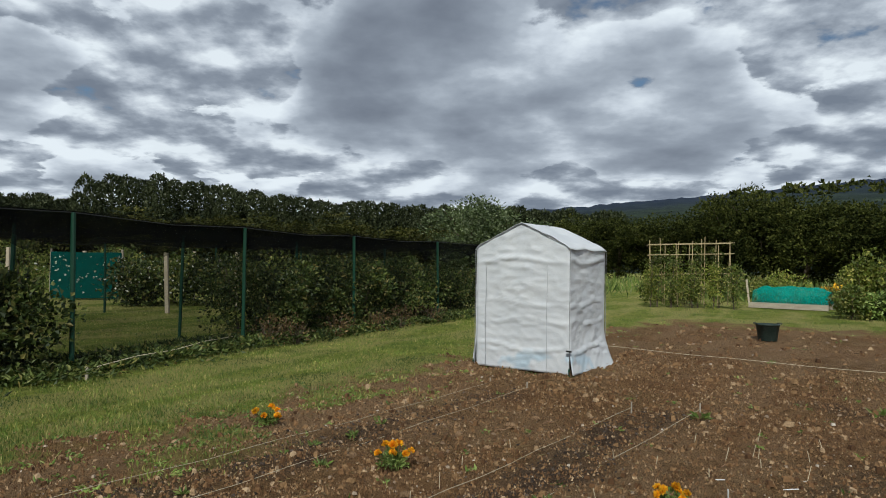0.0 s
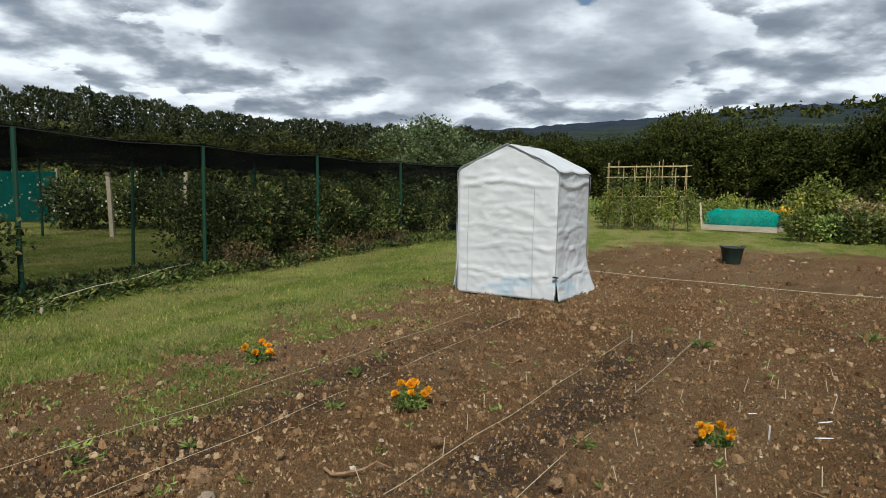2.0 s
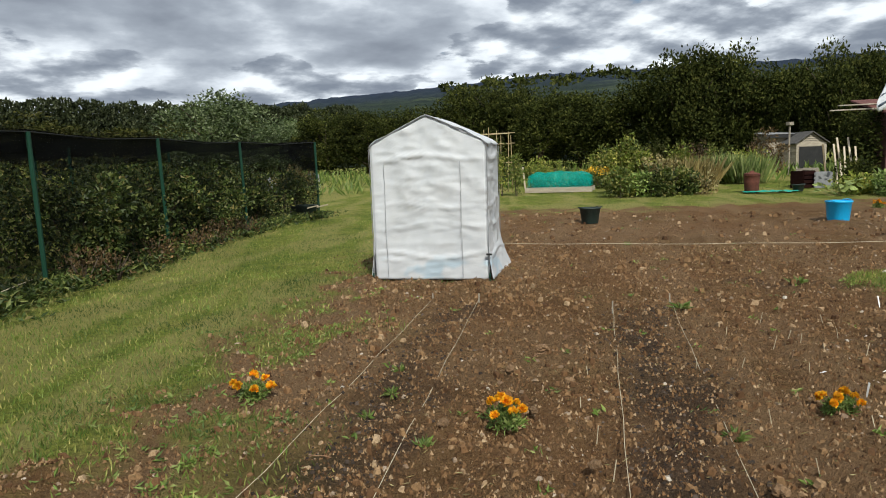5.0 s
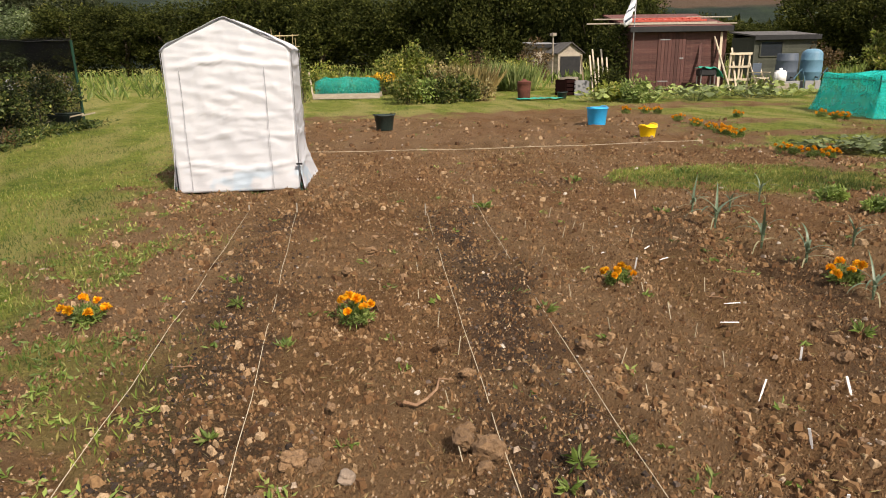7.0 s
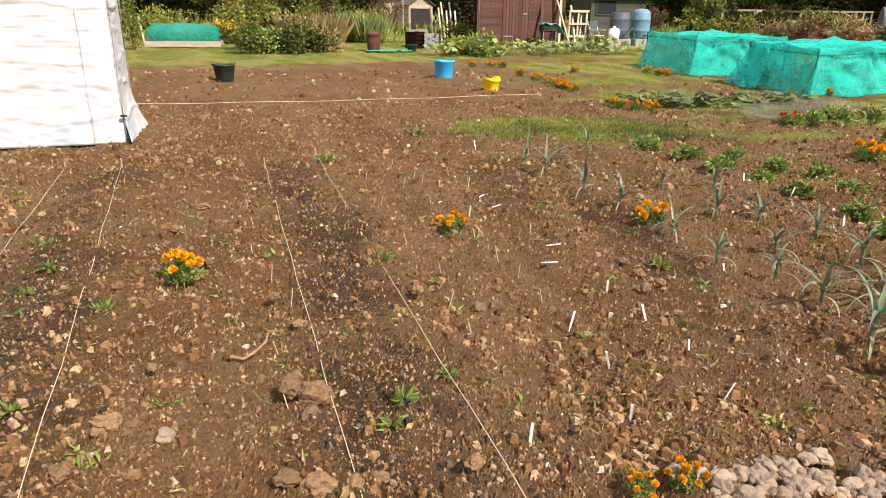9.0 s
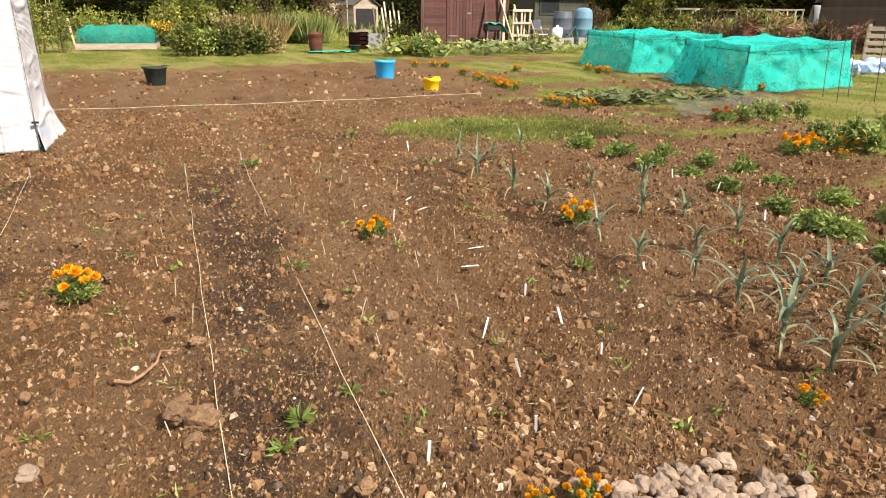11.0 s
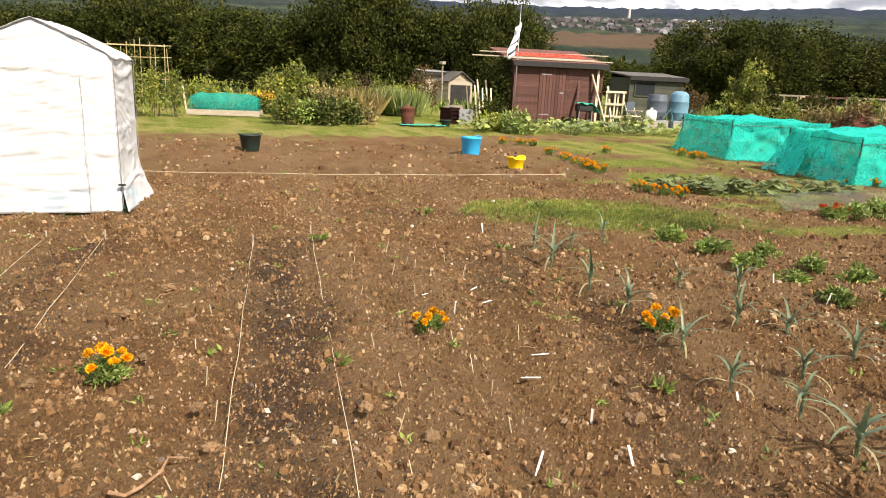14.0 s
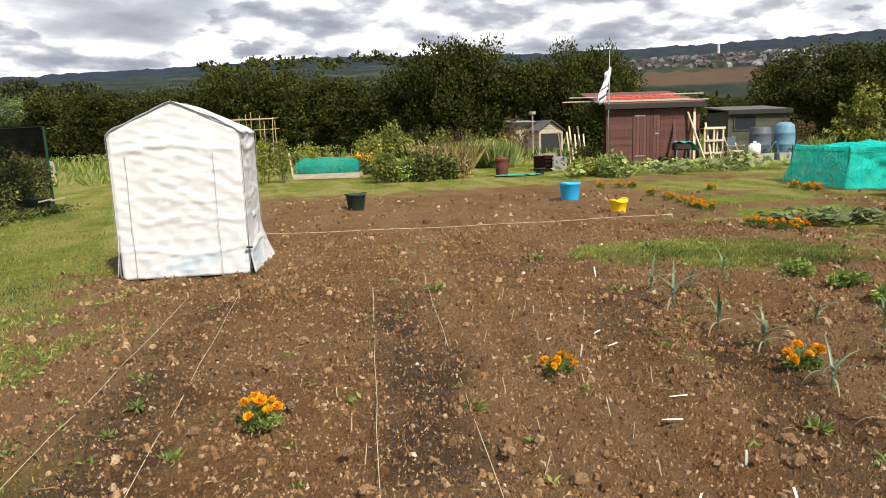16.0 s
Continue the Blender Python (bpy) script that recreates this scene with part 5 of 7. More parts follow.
t = thing("barbecue", "black metal barbecue with a green cover beside it", "barbecue", SH @ pose(2.5, -0.75, 0))
bm = boxes((-0.3, -0.2, 0.55, 0.3, 0.2, 0.8))
bmesh.ops.bevel(bm, geom=list(bm.edges), offset=0.04, segments=2, affect="EDGES")
part("body", bm, BLACK, t)
for x in (-0.25, 0.25):
    for y in (-0.16, 0.16):
        part("leg", beam(bmesh.new(), (x, y, 0), (x, y, 0.6), 0.03), METAL, t)
part("lower_shelf", boxes((-0.26, -0.17, 0.2, 0.26, 0.17, 0.23)), METAL, t)
part("cover", sheet(lambda u, v: (-0.32 + 0.85 * u, -0.24 + 0.5 * v, 0.84 + 0.08 * noise.noise(Vector((u * 4, v * 4, 0))) - 0.35 * max(0, u - 0.7) * 3), 14, 10, 0.01), TEAL_SOLID, t, "crumpled green cover")
for k, (x, y, mat, lb) in enumerate([(5.55, -0.55, BARREL_1, "dark grey-blue plastic water barrel on blocks"), (6.5, -0.5, BARREL_2, "steel-blue domed plastic water barrel on blocks")]):
    b = SH @ pose(x, y, 0)
    t = thing("water_barrel", lb, "barrel", b)
    part("stand", boxes((-0.36, -0.36, 0, 0.36, 0.36, 0.32), bevel=0.01), FELT_PALE, t, "grey block stand")
    dome = [(0.3, 1.33), (0.2, 1.4), (0.05, 1.42)] if k else [(0.33, 1.27), (0.3, 1.25), (0.05, 1.24)]
    smooth(part("barrel", lathe(bmesh.new(), [(0.31, 0.32), (0.33, 0.36), (0.36, 0.6), (0.37, 0.62), (0.36, 0.64), (0.37, 0.8), (0.36, 1.0), (0.37, 1.02), (0.36, 1.04), (0.34, 1.25)] + dome, 24), mat, t))
    part("tap", beam(bmesh.new(), (0, -0.33, 0.45), (0, -0.45, 0.44), 0.04), BLACK, t)
    part("hose", tube(bmesh.new(), [(0.1, -0.38, 0.4), (0.35, -0.42, 0.75), (0.5, -0.4, 0.35), (0.45, -0.4, 0.0)], [0.018] * 4, 6), BARREL_2, t)
t = thing("jerrycan", "white plastic water container standing before the barrels", "container", SH @ pose(5.15, -0.9, 0.25))
bm = boxes((-0.19, -0.13, 0, 0.19, 0.13, 0.45))
bmesh.ops.bevel(bm, geom=list(bm.edges), offset=0.05, segments=2, affect="EDGES")
smooth(part("body", bm, WHITE_PL, t))
smooth(part("neck", lathe(bmesh.new(), [(0.06, 0.44), (0.05, 0.52), (0.02, 0.525)], 12), WHITE_PL, t))
part("stand", boxes((-0.25, -0.2, -0.25, 0.25, 0.2, -0.005)), WOOD_GREY, t)
t = thing("garden_chair", "pale wooden folding garden chair beside the rack", "chair", SH @ pose(4.55, -0.55, 0, 0, 0, 20))
for x in (-0.22, 0.22):
    part("leg", beam(bmesh.new(), (x, -0.25, 0), (x, 0.25, 0.95), 0.04), WOOD_PALE, t)
    part("leg", beam(bmesh.new(), (x, 0.28, 0), (x, -0.25, 0.45), 0.04), WOOD_PALE, t)
    part("armrest", boxes((x - 0.03, -0.28, 0.62, x + 0.03, 0.2, 0.65)), WOOD_PALE, t)
part("seat", boxes((-0.22, -0.25, 0.42, 0.22, 0.15, 0.45)), WOOD_PALE, t)
part("backrest", boxes((-0.22, 0.1, 0.55, 0.22, 0.13, 0.95), bevel=0.01), BARREL_1, t, "grey fabric back")

# green-grey shed behind
gx, gy = 26.2, 13.6
shed("garden_shed", "weathered green-grey shed with a dark window", spot(gx, gy, -38), 2.6, 1.9, 1.85, 0.22, WOOD_GREEN, FELT, 12, None, (0.25, 1.15, 1.1, 1.65), False, 0.12)
# small pale gabled shed to the far side
px_, py_ = out(51.2, 36.0)
small = shed("garden_shed", "small weathered open-fronted shed with pale boarded gable", spot(px_, py_, -22, -0.1), 1.4, 2.2, 1.4, 0.5, WOOD_GREY, FELT, 10, None, None, True, 0.15, side_wall=WOOD_GREY)
# Black panel over the boards stands in for the shade inside the opening.
part("opening_shade", boxes((0.1, -0.055, 0.0, 1.3, -0.04, 1.22)), BLACK, small, "black panel standing for the shade inside the open front")
px2, py2 = out(49.2, 37.0)
shed("garden_shed", "low grey lean-to shed beside a gabled shed", spot(px2, py2, -30), 1.2, 1.4, 1.7, 0.15, WOOD_GREY, FELT_PALE, 10)
x, y = out(50.6, 32.0)
stake("bird_table_post", "grey post with a small box on top", x, y, 2.1, 0.05, WOOD_GREY)
x, y = out(50.6, 32.0)
z = float(lie(np.float64(x), np.float64(y)))
tagged(part("nest_box", boxes((x - 0.13, y - 0.1, z + 2.1, x + 0.13, y + 0.1, z + 2.24), bevel=0.01), WOOD_GREY), "small pale box on a grey post", "box")
# grey gabled shed with white front, and long dark shed
gsx, gsy = 29.3, 0.2
white = shed("garden_shed", "grey board shed with pale roof and white painted front", spot(gsx, gsy, -45), 3.5, 3.8, 1.7, 0.95, PAINT_WHITE, FELT_PALE, 14, (1.9, 2.9), None, "side", 0.18, side_wall=WOOD_DULL)
ob = part("roof_edge", boxes((-0.185, 0, 0, 3.685, 1.05, 0.012)), FELT, white, "dark felt strip along the eave")
ob.matrix_basis = pose(0, -0.187, 1.695, 25.9, 0, 0)
shed("garden_shed", "long dark brown timber shed with flat roof", spot(23.6, -2.35, -100), 6.0, 3.0, 2.55, 0.1, WOOD_DARK, FELT, 16, None, None, False, 0.12)
shed("garden_shed", "low black shed beside the dark brown shed", spot(26.4, -1.5, -112), 1.5, 1.6, 1.95, 0.1, BLACK, FELT, 10, None, None, False, 0.08)

# ---- netted vegetable cages ----


def net_cage(corners, h, seed, label, flap=None):
    """A net thrown over canes: peaks at the canes, sags between them, skirts spread on the ground."""
    c = [np.array((x, y, float(lie(np.float64(x), np.float64(y))))) for x, y in corners]
    t = thing("net_cage", label, "net cage", Matrix.Identity(4), "netted vegetable cages")
    mid = sum(c) / 4
    tall = [h * (1 + 0.07 * noise.noise(Vector((k * 1.7, seed, 0.3)))) for k in range(8)]

    def rim(k, u):
        """Height of the hem line along side k: high at the canes."""
        u2 = u * 2
        i = min(int(u2), 1)
        f = u2 - i
        z0, z1 = tall[(2 * k + i) % 8], tall[(2 * k + i + 1) % 8]
        return z0 * (1 - f) + z1 * f - 0.05 * (1 - (2 * f - 1) ** 2) * (1 + 0.5 * noise.noise(Vector((k, i, seed))))
    for k in range(4):
        a, b = c[k], c[(k + 1) % 4]

        def side(u, v, a=a, b=b, k=k):
            p = a * (1 - u) + b * u
            q = p + (0, 0, rim(k, u)) + (mid - p) * 0.06
            s = p * (1 - v) + q * v
            o = (p - mid) * (1, 1, 0)
            o = o / np.linalg.norm(o)
            f = (u * 2) % 1
            pull = math.sin(math.pi * f)
            skirt = (0.1 + 0.14 * noise.noise(Vector((u * 4, 0.5, seed + k)))) * (1 - v) ** 2.2
            hollow = -0.12 * math.sin(math.pi * v) ** 0.8 * pull
            fan = 0.07 * math.sin(math.atan2(1.05 - v, f + 0.12) * 13 + seed) * (1 - pull * 0.5) + 0.06 * math.sin(math.atan2(1.05 - v, 1.12 - f) * 11 + k)
            soft = 0.12 * noise.noise(Vector((u * 5, v * 3, seed + k))) + 0.05 * noise.noise(Vector((u * 14 + v * 4, v * 5, seed + k)))
            fade = min(1, 6 * u, 6 * (1 - u))
            return s + o * (skirt + (hollow + fan * v * (1 - v) * 3 + soft * (1.1 - v)) * fade) + (0, 0, 0.015 + 0.02 * (1 - v) * noise.noise(Vector((u * 9, 2, seed + k))))
        smooth(part("net_side", sheet(side, 44, 18, 0.003), TEAL, t))

    def lid(u, v):
        p = (c[0] * (1 - u) + c[1] * u) * (1 - v) + (c[3] * (1 - u) + c[2] * u) * v
        p = p + (mid - p) * 0.06
        edge = ((1 - v) * rim(0, u) + v * rim(2, 1 - u)) * 0.5 + ((1 - u) * rim(3, 1 - v) + u * rim(1, v)) * 0.5
        corner = (1 - v) * ((1 - u) * tall[0] + u * tall[2]) + v * (u * tall[4] + (1 - u) * tall[6])
        near = min(u, 1 - u, v, 1 - v)
        z = ((1 - v) * rim(0, u) + v * rim(2, 1 - u)) + ((1 - u) * rim(3, 1 - v) + u * rim(1, v)) - corner
        ridge = 0.09 * max(0, 1 - abs(v - 0.5) * 3.2) * min(1, near * 8) - 0.04 * math.sin(math.pi * ((u * 2) % 1)) * min(1, near * 6)
        p[2] += 0.3 * edge + 0.7 * z + ridge + 0.03 * noise.noise(Vector((u * 6, v * 6, seed))) * min(1, near * 8) + 0.012
        return p
    smooth(part("net_top", sheet(lid, 28, 28, 0.003), TEAL, t))
    for k in range(4):
        p = c[k] + (mid - c[k]) * 0.035
        part("corner_cane", tube(bmesh.new(), [tuple(p), tuple(p + (0, 0, tall[2 * k] * 0.98))], [0.013] * 2, 6), GREEN_POST, t)
        q = (c[k] + c[(k + 1) % 4]) / 2
        q = q + (mid - q) * 0.12
        part("side_cane", tube(bmesh.new(), [tuple(q), tuple(q + (0, 0, tall[2 * k + 1] * 0.95))], [0.009] * 2, 6), GREEN_POST, t)
        r = c[(k + 1) % 4] + (mid - c[(k + 1) % 4]) * 0.08
        part("cross_cane", tube(bmesh.new(), [tuple(p + (0, 0, tall[2 * k] * 0.86)), tuple(r + (0, 0, tall[(2 * k + 2) % 8] * 0.86))], [0.008] * 2, 6), GREEN_POST, t)
    if flap:
        f0, f1 = [np.array((x, y, float(lie(np.float64(x), np.float64(y))) + 0.02)) for x, y in flap]
        e0, e1 = c[0] + (mid - c[0]) * 0.06 + (0, 0, tall[0]), (c[0] * 0.65 + c[1] * 0.35) + (0, 0, rim(0, 0.35))

        def loose(u, v):
            p = (f0 * (1 - u) + f1 * u) * (1 - v) + (e0 * (1 - u) + e1 * u) * v
            w = 0.05 * math.sin(u * 13 + v * 2) * (1 - v) - 0.06 * math.sin(math.pi * v)
            return p + (-w, w, 0.0)
        smooth(part("net_flap", sheet(loose, 18, 14, 0.003), TEAL, t, "loose end of the net pulled out to the ground"))
    return t


net_cage([(16.0, 7.6), (14.4, 5.85), (15.9, 4.0), (17.9, 6.1)], 0.92, 3.0, "teal netting draped over a cane frame with greens inside")
net_cage([(13.5, 4.5), (11.85, 2.95), (14.15, 1.25), (16.0, 3.1)], 0.9, 8.0, "teal netting stretched over canes above vegetable bed", [(13.35, 4.85), (12.35, 4.0)])


def big_leaf_plant(name, label, category, x, y, n, spread, size, mat, seed, group="", stalk=0.35, flat=0.5):
    """A sprawling plant whose broad leaves stand on stalks, each leaf its own part."""
    rng = random.Random(seed)
    t = thing(name, label, category, spot(x, y), group)
    proto = []
    for v in range(3):
        bm = bmesh.new()
        k = 14
        ctr = bm.verts.new((0, 0.35, 0.0))
        ring = []
        for i in range(k):
            a = 2 * math.pi * i / k
            r = 0.5 * (1 + 0.14 * math.cos(5 * a + v)) * (0.75 if abs(a - 4.71) < 0.3 else 1)
            ring.append(bm.verts.new((r * math.cos(a), 0.35 + r * math.sin(a), 0.1 * math.cos(2 * a + v) - 0.07 + 0.05 * rng.random())))
        for i in range(k):
            bm.faces.new((ctr, ring[i], ring[(i + 1) % k]))
        me = bpy.data.meshes.new("leaf")
        bm.to_mesh(me)
        bm.free()
        me.materials.append(mat)
        me.shade_smooth()
        proto.append(me)
    st = bmesh.new()
    for k in range(n):
        a, r = rng.uniform(0, 6.28), spread * math.sqrt(rng.random())
        z = stalk * rng.uniform(0.5, 1.15) * (1.1 - 0.45 * r / spread)
        px, py = r * math.cos(a), r * math.sin(a)
        ob = new("leaf", proto[k % 3])
        ob.parent = t
        s = size * rng.uniform(0.7, 1.25)
        ob.matrix_basis = pose(px, py, z, rng.uniform(-35, 25) * flat, rng.uniform(-30, 30) * flat, math.degrees(a) - 90 + rng.uniform(-40, 40)) @ Matrix.Scale(s, 4)
        tube(st, [(px * 0.3, py * 0.3, 0), (px * 0.8, py * 0.8, z * 0.7), (px, py, z)], [0.008, 0.007, 0.005], 5)
    part("stalk", st, mat, t)
    return t


for k, (x, y) in enumerate([(14.3, 4.2), (13.2, 2.9), (15.0, 3.0), (16.2, 6.1), (15.9, 5.5), (16.6, 5.1)]):
    big_leaf_plant("cabbage", "dark blue-green cabbage under teal netting", "cabbage", x, y, 10, 0.35, 0.34, CURRANT, 500 + k, "cabbages", 0.4, 1.3)
for k, (x, y) in enumerate([(8.95, 4.95), (9.1, 4.35), (9.7, 4.1), (10.3, 3.6), (10.9, 3.2), (9.6, 4.6)]):
    big_leaf_plant("squash_plant", "low sprawling squash plant with broad grey-green leaves", "squash", x, y, 26, 0.52, 0.17, SQUASH, 520 + k, "squash row", 0.2, 0.7)
for k, (x, y) in enumerate([(9.95, -0.05), (9.5, -0.5), (9.1, -1.0), (10.4, -0.9), (10.5, -1.7)]):
    big_leaf_plant("courgette_plant", "courgette plant with large toothed leaves and yellow flowers", "courgette", x, y, 15, 0.48, 0.2, BRIGHT, 540 + k, "courgettes", 0.36, 1.2)
for k, (x, y) in enumerate([(16.6, 12.9), (17.5, 12.2), (18.3, 11.4), (19.0, 10.5), (19.8, 9.6), (18.9, 12.2), (19.6, 11.3), (20.4, 10.4), (16.0, 12.2), (17.0, 11.3), (15.4, 13.6)]):
    big_leaf_plant("pumpkin_plant", "spreading pumpkin plant with yellowing leaves before the shed", "pumpkin", x, y, 24, 0.7, 0.2, POTATO if k % 3 else SQUASH, 560 + k, "pumpkin bed", 0.42, 1.3)

# ---- marigolds ----


def marigold_proto(seed, mat=None):
    rng = np.random.default_rng(seed)
    t = thing("marigold", "bushy marigold with orange blooms on bare soil", "marigold", Matrix.Identity(4))
    p, o = lobes(rng, 11, 480, 0.095, 0.095, 0.05, 0.04, 0.0)
    part("foliage", leaves(p, 0.035, 0.014, rng, 0.5, o), POTATO, t)
    bloom = None
    spots_ = [(-0.09, -0.03, 0.105), (0.1, 0.02, 0.115), (0.0, -0.09, 0.085), (0.02, 0.08, 0.13), (-0.11, 0.07, 0.1), (0.12, -0.07, 0.075), (-0.02, 0.0, 0.14), (0.05, 0.11, 0.1)]
    for k, (x, y, z) in enumerate(spots_[:6 + seed % 3]):
        if bloom is None:
            n = 90
            a = rng.uniform(0, 6.28, n)
            r = 0.026 * np.sqrt(rng.random(n))
            c = np.stack([r * np.cos(a) * 0.5, r * np.sin(a) * 0.5, 0.006 + 0.016 * (1 - (r / 0.026) ** 2)], 1)
            ow = np.stack([np.cos(a) * r / 0.026, np.sin(a) * r / 0.026, np.full(n, 0.35)], 1) * 2.0
            v, e, f = leaves(c, 0.02, 0.024, rng, 0.3, ow, 0.25)
            me = bpy.data.meshes.new("bloom")
            me.from_pydata(v, e, f)
            me.materials.append(mat or ORANGE)
            bloom = me
        ob = new("bloom", bloom)
        ob.parent = t
        ob.matrix_basis = pose(x, y, z, rng.uniform(-30, 30), rng.uniform(-30, 30), rng.uniform(0, 360)) @ Matrix.Scale(float(rng.uniform(0.95, 1.3)), 4)
        part("flower_stem", tube(bmesh.new(), [(x * 0.3, y * 0.3, 0.02), (x * 0.8, y * 0.8, z * 0.6), (x, y, z + 0.005)], [0.003] * 3, 4), POTATO, t)
    return t


MARI = [(-1.49, 5.66, 0.92), (-0.31, 4.53, 0.95), (1.34, 3.81, 0.82), (2.4, 2.75, 1.0), (-0.5, 1.8, 0.4), (-0.38, 1.69, 0.5),
        (6.08, 1.62, 1.3), (6.3, 1.5, 1.2), (6.97, 0.87, 1.2), (6.75, 1.1, 1.0), (6.1, 1.15, 0.6), (9.19, -0.24, 1.1),
        (8.3, 5.25, 1.2), (8.15, 4.95, 1.2), (8.1, 4.7, 1.3), (8.45, 5.5, 1.1), (12.0, 3.0, 1.3), (12.3, 2.7, 1.2), (14.1, 6.5, 1.4), (14.3, 6.9, 1.4), (13.9, 6.3, 1.4),
        (12.9, 10.55, 1.4), (12.6, 10.9, 1.4), (13.1, 10.3, 1.3), (11.73, 9.0, 1.4), (11.0, 8.16, 1.2), (11.3, 8.4, 1.1), (13.2, 8.3, 1.4), (10.2, 7.3, 1.4), (9.9, 7.0, 1.4), (9.75, 6.75, 1.4), (10.4, 7.6, 1.3), (10.05, 7.15, 1.3),
        (0.62, 1.12, 0.45), (1.12, 0.75, 0.4)]
protos = [marigold_proto(k) for k in (21, 22, 23)]
for k, (x, y, s) in enumerate(MARI):
    s *= 0.75 if x > 8 else 1.0
    m = spot(x, y, k * 67.0, 0.0)
    if k < 3:
        protos[k].matrix_basis = m
        protos[k].scale = (s, s, s)
    else:
        copy_thing(protos[k % 3], m).scale = (s, s, s)
red = marigold_proto(30, REDFL)
tagged(red, "low plant with bright red blooms at the bed edge", "flower")
red.matrix_basis = spot(8.43, 2.63)
copy_thing(red, spot(8.25, 2.75, 80))

# ---- leeks ----


def leek_proto(seed):
    rng = np.random.default_rng(seed)
    t = thing("leek", "blue-green leek with arching strap leaves in a row", "leek", Matrix.Identity(4), "leek rows")
    part("stem", tube(bmesh.new(), [(0, 0, -0.02), (0, 0, 0.06), (0.004, 0, 0.12)], [0.013, 0.012, 0.011], 8), LEEK, t, "pale blanched stem")
    for k in range(9):
        a = k * 2.4 + rng.uniform(-0.4, 0.4)
        dry = k in (0, 1)
        L, bend, rise = rng.uniform(0.2, 0.36), rng.uniform(0.4, 2.6), rng.uniform(0.6, 1.4)
        if dry:
            bend, rise = 2.4, 0.35
        verts, faces = [], []
        x = y = 0.0
        z, ang = 0.06 + 0.012 * k, rise
        for i in range(8):
            f = i / 7
            w = 0.0135 * (1 - f) ** 0.7 * (0.7 if dry else 1) + 0.0008
            fold = 0.35 * w
            px, py = x * math.cos(a), x * math.sin(a)
            sx, sy = -math.sin(a) * w, math.cos(a) * w
            verts += [(px + sx, py + sy, max(z + fold, 0.006)), (px, py, max(z, 0.004)), (px - sx, py - sy, max(z + fold, 0.006))]
            x += L / 7 * math.cos(ang)
            z += L / 7 * math.sin(ang)
            ang -= bend / 7 * (0.5 + f)
        for i in range(7):
            b = 3 * i
            faces += [(b, b + 1, b + 4, b + 3), (b + 1, b + 2, b + 5, b + 4)]
        smooth(part("leaf", (verts, [], faces), LEEK_DRY if dry else LEEK, t, "dry straw-coloured lower leaf" if dry else ""))
    return t


LEEKS = [(3.68, 4.49), (3.97, 4.25), (4.63, 4.24), (3.27, 4.06), (2.85, 3.48), (2.62, 3.07), (3.42, 3.0), (2.17, 2.52), (1.79, 2.13), (3.64, 2.61), (2.82, 2.39), (2.9, 2.1), (1.77, 1.79), (2.19, 1.87),
         (2.72, 1.7), (1.51, 1.52), (2.31, 1.4), (1.7, 1.26), (1.1, 1.27), (2.08, 1.13), (0.94, 1.06), (1.45, 1.01), (1.69, 0.86), (1.27, 0.85), (1.35, 0.66)]
protos = [leek_proto(k) for k in (41, 42, 43, 44)]
rr = random.Random(8)
for k, (x, y) in enumerate(LEEKS):
    s = rr.uniform(0.8, 1.1) * (1.0 if k in (15, 17, 18, 19) else 0.92)
    m = spot(x, y, rr.uniform(0, 360))
    if k < 4:
        protos[k].matrix_basis = m
        protos[k].scale = (s, s, s)
    else:
        copy_thing(protos[k % 4], m).scale = (s, s, s)

# ---- potatoes and other low crops ----


def leafy_plant(name, label, category, mat, seed, r, h, n, leaf, group, width=0.62, red=0):
    rng = np.random.default_rng(seed)
    t = thing(name, label, category, Matrix.Identity(4), group)
    for k in range(4):
        a = k * 1.6 + seed
        part("stem", tube(bmesh.new(), [(0, 0, 0), (r * 0.3 * math.cos(a), r * 0.3 * math.sin(a), h * 0.5), (r * 0.6 * math.cos(a), r * 0.6 * math.sin(a), h * 0.8)], [0.006, 0.005, 0.003], 5), mat, t)
    p, o = lobes(rng, 10, n, r * 0.75, r * 0.75, h * 0.4, r * 0.34, 0.0)
    o[:, 2] *= 0.3
    part("foliage", leaves(p, leaf, leaf * width, rng, 0.12, o, 0.3), mat, t)
    return t


POTS = [(5.15, 3.71), (4.94, 3.19), (5.2, 2.76), (4.56, 2.78), (4.38, 2.37), (4.75, 1.98), (3.99, 1.99), (4.43, 1.63), (3.54, 1.52), (4.03, 1.14), (3.09, 1.12), (3.62, 0.72), (2.76, 0.75), (3.24, 0.27), (3.06, 0.01), (2.45, 0.37), (2.05, 0.08), (4.98, 2.33), (3.2, 1.25)]
protos = [leafy_plant("potato_plant", "low bushy green potato plant in brown soil", "potato plant", POTATO, 61 + k, 0.17, 0.15, 260, 0.062, "potato rows", 0.55) for k in range(3)]
for k, (x, y) in enumerate(POTS):
    s = rr.uniform(0.72, 1.08)
    m = spot(x, y, rr.uniform(0, 360))
    if k < 3:
        protos[k].matrix_basis = m
        protos[k].scale = (s, s, s)
    else:
        copy_thing(protos[k % 3], m).scale = (s, s, s)
PEPS = [(6.85, 1.08, 1.25), (7.06, 1.42, 1.0), (7.47, 0.44, 1.2), (6.56, 0.89, 1.2), (7.2, 0.75, 1.3), (6.6, 1.3, 0.9), (8.25, 2.44, 0.9), (8.6, 2.1, 1.0), (9.0, 1.8, 1.0), (8.8, 2.3, 0.9), (7.9, 2.6, 0.7), (7.5, 0.1, 0.8), (6.2, 0.1, 0.6)]
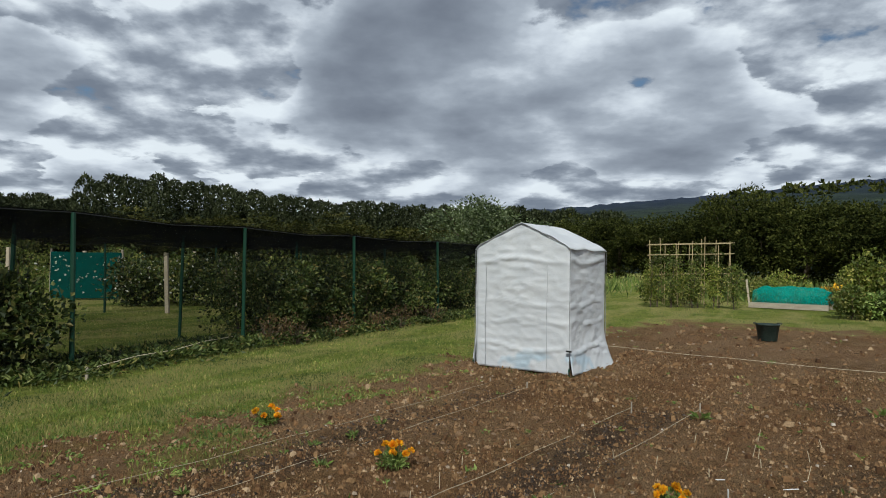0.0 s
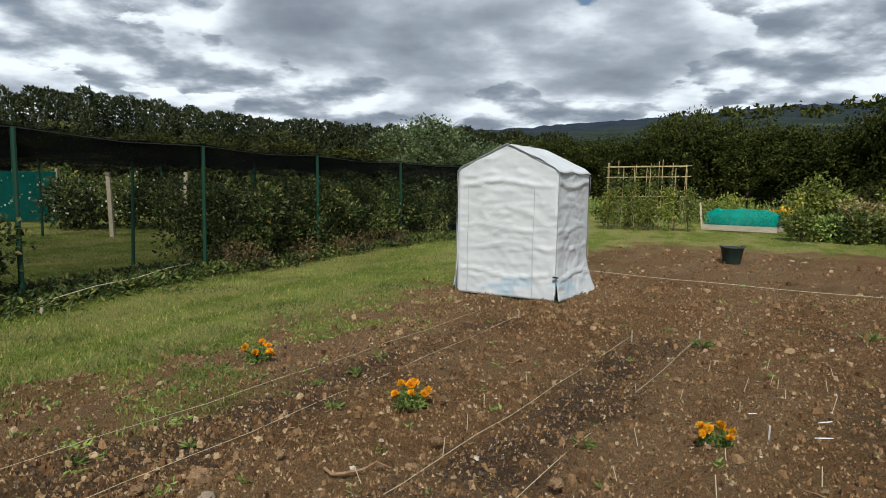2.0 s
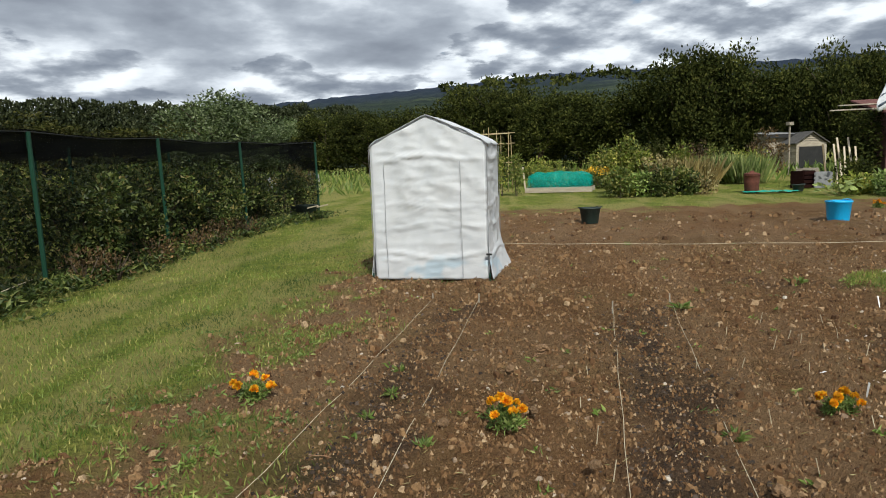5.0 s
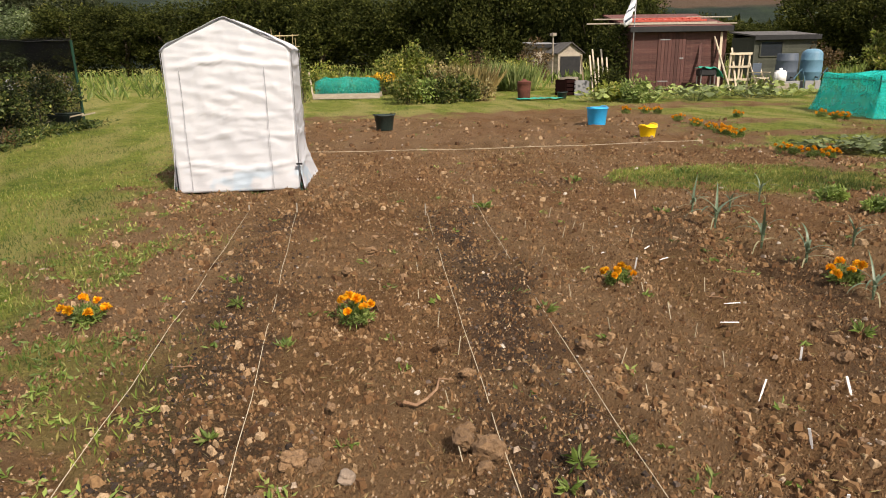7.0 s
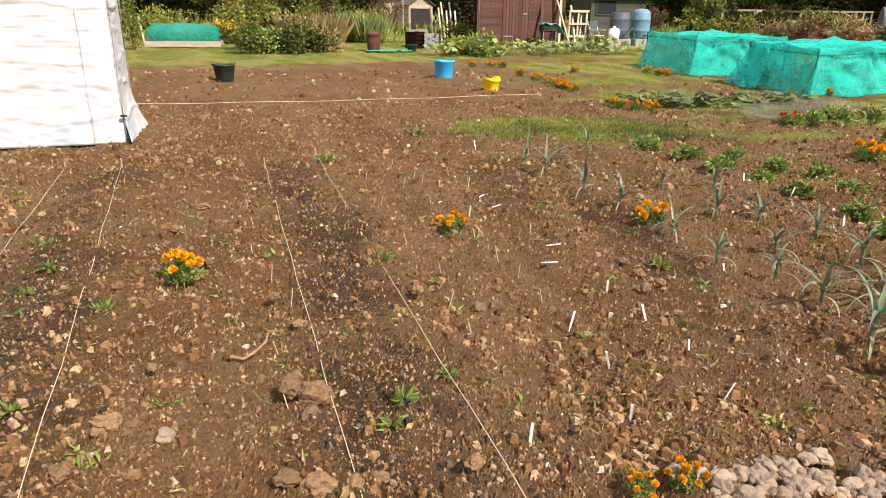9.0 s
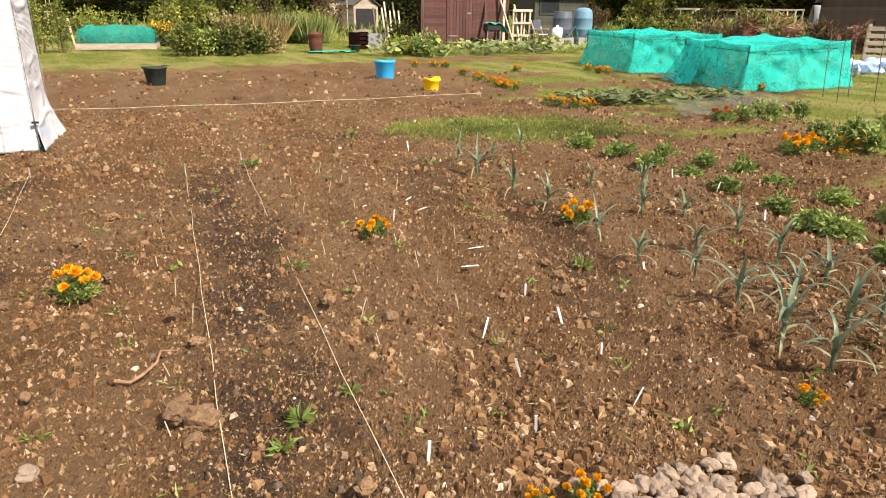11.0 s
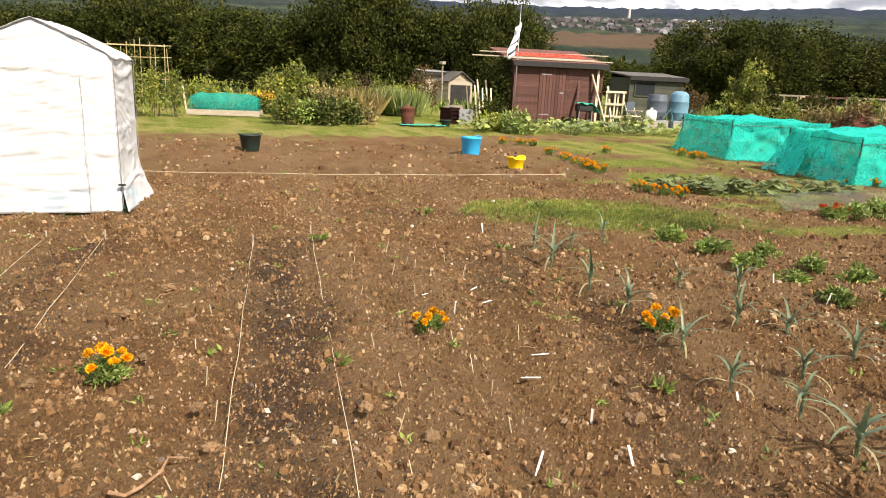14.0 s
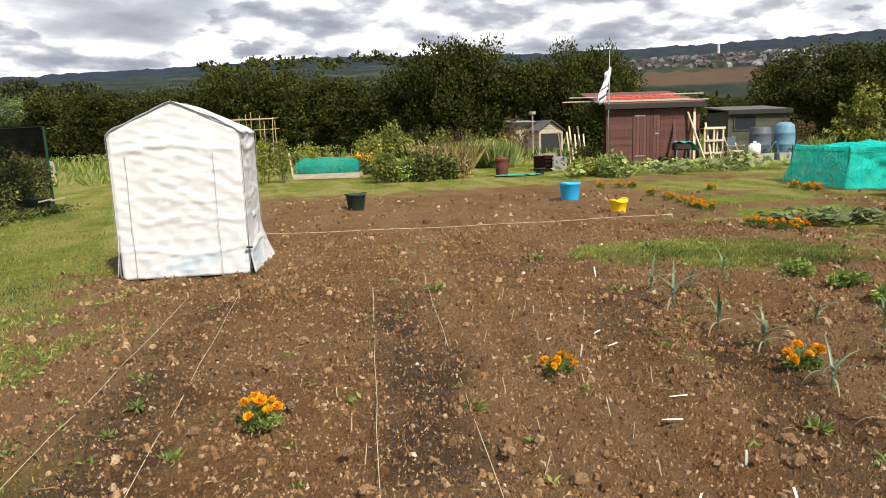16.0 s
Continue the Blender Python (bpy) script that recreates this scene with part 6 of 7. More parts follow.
protos = [leafy_plant("dahlia_plant", "dark green leafy bedding plant beside orange flowers", "bedding plant", POTATO, 71 + k, 0.2, 0.42, 150, 0.1, "bedding plants", 0.5) for k in range(2)]
for k, (x, y, s) in enumerate(PEPS):
    s *= 0.78
    m = spot(x, y, rr.uniform(0, 360))
    if k < 2:
        protos[k].matrix_basis = m
        protos[k].scale = (s, s, s)
    else:
        copy_thing(protos[k % 2], m).scale = (s, s, s)
t = thing("insect_mesh", "fine grey insect mesh lying over a bed", "mesh", Matrix.Identity(4))
smooth(part("mesh", sheet(lambda u, v: (7.9 + 2.2 * u + 0.9 * v, 3.2 - 1.25 * u + 0.7 * v, 0.05 + 0.12 * math.sin(math.pi * v) + 0.03 * noise.noise(Vector((u * 7, v * 4, 1)))), 24, 12, 0.004), GREYNET, t))

# ---- labels, sticks, strings ----
LAB = [(-0.49, 2.21), (0.45, 2.49), (0.2, 2.19), (0.49, 1.93), (0.25, 1.71), (-0.13, 1.97), (0.94, 2.5), (0.76, 2.22), (1.62, 2.04), (3.9, 2.03), (4.16, 2.47), (3.17, 1.57), (1.7, 3.9), (3.91, 5.26)]
STICK = [(-0.59, 3.43), (0.0, 4.15), (0.53, 4.95), (-0.87, 3.05), (0.65, 2.75), (0.9, 3.03), (0.07, 2.82), (1.27, 3.57), (0.63, 3.4), (0.32, 3.12), (1.06, 3.27), (1.63, 3.34), (0.92, 3.89), (2.33, 4.92), (2.31, 4.8), (2.66, 4.76), (2.94, 5.09), (-1.08, 2.76), (0.15, 4.5), (2.2, 4.53), (1.75, 4.3), (1.5, 4.6), (2.0, 5.2), (2.6, 5.4), (-0.17, 3.8), (1.25, 4.75), (2.45, 4.4), (2.1, 4.85)]
lab = thing("plant_label", "white plastic plant label stuck in the soil", "plant label", Matrix.Identity(4), "plant labels")
bm = boxes((-0.0052, -0.0012, 0.0, 0.0052, 0.0012, 0.08), (-0.003, -0.0011, -0.025, 0.003, 0.0011, -0.0002))
part("blade", bm, WHITE_PL, lab)
for k, (x, y) in enumerate(LAB):
    m = spot(x, y, -45 + rr.uniform(-35, 35), 0.012) @ pose(0, 0, 0, rr.uniform(-18, 18), rr.uniform(-20, 20), 0)
    if k:
        copy_thing(lab, m)
    else:
        lab.matrix_basis = m
for k, (x, y, a) in enumerate([(1.42, 3.09, -35), (1.12, 2.97, -45), (2.14, 4.08, 10), (1.96, 3.84, -5), (1.75, 4.25, 0)]):
    copy_thing(lab, spot(x, y, a, 0.03) @ pose(0, 0, 0, 88, 0, 0) @ pose(0, 0, 0, 0, 90, 0))["label"] = "white plastic plant label lying on the soil"
stk = thing("split_cane", "short split cane marker stuck in the soil", "cane", Matrix.Identity(4), "cane markers")
part("cane", tube(bmesh.new(), [(0, 0, -0.03), (0.002, 0, 0.075)], [0.0026, 0.0024], 5), STRING, stk)
for k, (x, y) in enumerate(STICK):
    m = spot(x, y, rr.uniform(0, 360), 0.01) @ pose(0, 0, 0, rr.uniform(-16, 16), rr.uniform(-16, 16), 0)
    if k:
        copy_thing(stk, m)
    else:
        stk.matrix_basis = m


def string_line(a, b, h=0.035, sag=0.02, far=False):
    t = thing("string_line", "taut garden string marking a bed edge", "string", Matrix.Identity(4), "string lines")
    n = 14
    pts = [(a[0] + (b[0] - a[0]) * k / n + 0.006 * math.sin(k * 2.1), a[1] + (b[1] - a[1]) * k / n, h - sag * math.sin(math.pi * k / n) + 0.006 * math.sin(k * 1.7)) for k in range(n + 1)]
    part("string", tube(bmesh.new(), pts, [0.0035 if far else 0.0018] * (n + 1), 5), STRING, t)
    for p in (a, b):
        part("peg", tube(bmesh.new(), [(p[0], p[1], -0.05), (p[0], p[1], 0.09)], [0.008, 0.007], 6), WOOD_GREY, t)


string_line((2.49, 6.34), (-0.95, 1.85))
string_line((1.84, 6.37), (-1.3, 2.2))
string_line((0.96, 7.36), (-2.1, 2.75))
string_line((0.57, 7.63), (-2.45, 3.35))
string_line((2.6, 11.1), (8.35, 6.73), 0.09, 0.03, True)

# ---- canes, netted bed and tall plants beyond the plot ----


def cane_frame():
    a, b = Vector((6.95, 21.9, 0.22)), Vector((9.35, 21.3, 0.24))
    t = thing("bean_frame", "bamboo cane frame with climbing beans", "bean frame", Matrix.Identity(4))
    rng = random.Random(3)
    side = Vector((0.15, 0.6, 0))
    for k in range(7):
        p = a.lerp(b, k / 6)
        for s in (0, 1):
            q = p + side * s
            part("cane", tube(bmesh.new(), [tuple(q), tuple(q + Vector((rng.uniform(-0.1, 0.1), 0, rng.uniform(1.95, 2.3))))], [0.014, 0.01], 6), CANE, t)
    for z in (1.0, 1.65, 2.0):
        for s in (0, 1):
            part("cross_cane", tube(bmesh.new(), [tuple(a + side * s + Vector((-0.1, -0.02, z))), tuple(b + side * s + Vector((0.1, -0.02, z + 0.05)))], [0.011] * 2, 6), CANE, t)


cane_frame()
for k in range(9):
    x, y = 6.85 + 0.31 * k, 21.75 - 0.078 * k + (0.28 if k % 2 else -0.1)
    h = (1.75, 2.05, 1.9, 2.15, 1.8, 2.1, 1.7, 2.1, 1.6)[k]
    bush("climbing_bean", "yellow-green climbing beans on bamboo canes", BEAN if k % 3 else BRIGHT, x, y, 0.2, 0.2, h, 520, 0.085, 600 + k, "beans", 3, lobe=0.2)["group"] = "climbing beans"

t = thing("netted_bed", "raised timber bed under a teal net cloche", "raised bed", Matrix.Identity(4))
c0, c1 = np.array((10.2, 21.9, 0.22)), np.array((11.95, 20.35, 0.22))
ax = (c1 - c0) / np.linalg.norm(c1 - c0)
bx2 = np.array((-ax[1], ax[0], 0)) * -1
bx2 = -bx2 if bx2[1] < 0 else bx2
LEN = float(np.linalg.norm(c1 - c0))
for s, w in ((0.0, 1), (1.1, 1)):
    p, q = c0 + bx2 * s, c1 + bx2 * s
    part("board", beam(bmesh.new(), (*p[:2], 0.27), (*q[:2], 0.27), 0.05, 0.18), WOOD_GREY, t)


def cloche(u, v):
    a = math.pi * v
    w = 0.52 * (1 - 0.35 * abs(2 * u - 1) ** 4)
    o = 0.55 - w * math.cos(a) * (1.0 if 0.02 < v < 0.98 else 1.05)
    z = 0.34 + 0.54 * math.sin(a) ** 0.65 * (1 - 0.25 * abs(2 * u - 1) ** 6) + 0.11 * noise.noise(Vector((u * 7, v * 5, 2))) * math.sin(a)
    return c0 * (1 - u) + c1 * u + ax * (0.08 * (0.5 - u)) + bx2 * o + (0, 0, z - 0.22)


smooth(part("net", sheet(cloche, 30, 20, 0.005), TEAL_MID, t))
part("stake", beam(bmesh.new(), (*(c0 + bx2 * 0.1)[:2], 0.2), (*(c0 + bx2 * 0.1 - ax * 0.1)[:2], 1.1), 0.05), WOOD_PALE, t)
rng = np.random.default_rng(12)
pp = np.array([c0 + ax * rng.uniform(0.15, LEN - 0.15) + bx2 * rng.uniform(0.15, 0.95) + (0, 0, rng.uniform(0.05, 0.3)) for _ in range(300)])
tagged(part("salad_plants", leaves(pp, 0.17, 0.12, rng, 0.5), RUST), "reddish lettuces under the teal cloche", "lettuce", kind="stuff")

for k, (az, d, rx, h, n, mat, nm, lb) in enumerate([
        (37.9, 22.0, 0.36, 1.95, 900, BRIGHT, "artichoke_plant", "tall bright green leafy plant beyond the grass path"),
        (38.7, 22.3, 0.32, 1.7, 800, BEAN, "artichoke_plant", "tall bright green leafy plant beyond the grass path"),
        (39.3, 22.8, 0.3, 1.45, 600, BRIGHT, "artichoke_plant", "tall bright green leafy plant beyond the grass path"),
        (37.6, 20.9, 0.4, 0.8, 700, BEAN, "bushy_crop", "bushy green crop at the grass edge"),
        (39.0, 21.0, 0.42, 0.75, 700, POTATO, "bushy_crop", "bushy green crop at the grass edge"),
        (40.3, 22.4, 0.5, 1.05, 700, STRAWLEAF, "dry_crop", "straw-coloured seeding crop behind green bushes"),
        (41.6, 22.6, 0.5, 1.0, 700, STRAWLEAF, "dry_crop", "straw-coloured seeding crop behind green bushes"),
        (40.4, 21.0, 0.45, 0.72, 700, CURRANT, "bushy_crop", "bushy dark green crop at the grass edge"),
        (41.6, 21.1, 0.48, 0.8, 800, BEAN, "bushy_crop", "bushy green crop at the grass edge"),
        (42.9, 21.4, 0.42, 0.7, 700, CURRANT, "bushy_crop", "bushy dark green crop at the grass edge"),
        (44.2, 21.6, 0.25, 0.5, 300, STRAWLEAF, "dry_plant", "withered brown plant at the grass edge"),
        (38.6, 25.5, 0.7, 1.75, 1000, BRIGHT, "leafy_shrub", "yellow-green shrub in the far plots"),
        (42.3, 26.2, 0.6, 1.65, 900, BRIGHT, "leafy_shrub", "yellow-green shrub in the far plots"),
        (36.6, 27.5, 0.8, 1.6, 1200, BRIGHT, "leafy_shrub", "light green shrub in the far plots"),
        (40.9, 27.0, 0.8, 1.7, 1200, HEDGE_OLIVE, "leafy_shrub", "olive green shrub in the far plots"),
        (43.6, 28.0, 0.8, 1.5, 1000, RUST, "leafy_shrub", "brownish seeded shrub in the far plots"),
        (31.2, 29.0, 0.9, 1.0, 1000, BRIGHT, "leafy_shrub", "light green shrub in the far plots"),
        (28.0, 30.0, 1.0, 1.1, 900, BEAN, "leafy_shrub", "mid green shrub in the far plots"),
        (47.6, 29.0, 0.7, 1.4, 900, BRIGHT, "leafy_shrub", "light green shrub in the far plots"),
        (49.0, 30.5, 0.8, 1.9, 900, RUST, "leafy_shrub", "reddish brown shrub near the small shed"),
        (46.0, 31.5, 0.9, 1.5, 900, BEAN, "leafy_shrub", "mid green shrub in the far plots"),
        (54.8, 23.2, 0.45, 0.9, 900, HEDGE, "nettle_clump", "dark green nettles beside the shed"),
        (54.6, 21.2, 0.4, 0.45, 600, BRIGHT, "nettle_clump", "bright green weeds beside the shed"),
        (57.0, 20.8, 0.55, 0.5, 800, POTATO, "nettle_clump", "bright green weeds beside the shed"),
        (74.9, 24.0, 0.7, 2.5, 1500, BRIGHT, "tall_shrub", "tall open light green shrub behind the cages"),
        (75.6, 24.5, 0.9, 1.6, 1200, HEDGE_OLIVE, "tall_shrub", "olive shrub behind the cages"),
        (76.8, 25.0, 0.9, 1.3, 1000, BRIGHT, "tall_shrub", "light green shrub behind the cages"),
        (70.5, 32.0, 0.9, 1.5, 900, RUST, "tall_shrub", "brown seeded weeds behind the barrels"),
        (79.5, 30.0, 1.1, 1.5, 900, HEDGE_OLIVE, "tall_shrub", "olive shrub behind the cages"),
        (83.0, 33.0, 1.2, 1.5, 900, BEAN, "tall_shrub", "mid green shrub among the far plots"),
        (6.0, 25.0, 0.9, 1.0, 900, BEAN, "leafy_shrub", "mid green shrub in the far plots"),
        (10.5, 27.0, 0.9, 1.2, 900, STRAWLEAF, "leafy_shrub", "dry straw-coloured seeded plants"),
        (22.5, 26.0, 0.8, 0.9, 900, BEAN, "leafy_shrub", "mid green shrub in the far plots"),
        (25.0, 24.5, 0.8, 1.0, 900, BEAN, "leafy_shrub", "mid green shrub in the far plots"),
        (99.5, 10.8, 0.5, 0.35, 500, BRIGHT, "leafy_shrub", "low bright green plant on the grass")]):
    x, y = out(az, d)
    bush(nm, lb, mat, x, y, rx, rx, h, n, 0.12, 640 + k, "shrub", 4, lobe=0.26)


def sword_clump(name, label, x, y, r, n, h, mat, seed):
    rng = np.random.default_rng(seed)
    t = thing(name, label, "clump", spot(x, y))
    a, rad = rng.uniform(0, 6.28, n), r * np.sqrt(rng.random(n))
    c = np.stack([rad * np.cos(a), rad * np.sin(a), np.zeros(n)], 1)
    ow = np.stack([np.cos(a), np.sin(a), np.full(n, 2.4)], 1) * 1.6
    part("leaves", leaves(c, h, 0.06, rng, 1.2, ow, 0.12), mat, t)


for k, (az, d) in enumerate([(45.2, 27.5), (46.4, 27.0), (47.6, 26.6), (46.8, 29.0), (42.2, 24.5), (43.6, 25.0)]):
    sword_clump("iris_clump", "pale green sword-leaved iris clump in the far plots", *out(az, d), 0.75, 260, 0.95, IRIS if k < 4 else STRAWLEAF, 700 + k)
for k, (az, d) in enumerate([(36.2, 25.5), (37.0, 26.0), (35.3, 26.0), (37.6, 25.0)]):
    x, y = out(az, d)
    t = bush("coneflower_clump", "clump of yellow-orange flowers beyond the netted bed", BEAN, x, y, 0.5, 0.5, 0.6, 400, 0.1, 720 + k, "flowers", 3)
    rng = np.random.default_rng(730 + k)
    p, o = lobes(rng, 10, 90, 0.5, 0.5, 0.15, 0.12, 0.45)
    tagged(part("blooms", leaves(p, 0.09, 0.09, rng, 0.8), YELFL, t), "many small yellow-orange blooms", kind="stuff")

# dustbin, sheet and clutter before the small shed
t = thing("incinerator_bin", "rusty brown metal bin standing on grass", "bin", spot(14.66, 16.08, 0.0, 0.0, 0.86))
smooth(part("bin", lathe(bmesh.new(), [(0.22, 0), (0.23, 0.02), (0.25, 0.35), (0.255, 0.37), (0.25, 0.39), (0.27, 0.6), (0.29, 0.62), (0.27, 0.63), (0.25, 0.6)], 24), TERRA, t))
smooth(part("lid", lathe(bmesh.new(), [(0.27, 0.635), (0.24, 0.68), (0.08, 0.72), (0.06, 0.77), (0.02, 0.775)], 24), TERRA, t))
t = thing("ground_sheet", "crumpled green plastic sheet lying on grass", "sheet", spot(14.75, 15.75, -40))
smooth(part("sheet", sheet(lambda u, v: (-0.55 + 1.5 * u, -0.2 + 0.4 * v, 0.05 + 0.05 * noise.noise(Vector((u * 8, v * 5, 1)))), 20, 8, 0.006), TEAL_SOLID, t))
tub("plant_pot", 15.75, 15.35, 0.13, 0.17, 0.2, BLACK_PL, "black plastic plant pot on grass")
for k, (x, y, h, w, m) in enumerate([(16.9, 16.1, 0.55, 0.5, WOOD_DARK), (17.5, 16.4, 0.6, 0.6, WOOD_GREY), (17.3, 15.7, 0.5, 0.4, FELT_PALE)]):
    t = thing("crate", "stacked old crate among plot clutter", "crate", spot(x, y, 20 * k))
    for i in range(4):
        z = h * i / 4
        part("slat", boxes((-w / 2, -0.25, z + 0.02, w / 2, -0.22, z + h / 4 - 0.02)), m, t)
        part("slat", boxes((-w / 2, 0.22, z + 0.02, w / 2, 0.25, z + h / 4 - 0.02)), m, t)
    for sx in (-w / 2, w / 2):
        part("end", boxes((sx - 0.015, -0.22, 0, sx + 0.015, 0.22, h)), m, t)
for k, (x0, y0, x1, y1, h) in enumerate([(17.9, 16.0, 18.3, 16.5, 1.5), (18.1, 15.6, 18.7, 16.3, 1.7), (17.7, 15.2, 18.5, 15.9, 1.4)]):
    t = thing("old_ladder", "old pale timber frame leaning against ivy", "timber frame", Matrix.Identity(4))
    part("pole", beam(bmesh.new(), (x0, y0, 0.15), (x1, y1, h), 0.05), WOOD_PALE if k else RUST, t)
    part("pole", beam(bmesh.new(), (x0 + 0.25, y0 - 0.2, 0.15), (x1 + 0.25, y1 - 0.2, h), 0.05), WOOD_PALE, t)

# ---- right-hand side clutter ----
for k, (x, y) in enumerate([(16.9, 1.35), (17.6, 0.9), (18.4, 0.5)]):
    t = thing("plastic_bag", "full blue and white plastic sack on grass", "sack", spot(x, y, k * 50), "plastic sacks")
    bm = bmesh.new()
    bmesh.ops.create_icosphere(bm, subdivisions=3, radius=0.3)
    for v in bm.verts:
        n = noise.noise(v.co * 4 + Vector((k, 0, 0))) + 0.5 * noise.noise(v.co * 9)
        v.co = Vector((v.co.x * 1.35, v.co.y * 1.0, max(v.co.z, -0.15) * 0.75 + 0.12)) * (1 + 0.4 * n)
        v.co.z = max(v.co.z, 0.0)
    part("sack", bm, BAG, t)
PL = spot(21.6, 1.05, -75)
t = thing("pallet", "weathered grey timber pallet standing on edge", "pallet", PL)
for k in range(5):
    part("slat", boxes((0, -0.02, 0.06 + k * 0.2, 1.3, 0.0, 0.18 + k * 0.2)), WOOD_GREY, t)
for x in (0.0, 0.6, 1.2):
    part("bearer", boxes((x, 0.0, 0, x + 0.09, 0.1, 1.05)), WOOD_GREY, t)
rng = np.random.default_rng(77)
for k, (az, d, rx, h) in enumerate([(82.6, 27.0, 1.2, 1.0), (85.4, 26.0, 1.1, 1.1), (88.0, 25.5, 1.0, 0.9), (80.6, 28.0, 1.0, 0.9), (90.0, 27, 0.8, 1.0)]):
    x, y = out(az, d)
    t = thing("compost_heap", "brown heap of dead stalks and straw", "compost heap", spot(x, y))
    p, o = lobes(rng, 12, 1100, rx, rx * 0.7, h * 0.42, 0.35, 0.0)
    part("stalk", leaves(p, 0.35, 0.035, rng, 0.2), STRAWLEAF if k % 2 else RUST, t)
    bm = bmesh.new()
    bmesh.ops.create_icosphere(bm, subdivisions=3, radius=1.0)
    for v in bm.verts:
        v.co = Vector((v.co.x * rx * 0.95, v.co.y * rx * 0.7, max(v.co.z, -0.05) * h * 0.85)) * (1 + 0.2 * noise.noise(v.co * 3))
    part("core", bm, TERRA, t)
for k, (x, y, h, lean, m) in enumerate([(21.2, -1.05, 1.45, (-0.1, 0.2), WOOD_GREY), (19.9, -2.45, 1.15, (0.1, -0.1), WOOD_GREY), (18.6, -3.6, 1.2, (0, 0), WOOD_GREY)]):
    stake("fence_post", "leaning weathered grey fence post in grass", x, y, h, 0.08, m, lean)
for k, (x, y) in enumerate([(11.37, 1.35), (11.79, 0.79), (12.3, 1.2), (12.7, 0.55), (12.1, 1.6)]):
    t = thing("bamboo_cane", "bare leaning bamboo cane stuck in the grass", "cane", spot(x, y), "bare canes")
    part("cane", tube(bmesh.new(), [(0, 0, -0.05), (0.09 * (k % 3), 0.05, 0.7), (0.2 * (k % 3), 0.08, 1.25)], [0.008, 0.008, 0.006], 6), BARK, t)
for k, (az, d, w) in enumerate([(79.0, 34, 2.4), (82.0, 35, 2.6), (76.6, 36, 2.4)]):
    x, y = out(az, d)
    t = thing("timber_cage", "pale timber frame of a fruit cage", "timber frame", spot(x, y, -az + 8))
    for i in range(5):
        part("upright", boxes((w * i / 4, 0, 0, w * i / 4 + 0.06, 0.06, 1.3)), WOOD_GREY if k else WOOD_RED, t)
    for z in (0.6, 1.25):
        part("rail", boxes((0, -0.03, z, w + 0.06, 0, z + 0.07)), WOOD_GREY if k else WOOD_RED, t)
    part("rear_rail", boxes((0, 1.5, 1.25, w + 0.06, 1.56, 1.32)), WOOD_PALE, t)
    for i in (0, 1):
        part("rear_upright", boxes((w * i, 1.5, 0, w * i + 0.06, 1.56, 1.3)), WOOD_PALE, t)
x, y = out(87.0, 36)
t = thing("polytunnel", "pale plastic polytunnel in the far plots", "polytunnel", spot(x, y, -80))
smooth(part("skin", sheet(lambda u, v: (3.2 * u, 1.1 - 1.1 * math.cos(math.pi * v), 1.5 * math.sin(math.pi * v) ** 0.8), 12, 16, 0.01), FELT_PALE, t))

# ---- the far town ----
rng = np.random.default_rng(5)
V, F_ = [], []
for k in range(200):
    az = rng.uniform(57, 73)
    d = rng.uniform(600, 980)
    x, y = out(az, d)
    z = float(far_land(np.float64(x), np.float64(y))[0])
    w, l, h = rng.uniform(1.6, 2.8), rng.uniform(2, 4.5), rng.uniform(1.5, 3.2)
    a = rng.uniform(0, 3.14)
    b = len(V)
    for px, py, pz in ((-l, -w, -4), (l, -w, -4), (l, w, -4), (-l, w, -4), (-l, -w, h), (l, -w, h), (l, w, h), (-l, w, h), (-l, 0, h + 2), (l, 0, h + 2)):
        V.append((x + px * math.cos(a) - py * math.sin(a), y + px * math.sin(a) + py * math.cos(a), z + pz))
    F_ += [tuple(b + i for i in q) for q in ((0, 1, 5, 4), (1, 2, 6, 5), (2, 3, 7, 6), (3, 0, 4, 7), (4, 5, 9, 8), (6, 7, 8, 9), (5, 6, 9), (7, 4, 8))]
m, nt, b_ = nodes("far_house_walls")
geo = nt.nodes.new("ShaderNodeNewGeometry")
nt.links.new(ramp_of(nt, geo.outputs["Random Per Island"], [(0.0, (0.025, 0.022, 0.022)), (0.5, (0.055, 0.044, 0.042)), (0.8, (0.09, 0.08, 0.08)), (0.93, (0.16, 0.16, 0.165)), (1.0, (0.5, 0.5, 0.52))]), b_.inputs["Base Color"])
tagged(part("town", (V, [], F_), m), "distant town of small pale and brick houses", "town", kind="stuff")
x, y = out(65.6, 950)
z = float(far_land(np.float64(x), np.float64(y))[0])
t = thing("tower", "slim pale tower standing in the far town", "tower", pose(x, y, z - 3))
part("shaft", lathe(bmesh.new(), [(1.9, 0), (1.9, 1), (1.6, 19), (1.7, 20), (0.5, 21)], 12), PAINT_WHITE, t)

# ---- loose ground cover ----


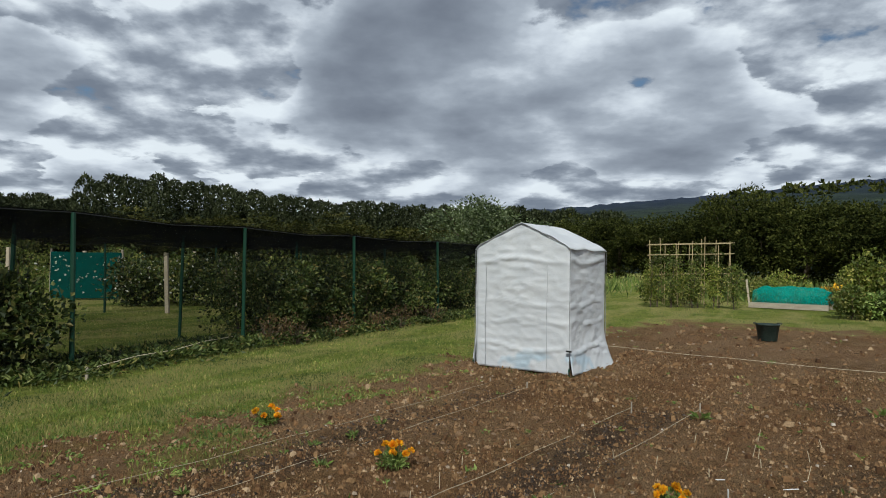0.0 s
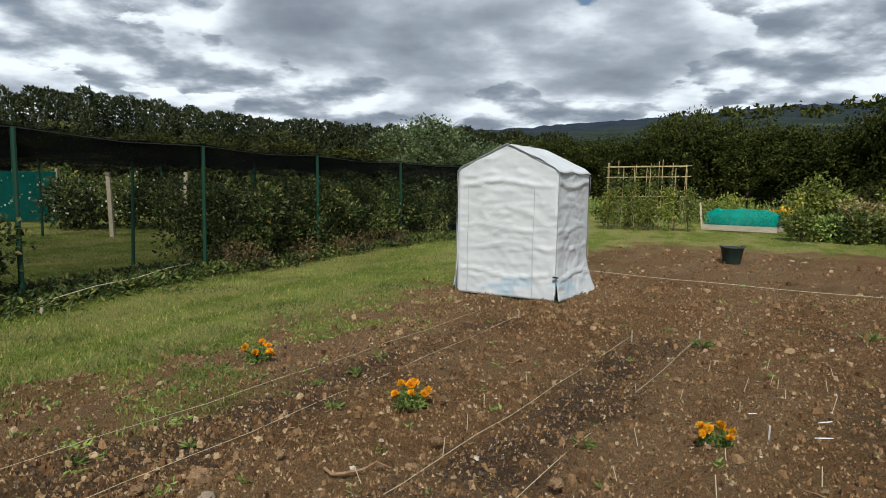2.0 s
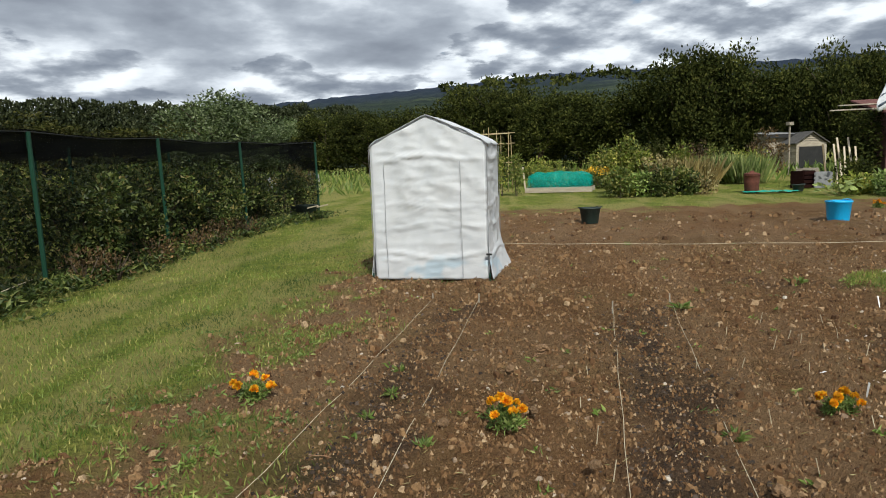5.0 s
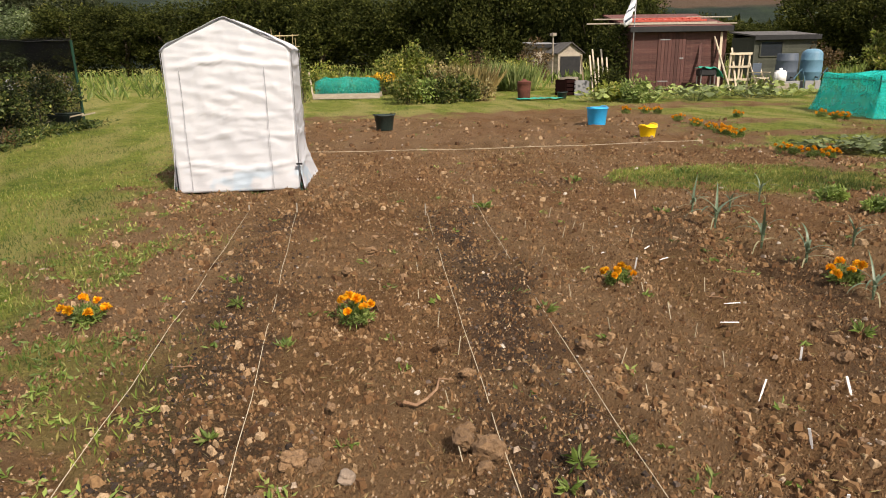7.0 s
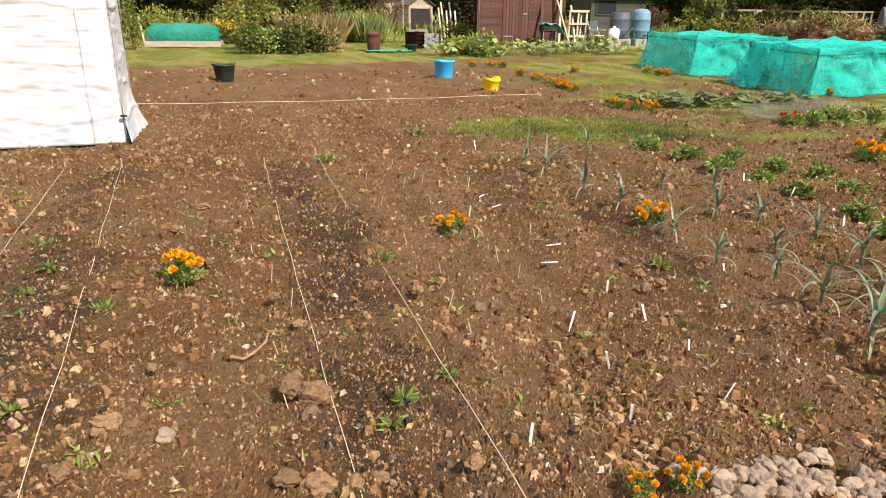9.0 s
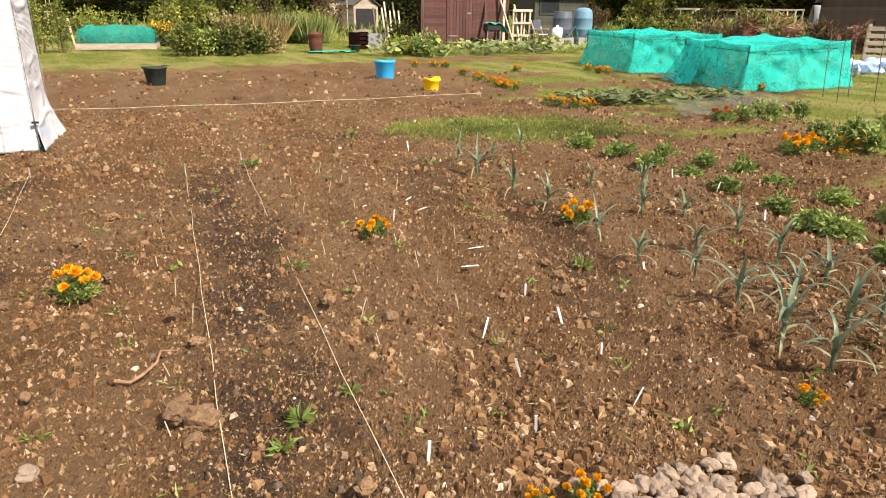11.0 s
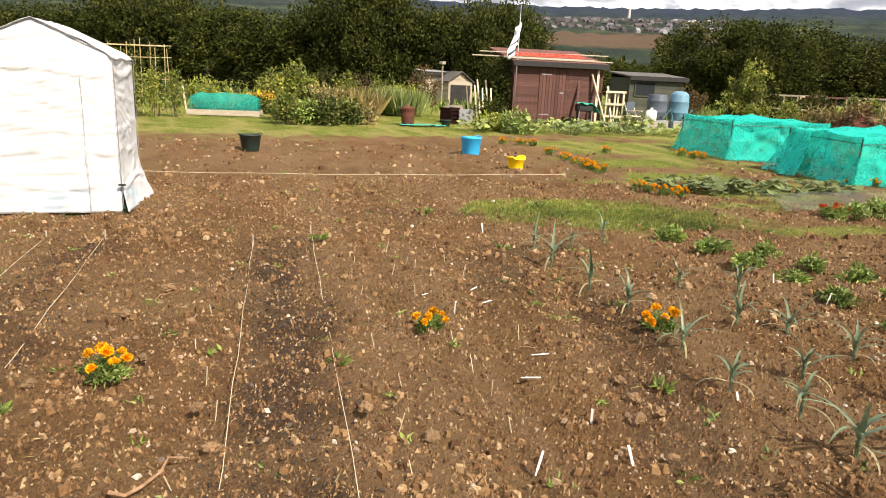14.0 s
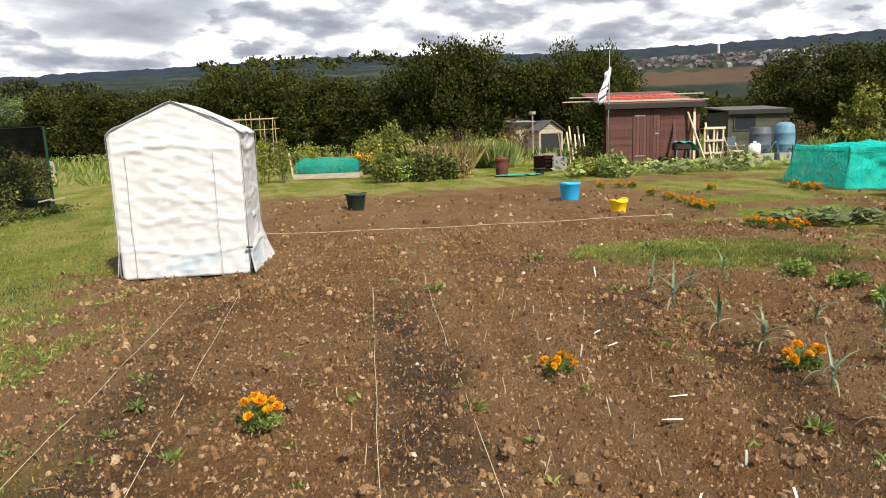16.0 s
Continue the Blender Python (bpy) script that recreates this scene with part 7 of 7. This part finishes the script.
def lumps(x, y, size, rng, squash=0.8):
    """Irregular eight-cornered lumps, 12 triangles each."""
    n = len(x)
    base = np.array([(-1, -1, -1), (1, -1, -1), (1, 1, -1), (-1, 1, -1), (-1, -1, 1), (1, -1, 1), (1, 1, 1), (-1, 1, 1)], float) * 0.5
    base[4:, :2] *= 0.62
    v = base[None] * (1 + rng.uniform(-0.35, 0.35, (n, 8, 3)))
    a = rng.uniform(0, 6.28, n)
    c, s = np.cos(a)[:, None], np.sin(a)[:, None]
    X = v[..., 0] * c - v[..., 1] * s
    Y = v[..., 0] * s + v[..., 1] * c
    st = rng.uniform(0.7, 1.3, n)[:, None]
    V = np.stack([X * size[:, None] * st + x[:, None], Y * size[:, None] / st + y[:, None], (v[..., 2] * squash + 0.18) * size[:, None] + lie(x, y)[:, None] + relief_at(x, y)[:, None]], -1).reshape(-1, 3)
    q = np.array([(4, 5, 6, 7), (0, 1, 5, 4), (1, 2, 6, 5), (2, 3, 7, 6), (3, 0, 4, 7)])
    f = (np.arange(n)[:, None, None] * 8 + q[None]).reshape(-1, 4)
    return V.tolist(), [], f.tolist()


def island_material(name, stops, rough=0.95):
    m, nt, b = nodes(name)
    geo = nt.nodes.new("ShaderNodeNewGeometry")
    col = ramp_of(nt, geo.outputs["Random Per Island"], stops)
    grain = link_noise(nt, 70.0, 4.0, 0.7)
    col = mixc(nt, mixfac(nt, grain, 0.45, 0.65, 0.5), col, (0.06, 0.035, 0.02))
    nt.links.new(col, b.inputs["Base Color"])
    b.inputs["Roughness"].default_value = rough
    b.inputs["Specular IOR Level"].default_value = 0.15
    bump(nt, b, grain, 0.6, 0.01)
    return m


CRUMB = island_material("soil_lumps", [(0.0, (0.06, 0.03, 0.014)), (0.4, (0.16, 0.086, 0.039)), (0.8, (0.25, 0.15, 0.072)), (1.0, (0.42, 0.3, 0.18))])
PEBBLE = island_material("pebble_mix", [(0.0, (0.16, 0.1, 0.06)), (0.5, (0.27, 0.19, 0.125)), (0.85, (0.38, 0.3, 0.22)), (1.0, (0.58, 0.52, 0.44))], 0.75)
DARKBIT = island_material("dark_mulch_bits", [(0.0, (0.02, 0.016, 0.013)), (0.7, (0.05, 0.038, 0.03)), (1.0, (0.12, 0.09, 0.07))])
rng = np.random.default_rng(91)
# crumbs of soil, denser near the path
n = 100000
rad = 1.2 + 15.0 * rng.random(n) ** 1.7
ang = np.radians(rng.uniform(-40, 108, n))
x, y = -1.4 + rad * np.sin(ang), 1.2 + rad * np.cos(ang)
gr, ash, dry = zones(x, y)
rows_ = step(fbm((x * 0.61 + y * 0.79) * 0.6, (x * 0.79 - y * 0.61) * 3.2, 17), 0.4, 0.6)
patch = step(fbm(x * 1.3, y * 1.3, 29), 0.36, 0.6)
keep = (rng.random(n) > gr * 1.1) & (rng.random(n) < 0.06 + 1.3 * rows_ * (0.2 + 0.8 * patch))
x, y, rad = x[keep], y[keep], rad[keep]
size = (0.007 + 0.042 * rng.random(len(x)) ** 7) * (0.7 + 0.07 * rad)
tagged(part("soil_crumbs", lumps(x, y, size, rng), CRUMB), "loose brown crumbs and clods of dug soil", "soil", kind="stuff")
n = 11500
rad = 1.2 + 14.0 * rng.random(n) ** 1.6
ang = np.radians(rng.uniform(-40, 108, n))
x, y = -1.4 + rad * np.sin(ang), 1.2 + rad * np.cos(ang)
gr, ash, dry = zones(x, y)
keep = rng.random(n) > gr * 1.1
x, y, rad = x[keep], y[keep], rad[keep]
size = (0.005 + 0.024 * rng.random(len(x)) ** 8) * (0.8 + 0.07 * rad)
tagged(part("pebbles", lumps(x, y, size, rng, 0.55), PEBBLE), "small pale flints scattered over the soil", "pebbles", kind="stuff")
n = 4200
k = rng.integers(0, 2, n)
u, w = rng.random(n), rng.random(n)
A = np.array([[s[0], s[1], s[2], s[3]] for s in STRIPS])
p = (A[k, 0] * (1 - u)[:, None] + A[k, 1] * u[:, None]) * (1 - w)[:, None] + (A[k, 2] * (1 - u)[:, None] + A[k, 3] * u[:, None]) * w[:, None]
p = p + rng.normal(size=p.shape) * 0.15
tagged(part("mulch_bits", lumps(p[:, 0], p[:, 1], 0.007 + 0.02 * rng.random(n) ** 5, rng, 0.5), DARKBIT), "dark mulch and ash along the string strips", "mulch", kind="stuff")
# fine tilth: tiny three-sided crumbs
n = 168000
rad = 1.0 + 9.5 * rng.random(n) ** 1.35
ang = np.radians(rng.uniform(-40, 108, n))
x, y = -1.4 + rad * np.sin(ang), 1.2 + rad * np.cos(ang)
gr, ash, dry = zones(x, y)
keep = (rng.random(n) > gr) & (rng.random(n) < 0.4 + 0.9 * fbm(x * 2.3, y * 2.3, 19))
x, y, rad = x[keep], y[keep], rad[keep]
n = len(x)
sz = (0.004 + 0.01 * rng.random(n) ** 2) * (0.8 + 0.1 * rad)
a = rng.uniform(0, 6.28, n)
zz = lie(x, y) + relief_at(x, y)
tri = [np.stack([x + sz * np.cos(a + k * 2.09) * rng.uniform(0.6, 1.2, n), y + sz * np.sin(a + k * 2.09) * rng.uniform(0.6, 1.2, n), zz - 0.004], 1) for k in range(3)]
tip = np.stack([x + sz * rng.uniform(-0.4, 0.4, n), y + sz * rng.uniform(-0.4, 0.4, n), zz + sz * rng.uniform(0.7, 1.6, n)], 1)
V = np.stack(tri + [tip], 1).reshape(-1, 3)
q = np.arange(n) * 4
F_ = np.concatenate([np.stack([q, q + 1, q + 3], 1), np.stack([q + 1, q + 2, q + 3], 1), np.stack([q + 2, q, q + 3], 1)])
tagged(part("soil_tilth", (V.tolist(), [], F_.tolist()), CRUMB), "fine crumbly tilth of raked brown soil", "soil", kind="stuff")
# straw and twigs
n = 2600
rad = 1.4 + 9.0 * rng.random(n) ** 1.3
ang = np.radians(rng.uniform(-38, 100, n))
x, y = -1.4 + rad * np.sin(ang), 1.2 + rad * np.cos(ang)
c = np.stack([x, y, relief_at(x, y) + 0.012], 1)
d = rng.normal(size=(n, 3))
d[:, 2] *= 0.15
tagged(part("straw_bits", leaves(c, 0.045, 0.005, rng, 0.0, d * 3, 0.0), STRAWLEAF), "scattered dry straw and twig bits on the soil", "straw", kind="stuff")


def clod(name, label, x, y, s, mat, seed, group, squash=0.65):
    t = bmesh.new()
    bmesh.ops.create_icosphere(t, subdivisions=3 if s > 0.055 else 2, radius=0.5)
    rough = 1.0 if name == "soil_clod" else 0.35
    for v in t.verts:
        at = v.co * 1.0
        k = 1 + 0.5 * noise.noise(at * 2.6 + Vector((seed * 3.1, 0, 0))) + rough * (0.34 * abs(noise.noise(at * 5.5 + Vector((0, seed * 1.7, 0)))) + 0.28 * noise.noise(at * 12 + Vector((seed, 0, 2))))
        v.co = Vector((v.co.x * k, v.co.y * k * 0.8, v.co.z * k * squash))
    ob = part(name, t, mat)
    ob.matrix_basis = spot(x, y, seed * 47.0, 0.02) @ pose(0, 0, s * 0.12) @ Matrix.Scale(s, 4)
    return tagged(ob, label, name.replace("_", " "), group)


CLODS = [(-0.77, 3.15, 0.13), (-0.75, 3.03, 0.16), (-1.34, 3.49, 0.13), (-1.3, 3.41, 0.1), (-1.57, 3.37, 0.09), (-1.12, 2.64, 0.13), (-0.99, 2.82, 0.09), (0.32, 2.94, 0.1), (0.32, 3.34, 0.09), (-0.97, 2.51, 0.07), (-0.72, 2.3, 0.08), (-0.62, 4.68, 0.08), (-1.01, 3.74, 0.06),
         (-1.15, 2.75, 0.1), (-0.85, 2.95, 0.09), (-1.05, 2.55, 0.1), (-0.7, 3.2, 0.08), (1.3, 2.45, 0.09), (1.1, 2.35, 0.1), (1.25, 2.3, 0.07), (0.6, 3.0, 0.06), (-0.35, 3.55, 0.08), (-0.2, 3.9, 0.07), (0.35, 4.9, 0.08), (0.15, 5.3, 0.09), (0.6, 5.6, 0.1), (0.85, 5.9, 0.08), (-0.1, 4.6, 0.07), (1.45, 2.6, 0.07), (0.9, 2.1, 0.06)]
for k, (x, y, s) in enumerate(CLODS):
    clod("soil_clod", "dry pale brown clod of dug soil", x, y, s * 0.8, SOIL, k + 1, "soil clods")
rs = random.Random(12)
for k in range(80):
    u = rs.random()
    x, y = -0.4 + 0.4 * u + rs.uniform(-0.1, 0.1), 1.62 - 0.42 * u + rs.uniform(-0.13, 0.13)
    clod("stone", "rounded brown stone in a heap at the plot edge", x, y, rs.uniform(0.03, 0.075), STONE, 60 + k, "stone heap", 0.75)
clod("stone", "smooth pale stone lying on the soil", -1.25, 3.27, 0.08, STONE, 120, "", 0.5)

# a dry root and broken twigs on the soil
TWIG = surface("dry_root_bark", (0.2, 0.11, 0.06), (0.3, 0.19, 0.11), (0.13, 0.07, 0.04), 12, 60, 0.9)
root = part("dry_root", tube(bmesh.new(), [(-0.77, 3.53, 0.035), (-0.73, 3.49, 0.02), (-0.67, 3.49, 0.025), (-0.58, 3.52, 0.03), (-0.52, 3.57, 0.045), (-0.45, 3.55, 0.02)], [0.009, 0.008, 0.007, 0.006, 0.005, 0.003], 6), TWIG)
tagged(root, "crooked dry brown root lying on bare soil", "root")
for k, (x, y, a) in enumerate([(0.95, 5.79, 20), (1.02, 5.58, 100), (0.9, 5.35, 60), (0.5, 5.5, 10), (-1.0, 4.0, 75), (0.25, 2.6, 40), (1.5, 3.2, 130), (2.0, 4.6, 15), (2.5, 5.2, 80), (-1.3, 4.6, 150)]):
    tw = part("twig", tube(bmesh.new(), [(-0.05, 0, 0.012), (-0.01, 0.008, 0.026), (0.03, -0.004, 0.02), (0.07, 0.006, 0.03)], [0.0035, 0.004, 0.003, 0.002], 5), TWIG)
    tw.matrix_basis = spot(x, y, a)
    tagged(tw, "short broken dry twig lying on the soil", "twig", "twigs")

# low weeds on the soil
rng = np.random.default_rng(33)


def rosettes(P, leaf, n_leaf, mat, name, label, spread=0.02, up=0.35):
    c = np.repeat(P, n_leaf, 0) + rng.normal(size=(len(P) * n_leaf, 3)) * (spread, spread, 0.004)
    a = rng.uniform(0, 6.28, len(c))
    ow = np.stack([np.cos(a), np.sin(a), np.full(len(c), 0.25)], 1) * 2.2
    tagged(part(name, leaves(c, leaf, leaf * 0.4, rng, up, ow, 0.12), mat), label, "weeds", kind="stuff")


n = 9000
rad = 1.5 + 15 * rng.random(n) ** 1.3
ang = np.radians(rng.uniform(-42, 108, n))
x, y = -1.4 + rad * np.sin(ang), 1.2 + rad * np.cos(ang)
d = np.where(inside(PLOT, x, y), 1, -1) * edge_dist(PLOT, x, y)
prob = np.clip(1.1 - np.abs(d - 0.3) / 0.9, 0.0, 1) * (0.25 + 1.1 * step(fbm(x * 1.7, y * 1.7, 11), 0.45, 0.62)) + 0.03 + 0.15 * step(fbm(x * 0.8, y * 0.8, 77), 0.58, 0.68)
for e in GREENS:
    prob = np.maximum(prob, 1.0 * (ellipse(e, x, y) < 1.05))
prob = prob * np.where((y < 3.0) & (x > -1.8), 0.12, 1.0)
keep = (rng.random(n) < prob) & (d > -0.9)
P = np.stack([x, y, lie(x, y) + relief_at(x, y) * 0.8 + 0.004], 1)[keep]
rosettes(P, 0.045, 7, WEED, "small_weeds", "small green weeds scattered over the soil edge", 0.025)
for k, (x, y, s) in enumerate([(0.59, 3.83, 0.1), (-0.54, 2.75, 0.09), (-0.7, 2.68, 0.07), (-0.28, 2.71, 0.06), (-1.07, 2.55, 0.08), (-0.81, 4.49, 0.07), (-1.12, 3.46, 0.06), (3.42, 4.66, 0.12), (1.56, 2.41, 0.1), (-0.95, 5.0, 0.07), (-0.7, 5.3, 0.08), (-0.5, 5.7, 0.07), (2.4, 6.1, 0.12), (4.2, 6.3, 0.14), (5.6, 5.6, 0.16), (-1.5, 3.9, 0.07), (-2.0, 3.7, 0.08)]):
    t = thing("weed", "small green weed growing in bare soil", "weed", spot(x, y), "single weeds")
    nl = 26
    a = rng.uniform(0, 6.28, nl)
    c = np.stack([np.cos(a), np.sin(a), np.zeros(nl)], 1) * (s * 0.35 * rng.random((nl, 1))) + (0, 0, 0.01)
    ow = np.stack([np.cos(a), np.sin(a), np.full(nl, 0.4)], 1) * 2.0
    part("leaves", leaves(c, s * 0.7, s * 0.25, rng, 0.3, ow, 0.15), WEED, t)


def turf(name, label, n, x, y, h, w, mat, keepf):
    keep = keepf(x, y)
    x, y = x[keep], y[keep]
    m = len(x)
    c = np.stack([x, y, lie(x, y) - 0.01], 1)
    ow = np.stack([rng.normal(size=m) * 0.5, rng.normal(size=m) * 0.5, np.full(m, 1.3)], 1) * 1.5
    tagged(part(name, leaves(c, h, w, rng, 0.6, ow, 0.1), mat), label, "grass", kind="stuff")


n = 120000
rad = 2.2 + 26 * rng.random(n) ** 1.25
ang = np.radians(rng.uniform(-46, 112, n))
x, y = -1.4 + rad * np.sin(ang), 1.2 + rad * np.cos(ang)
turf("mown_grass", "short mown grass of the path and lawns", n, x, y, 0.05, 0.011, GRASSB, lambda x, y: rng.random(len(x)) < zones(x, y)[0] ** 1.5)
n = 14000
a, q = rng.uniform(0, 6.283, n), np.sqrt(rng.random(n))
u, v = 1.75 * q * np.cos(a), 0.95 * q * np.sin(a)
c, d = math.cos(radians(-52)), math.sin(radians(-52))
turf("couch_grass", "patch of fresh green grass spreading over the soil", n, 5.9 + u * c - v * d, 4.85 + u * d + v * c, 0.06, 0.009, GRASSB, lambda x, y: rng.random(len(x)) < 1.6 * (fbm(x * 2.4, y * 2.4, 6) - 0.22))
n = 58000
rad = 2.5 + 15 * rng.random(n) ** 1.1
ang = np.radians(rng.uniform(-46, 26, n))
x, y = -1.4 + rad * np.sin(ang), 1.2 + rad * np.cos(ang)
turf("path_grass", "mown grass with yellowed tips along the path", n, x, y, 0.055, 0.009, GRASSB, lambda x, y: rng.random(len(x)) < zones(x, y)[0])
n = 26000
k = rng.random(n) * 5
i = np.minimum(k.astype(int), 4)
FA = np.array(FENCE)
p = FA[i] * (1 - (k - i))[:, None] + FA[i + 1] * (k - i)[:, None]
off = rng.normal(size=n) * 0.28 - 0.12
x, y = p[:, 0] - 0.9 * -off, p[:, 1] + 0.44 * -off
kp = rng.random(n) < 0.08 + 0.3 * fbm(x * 1.5, y * 1.5, 3)
P = np.stack([x, y, lie(x, y) + rng.uniform(0.0, 0.16, n)], 1)[kp]
rosettes(P, 0.1, 4, CURRANT, "rough_weeds", "rough weeds and long grass along the fence foot", 0.06, 0.7)
n = 30000
az, d = rng.uniform(-45, 108, n), 26 + 30 * rng.random(n)
x, y = -1.6 + d * np.sin(np.radians(az)), 1.3 + d * np.cos(np.radians(az))
turf("meadow_grass", "tall rough grass and weeds in the far plots", n, x, y, 0.55, 0.1, WEED, lambda x, y: rng.random(len(x)) < 1.6 * (fbm(x * 0.25, y * 0.25, 8) - 0.3))
# white heads among the weeds by the cage
n = 160
az, d = rng.uniform(-30, -12, n), rng.uniform(15, 20, n)
c = np.stack([-1.6 + d * np.sin(np.radians(az)), 1.3 + d * np.cos(np.radians(az)), rng.uniform(0.6, 1.5, n)], 1)
tagged(part("weed_flowers", leaves(c, 0.07, 0.06, rng, 0.8), WHITEFL), "pale flower heads on tall weeds", "flowers", kind="stuff")
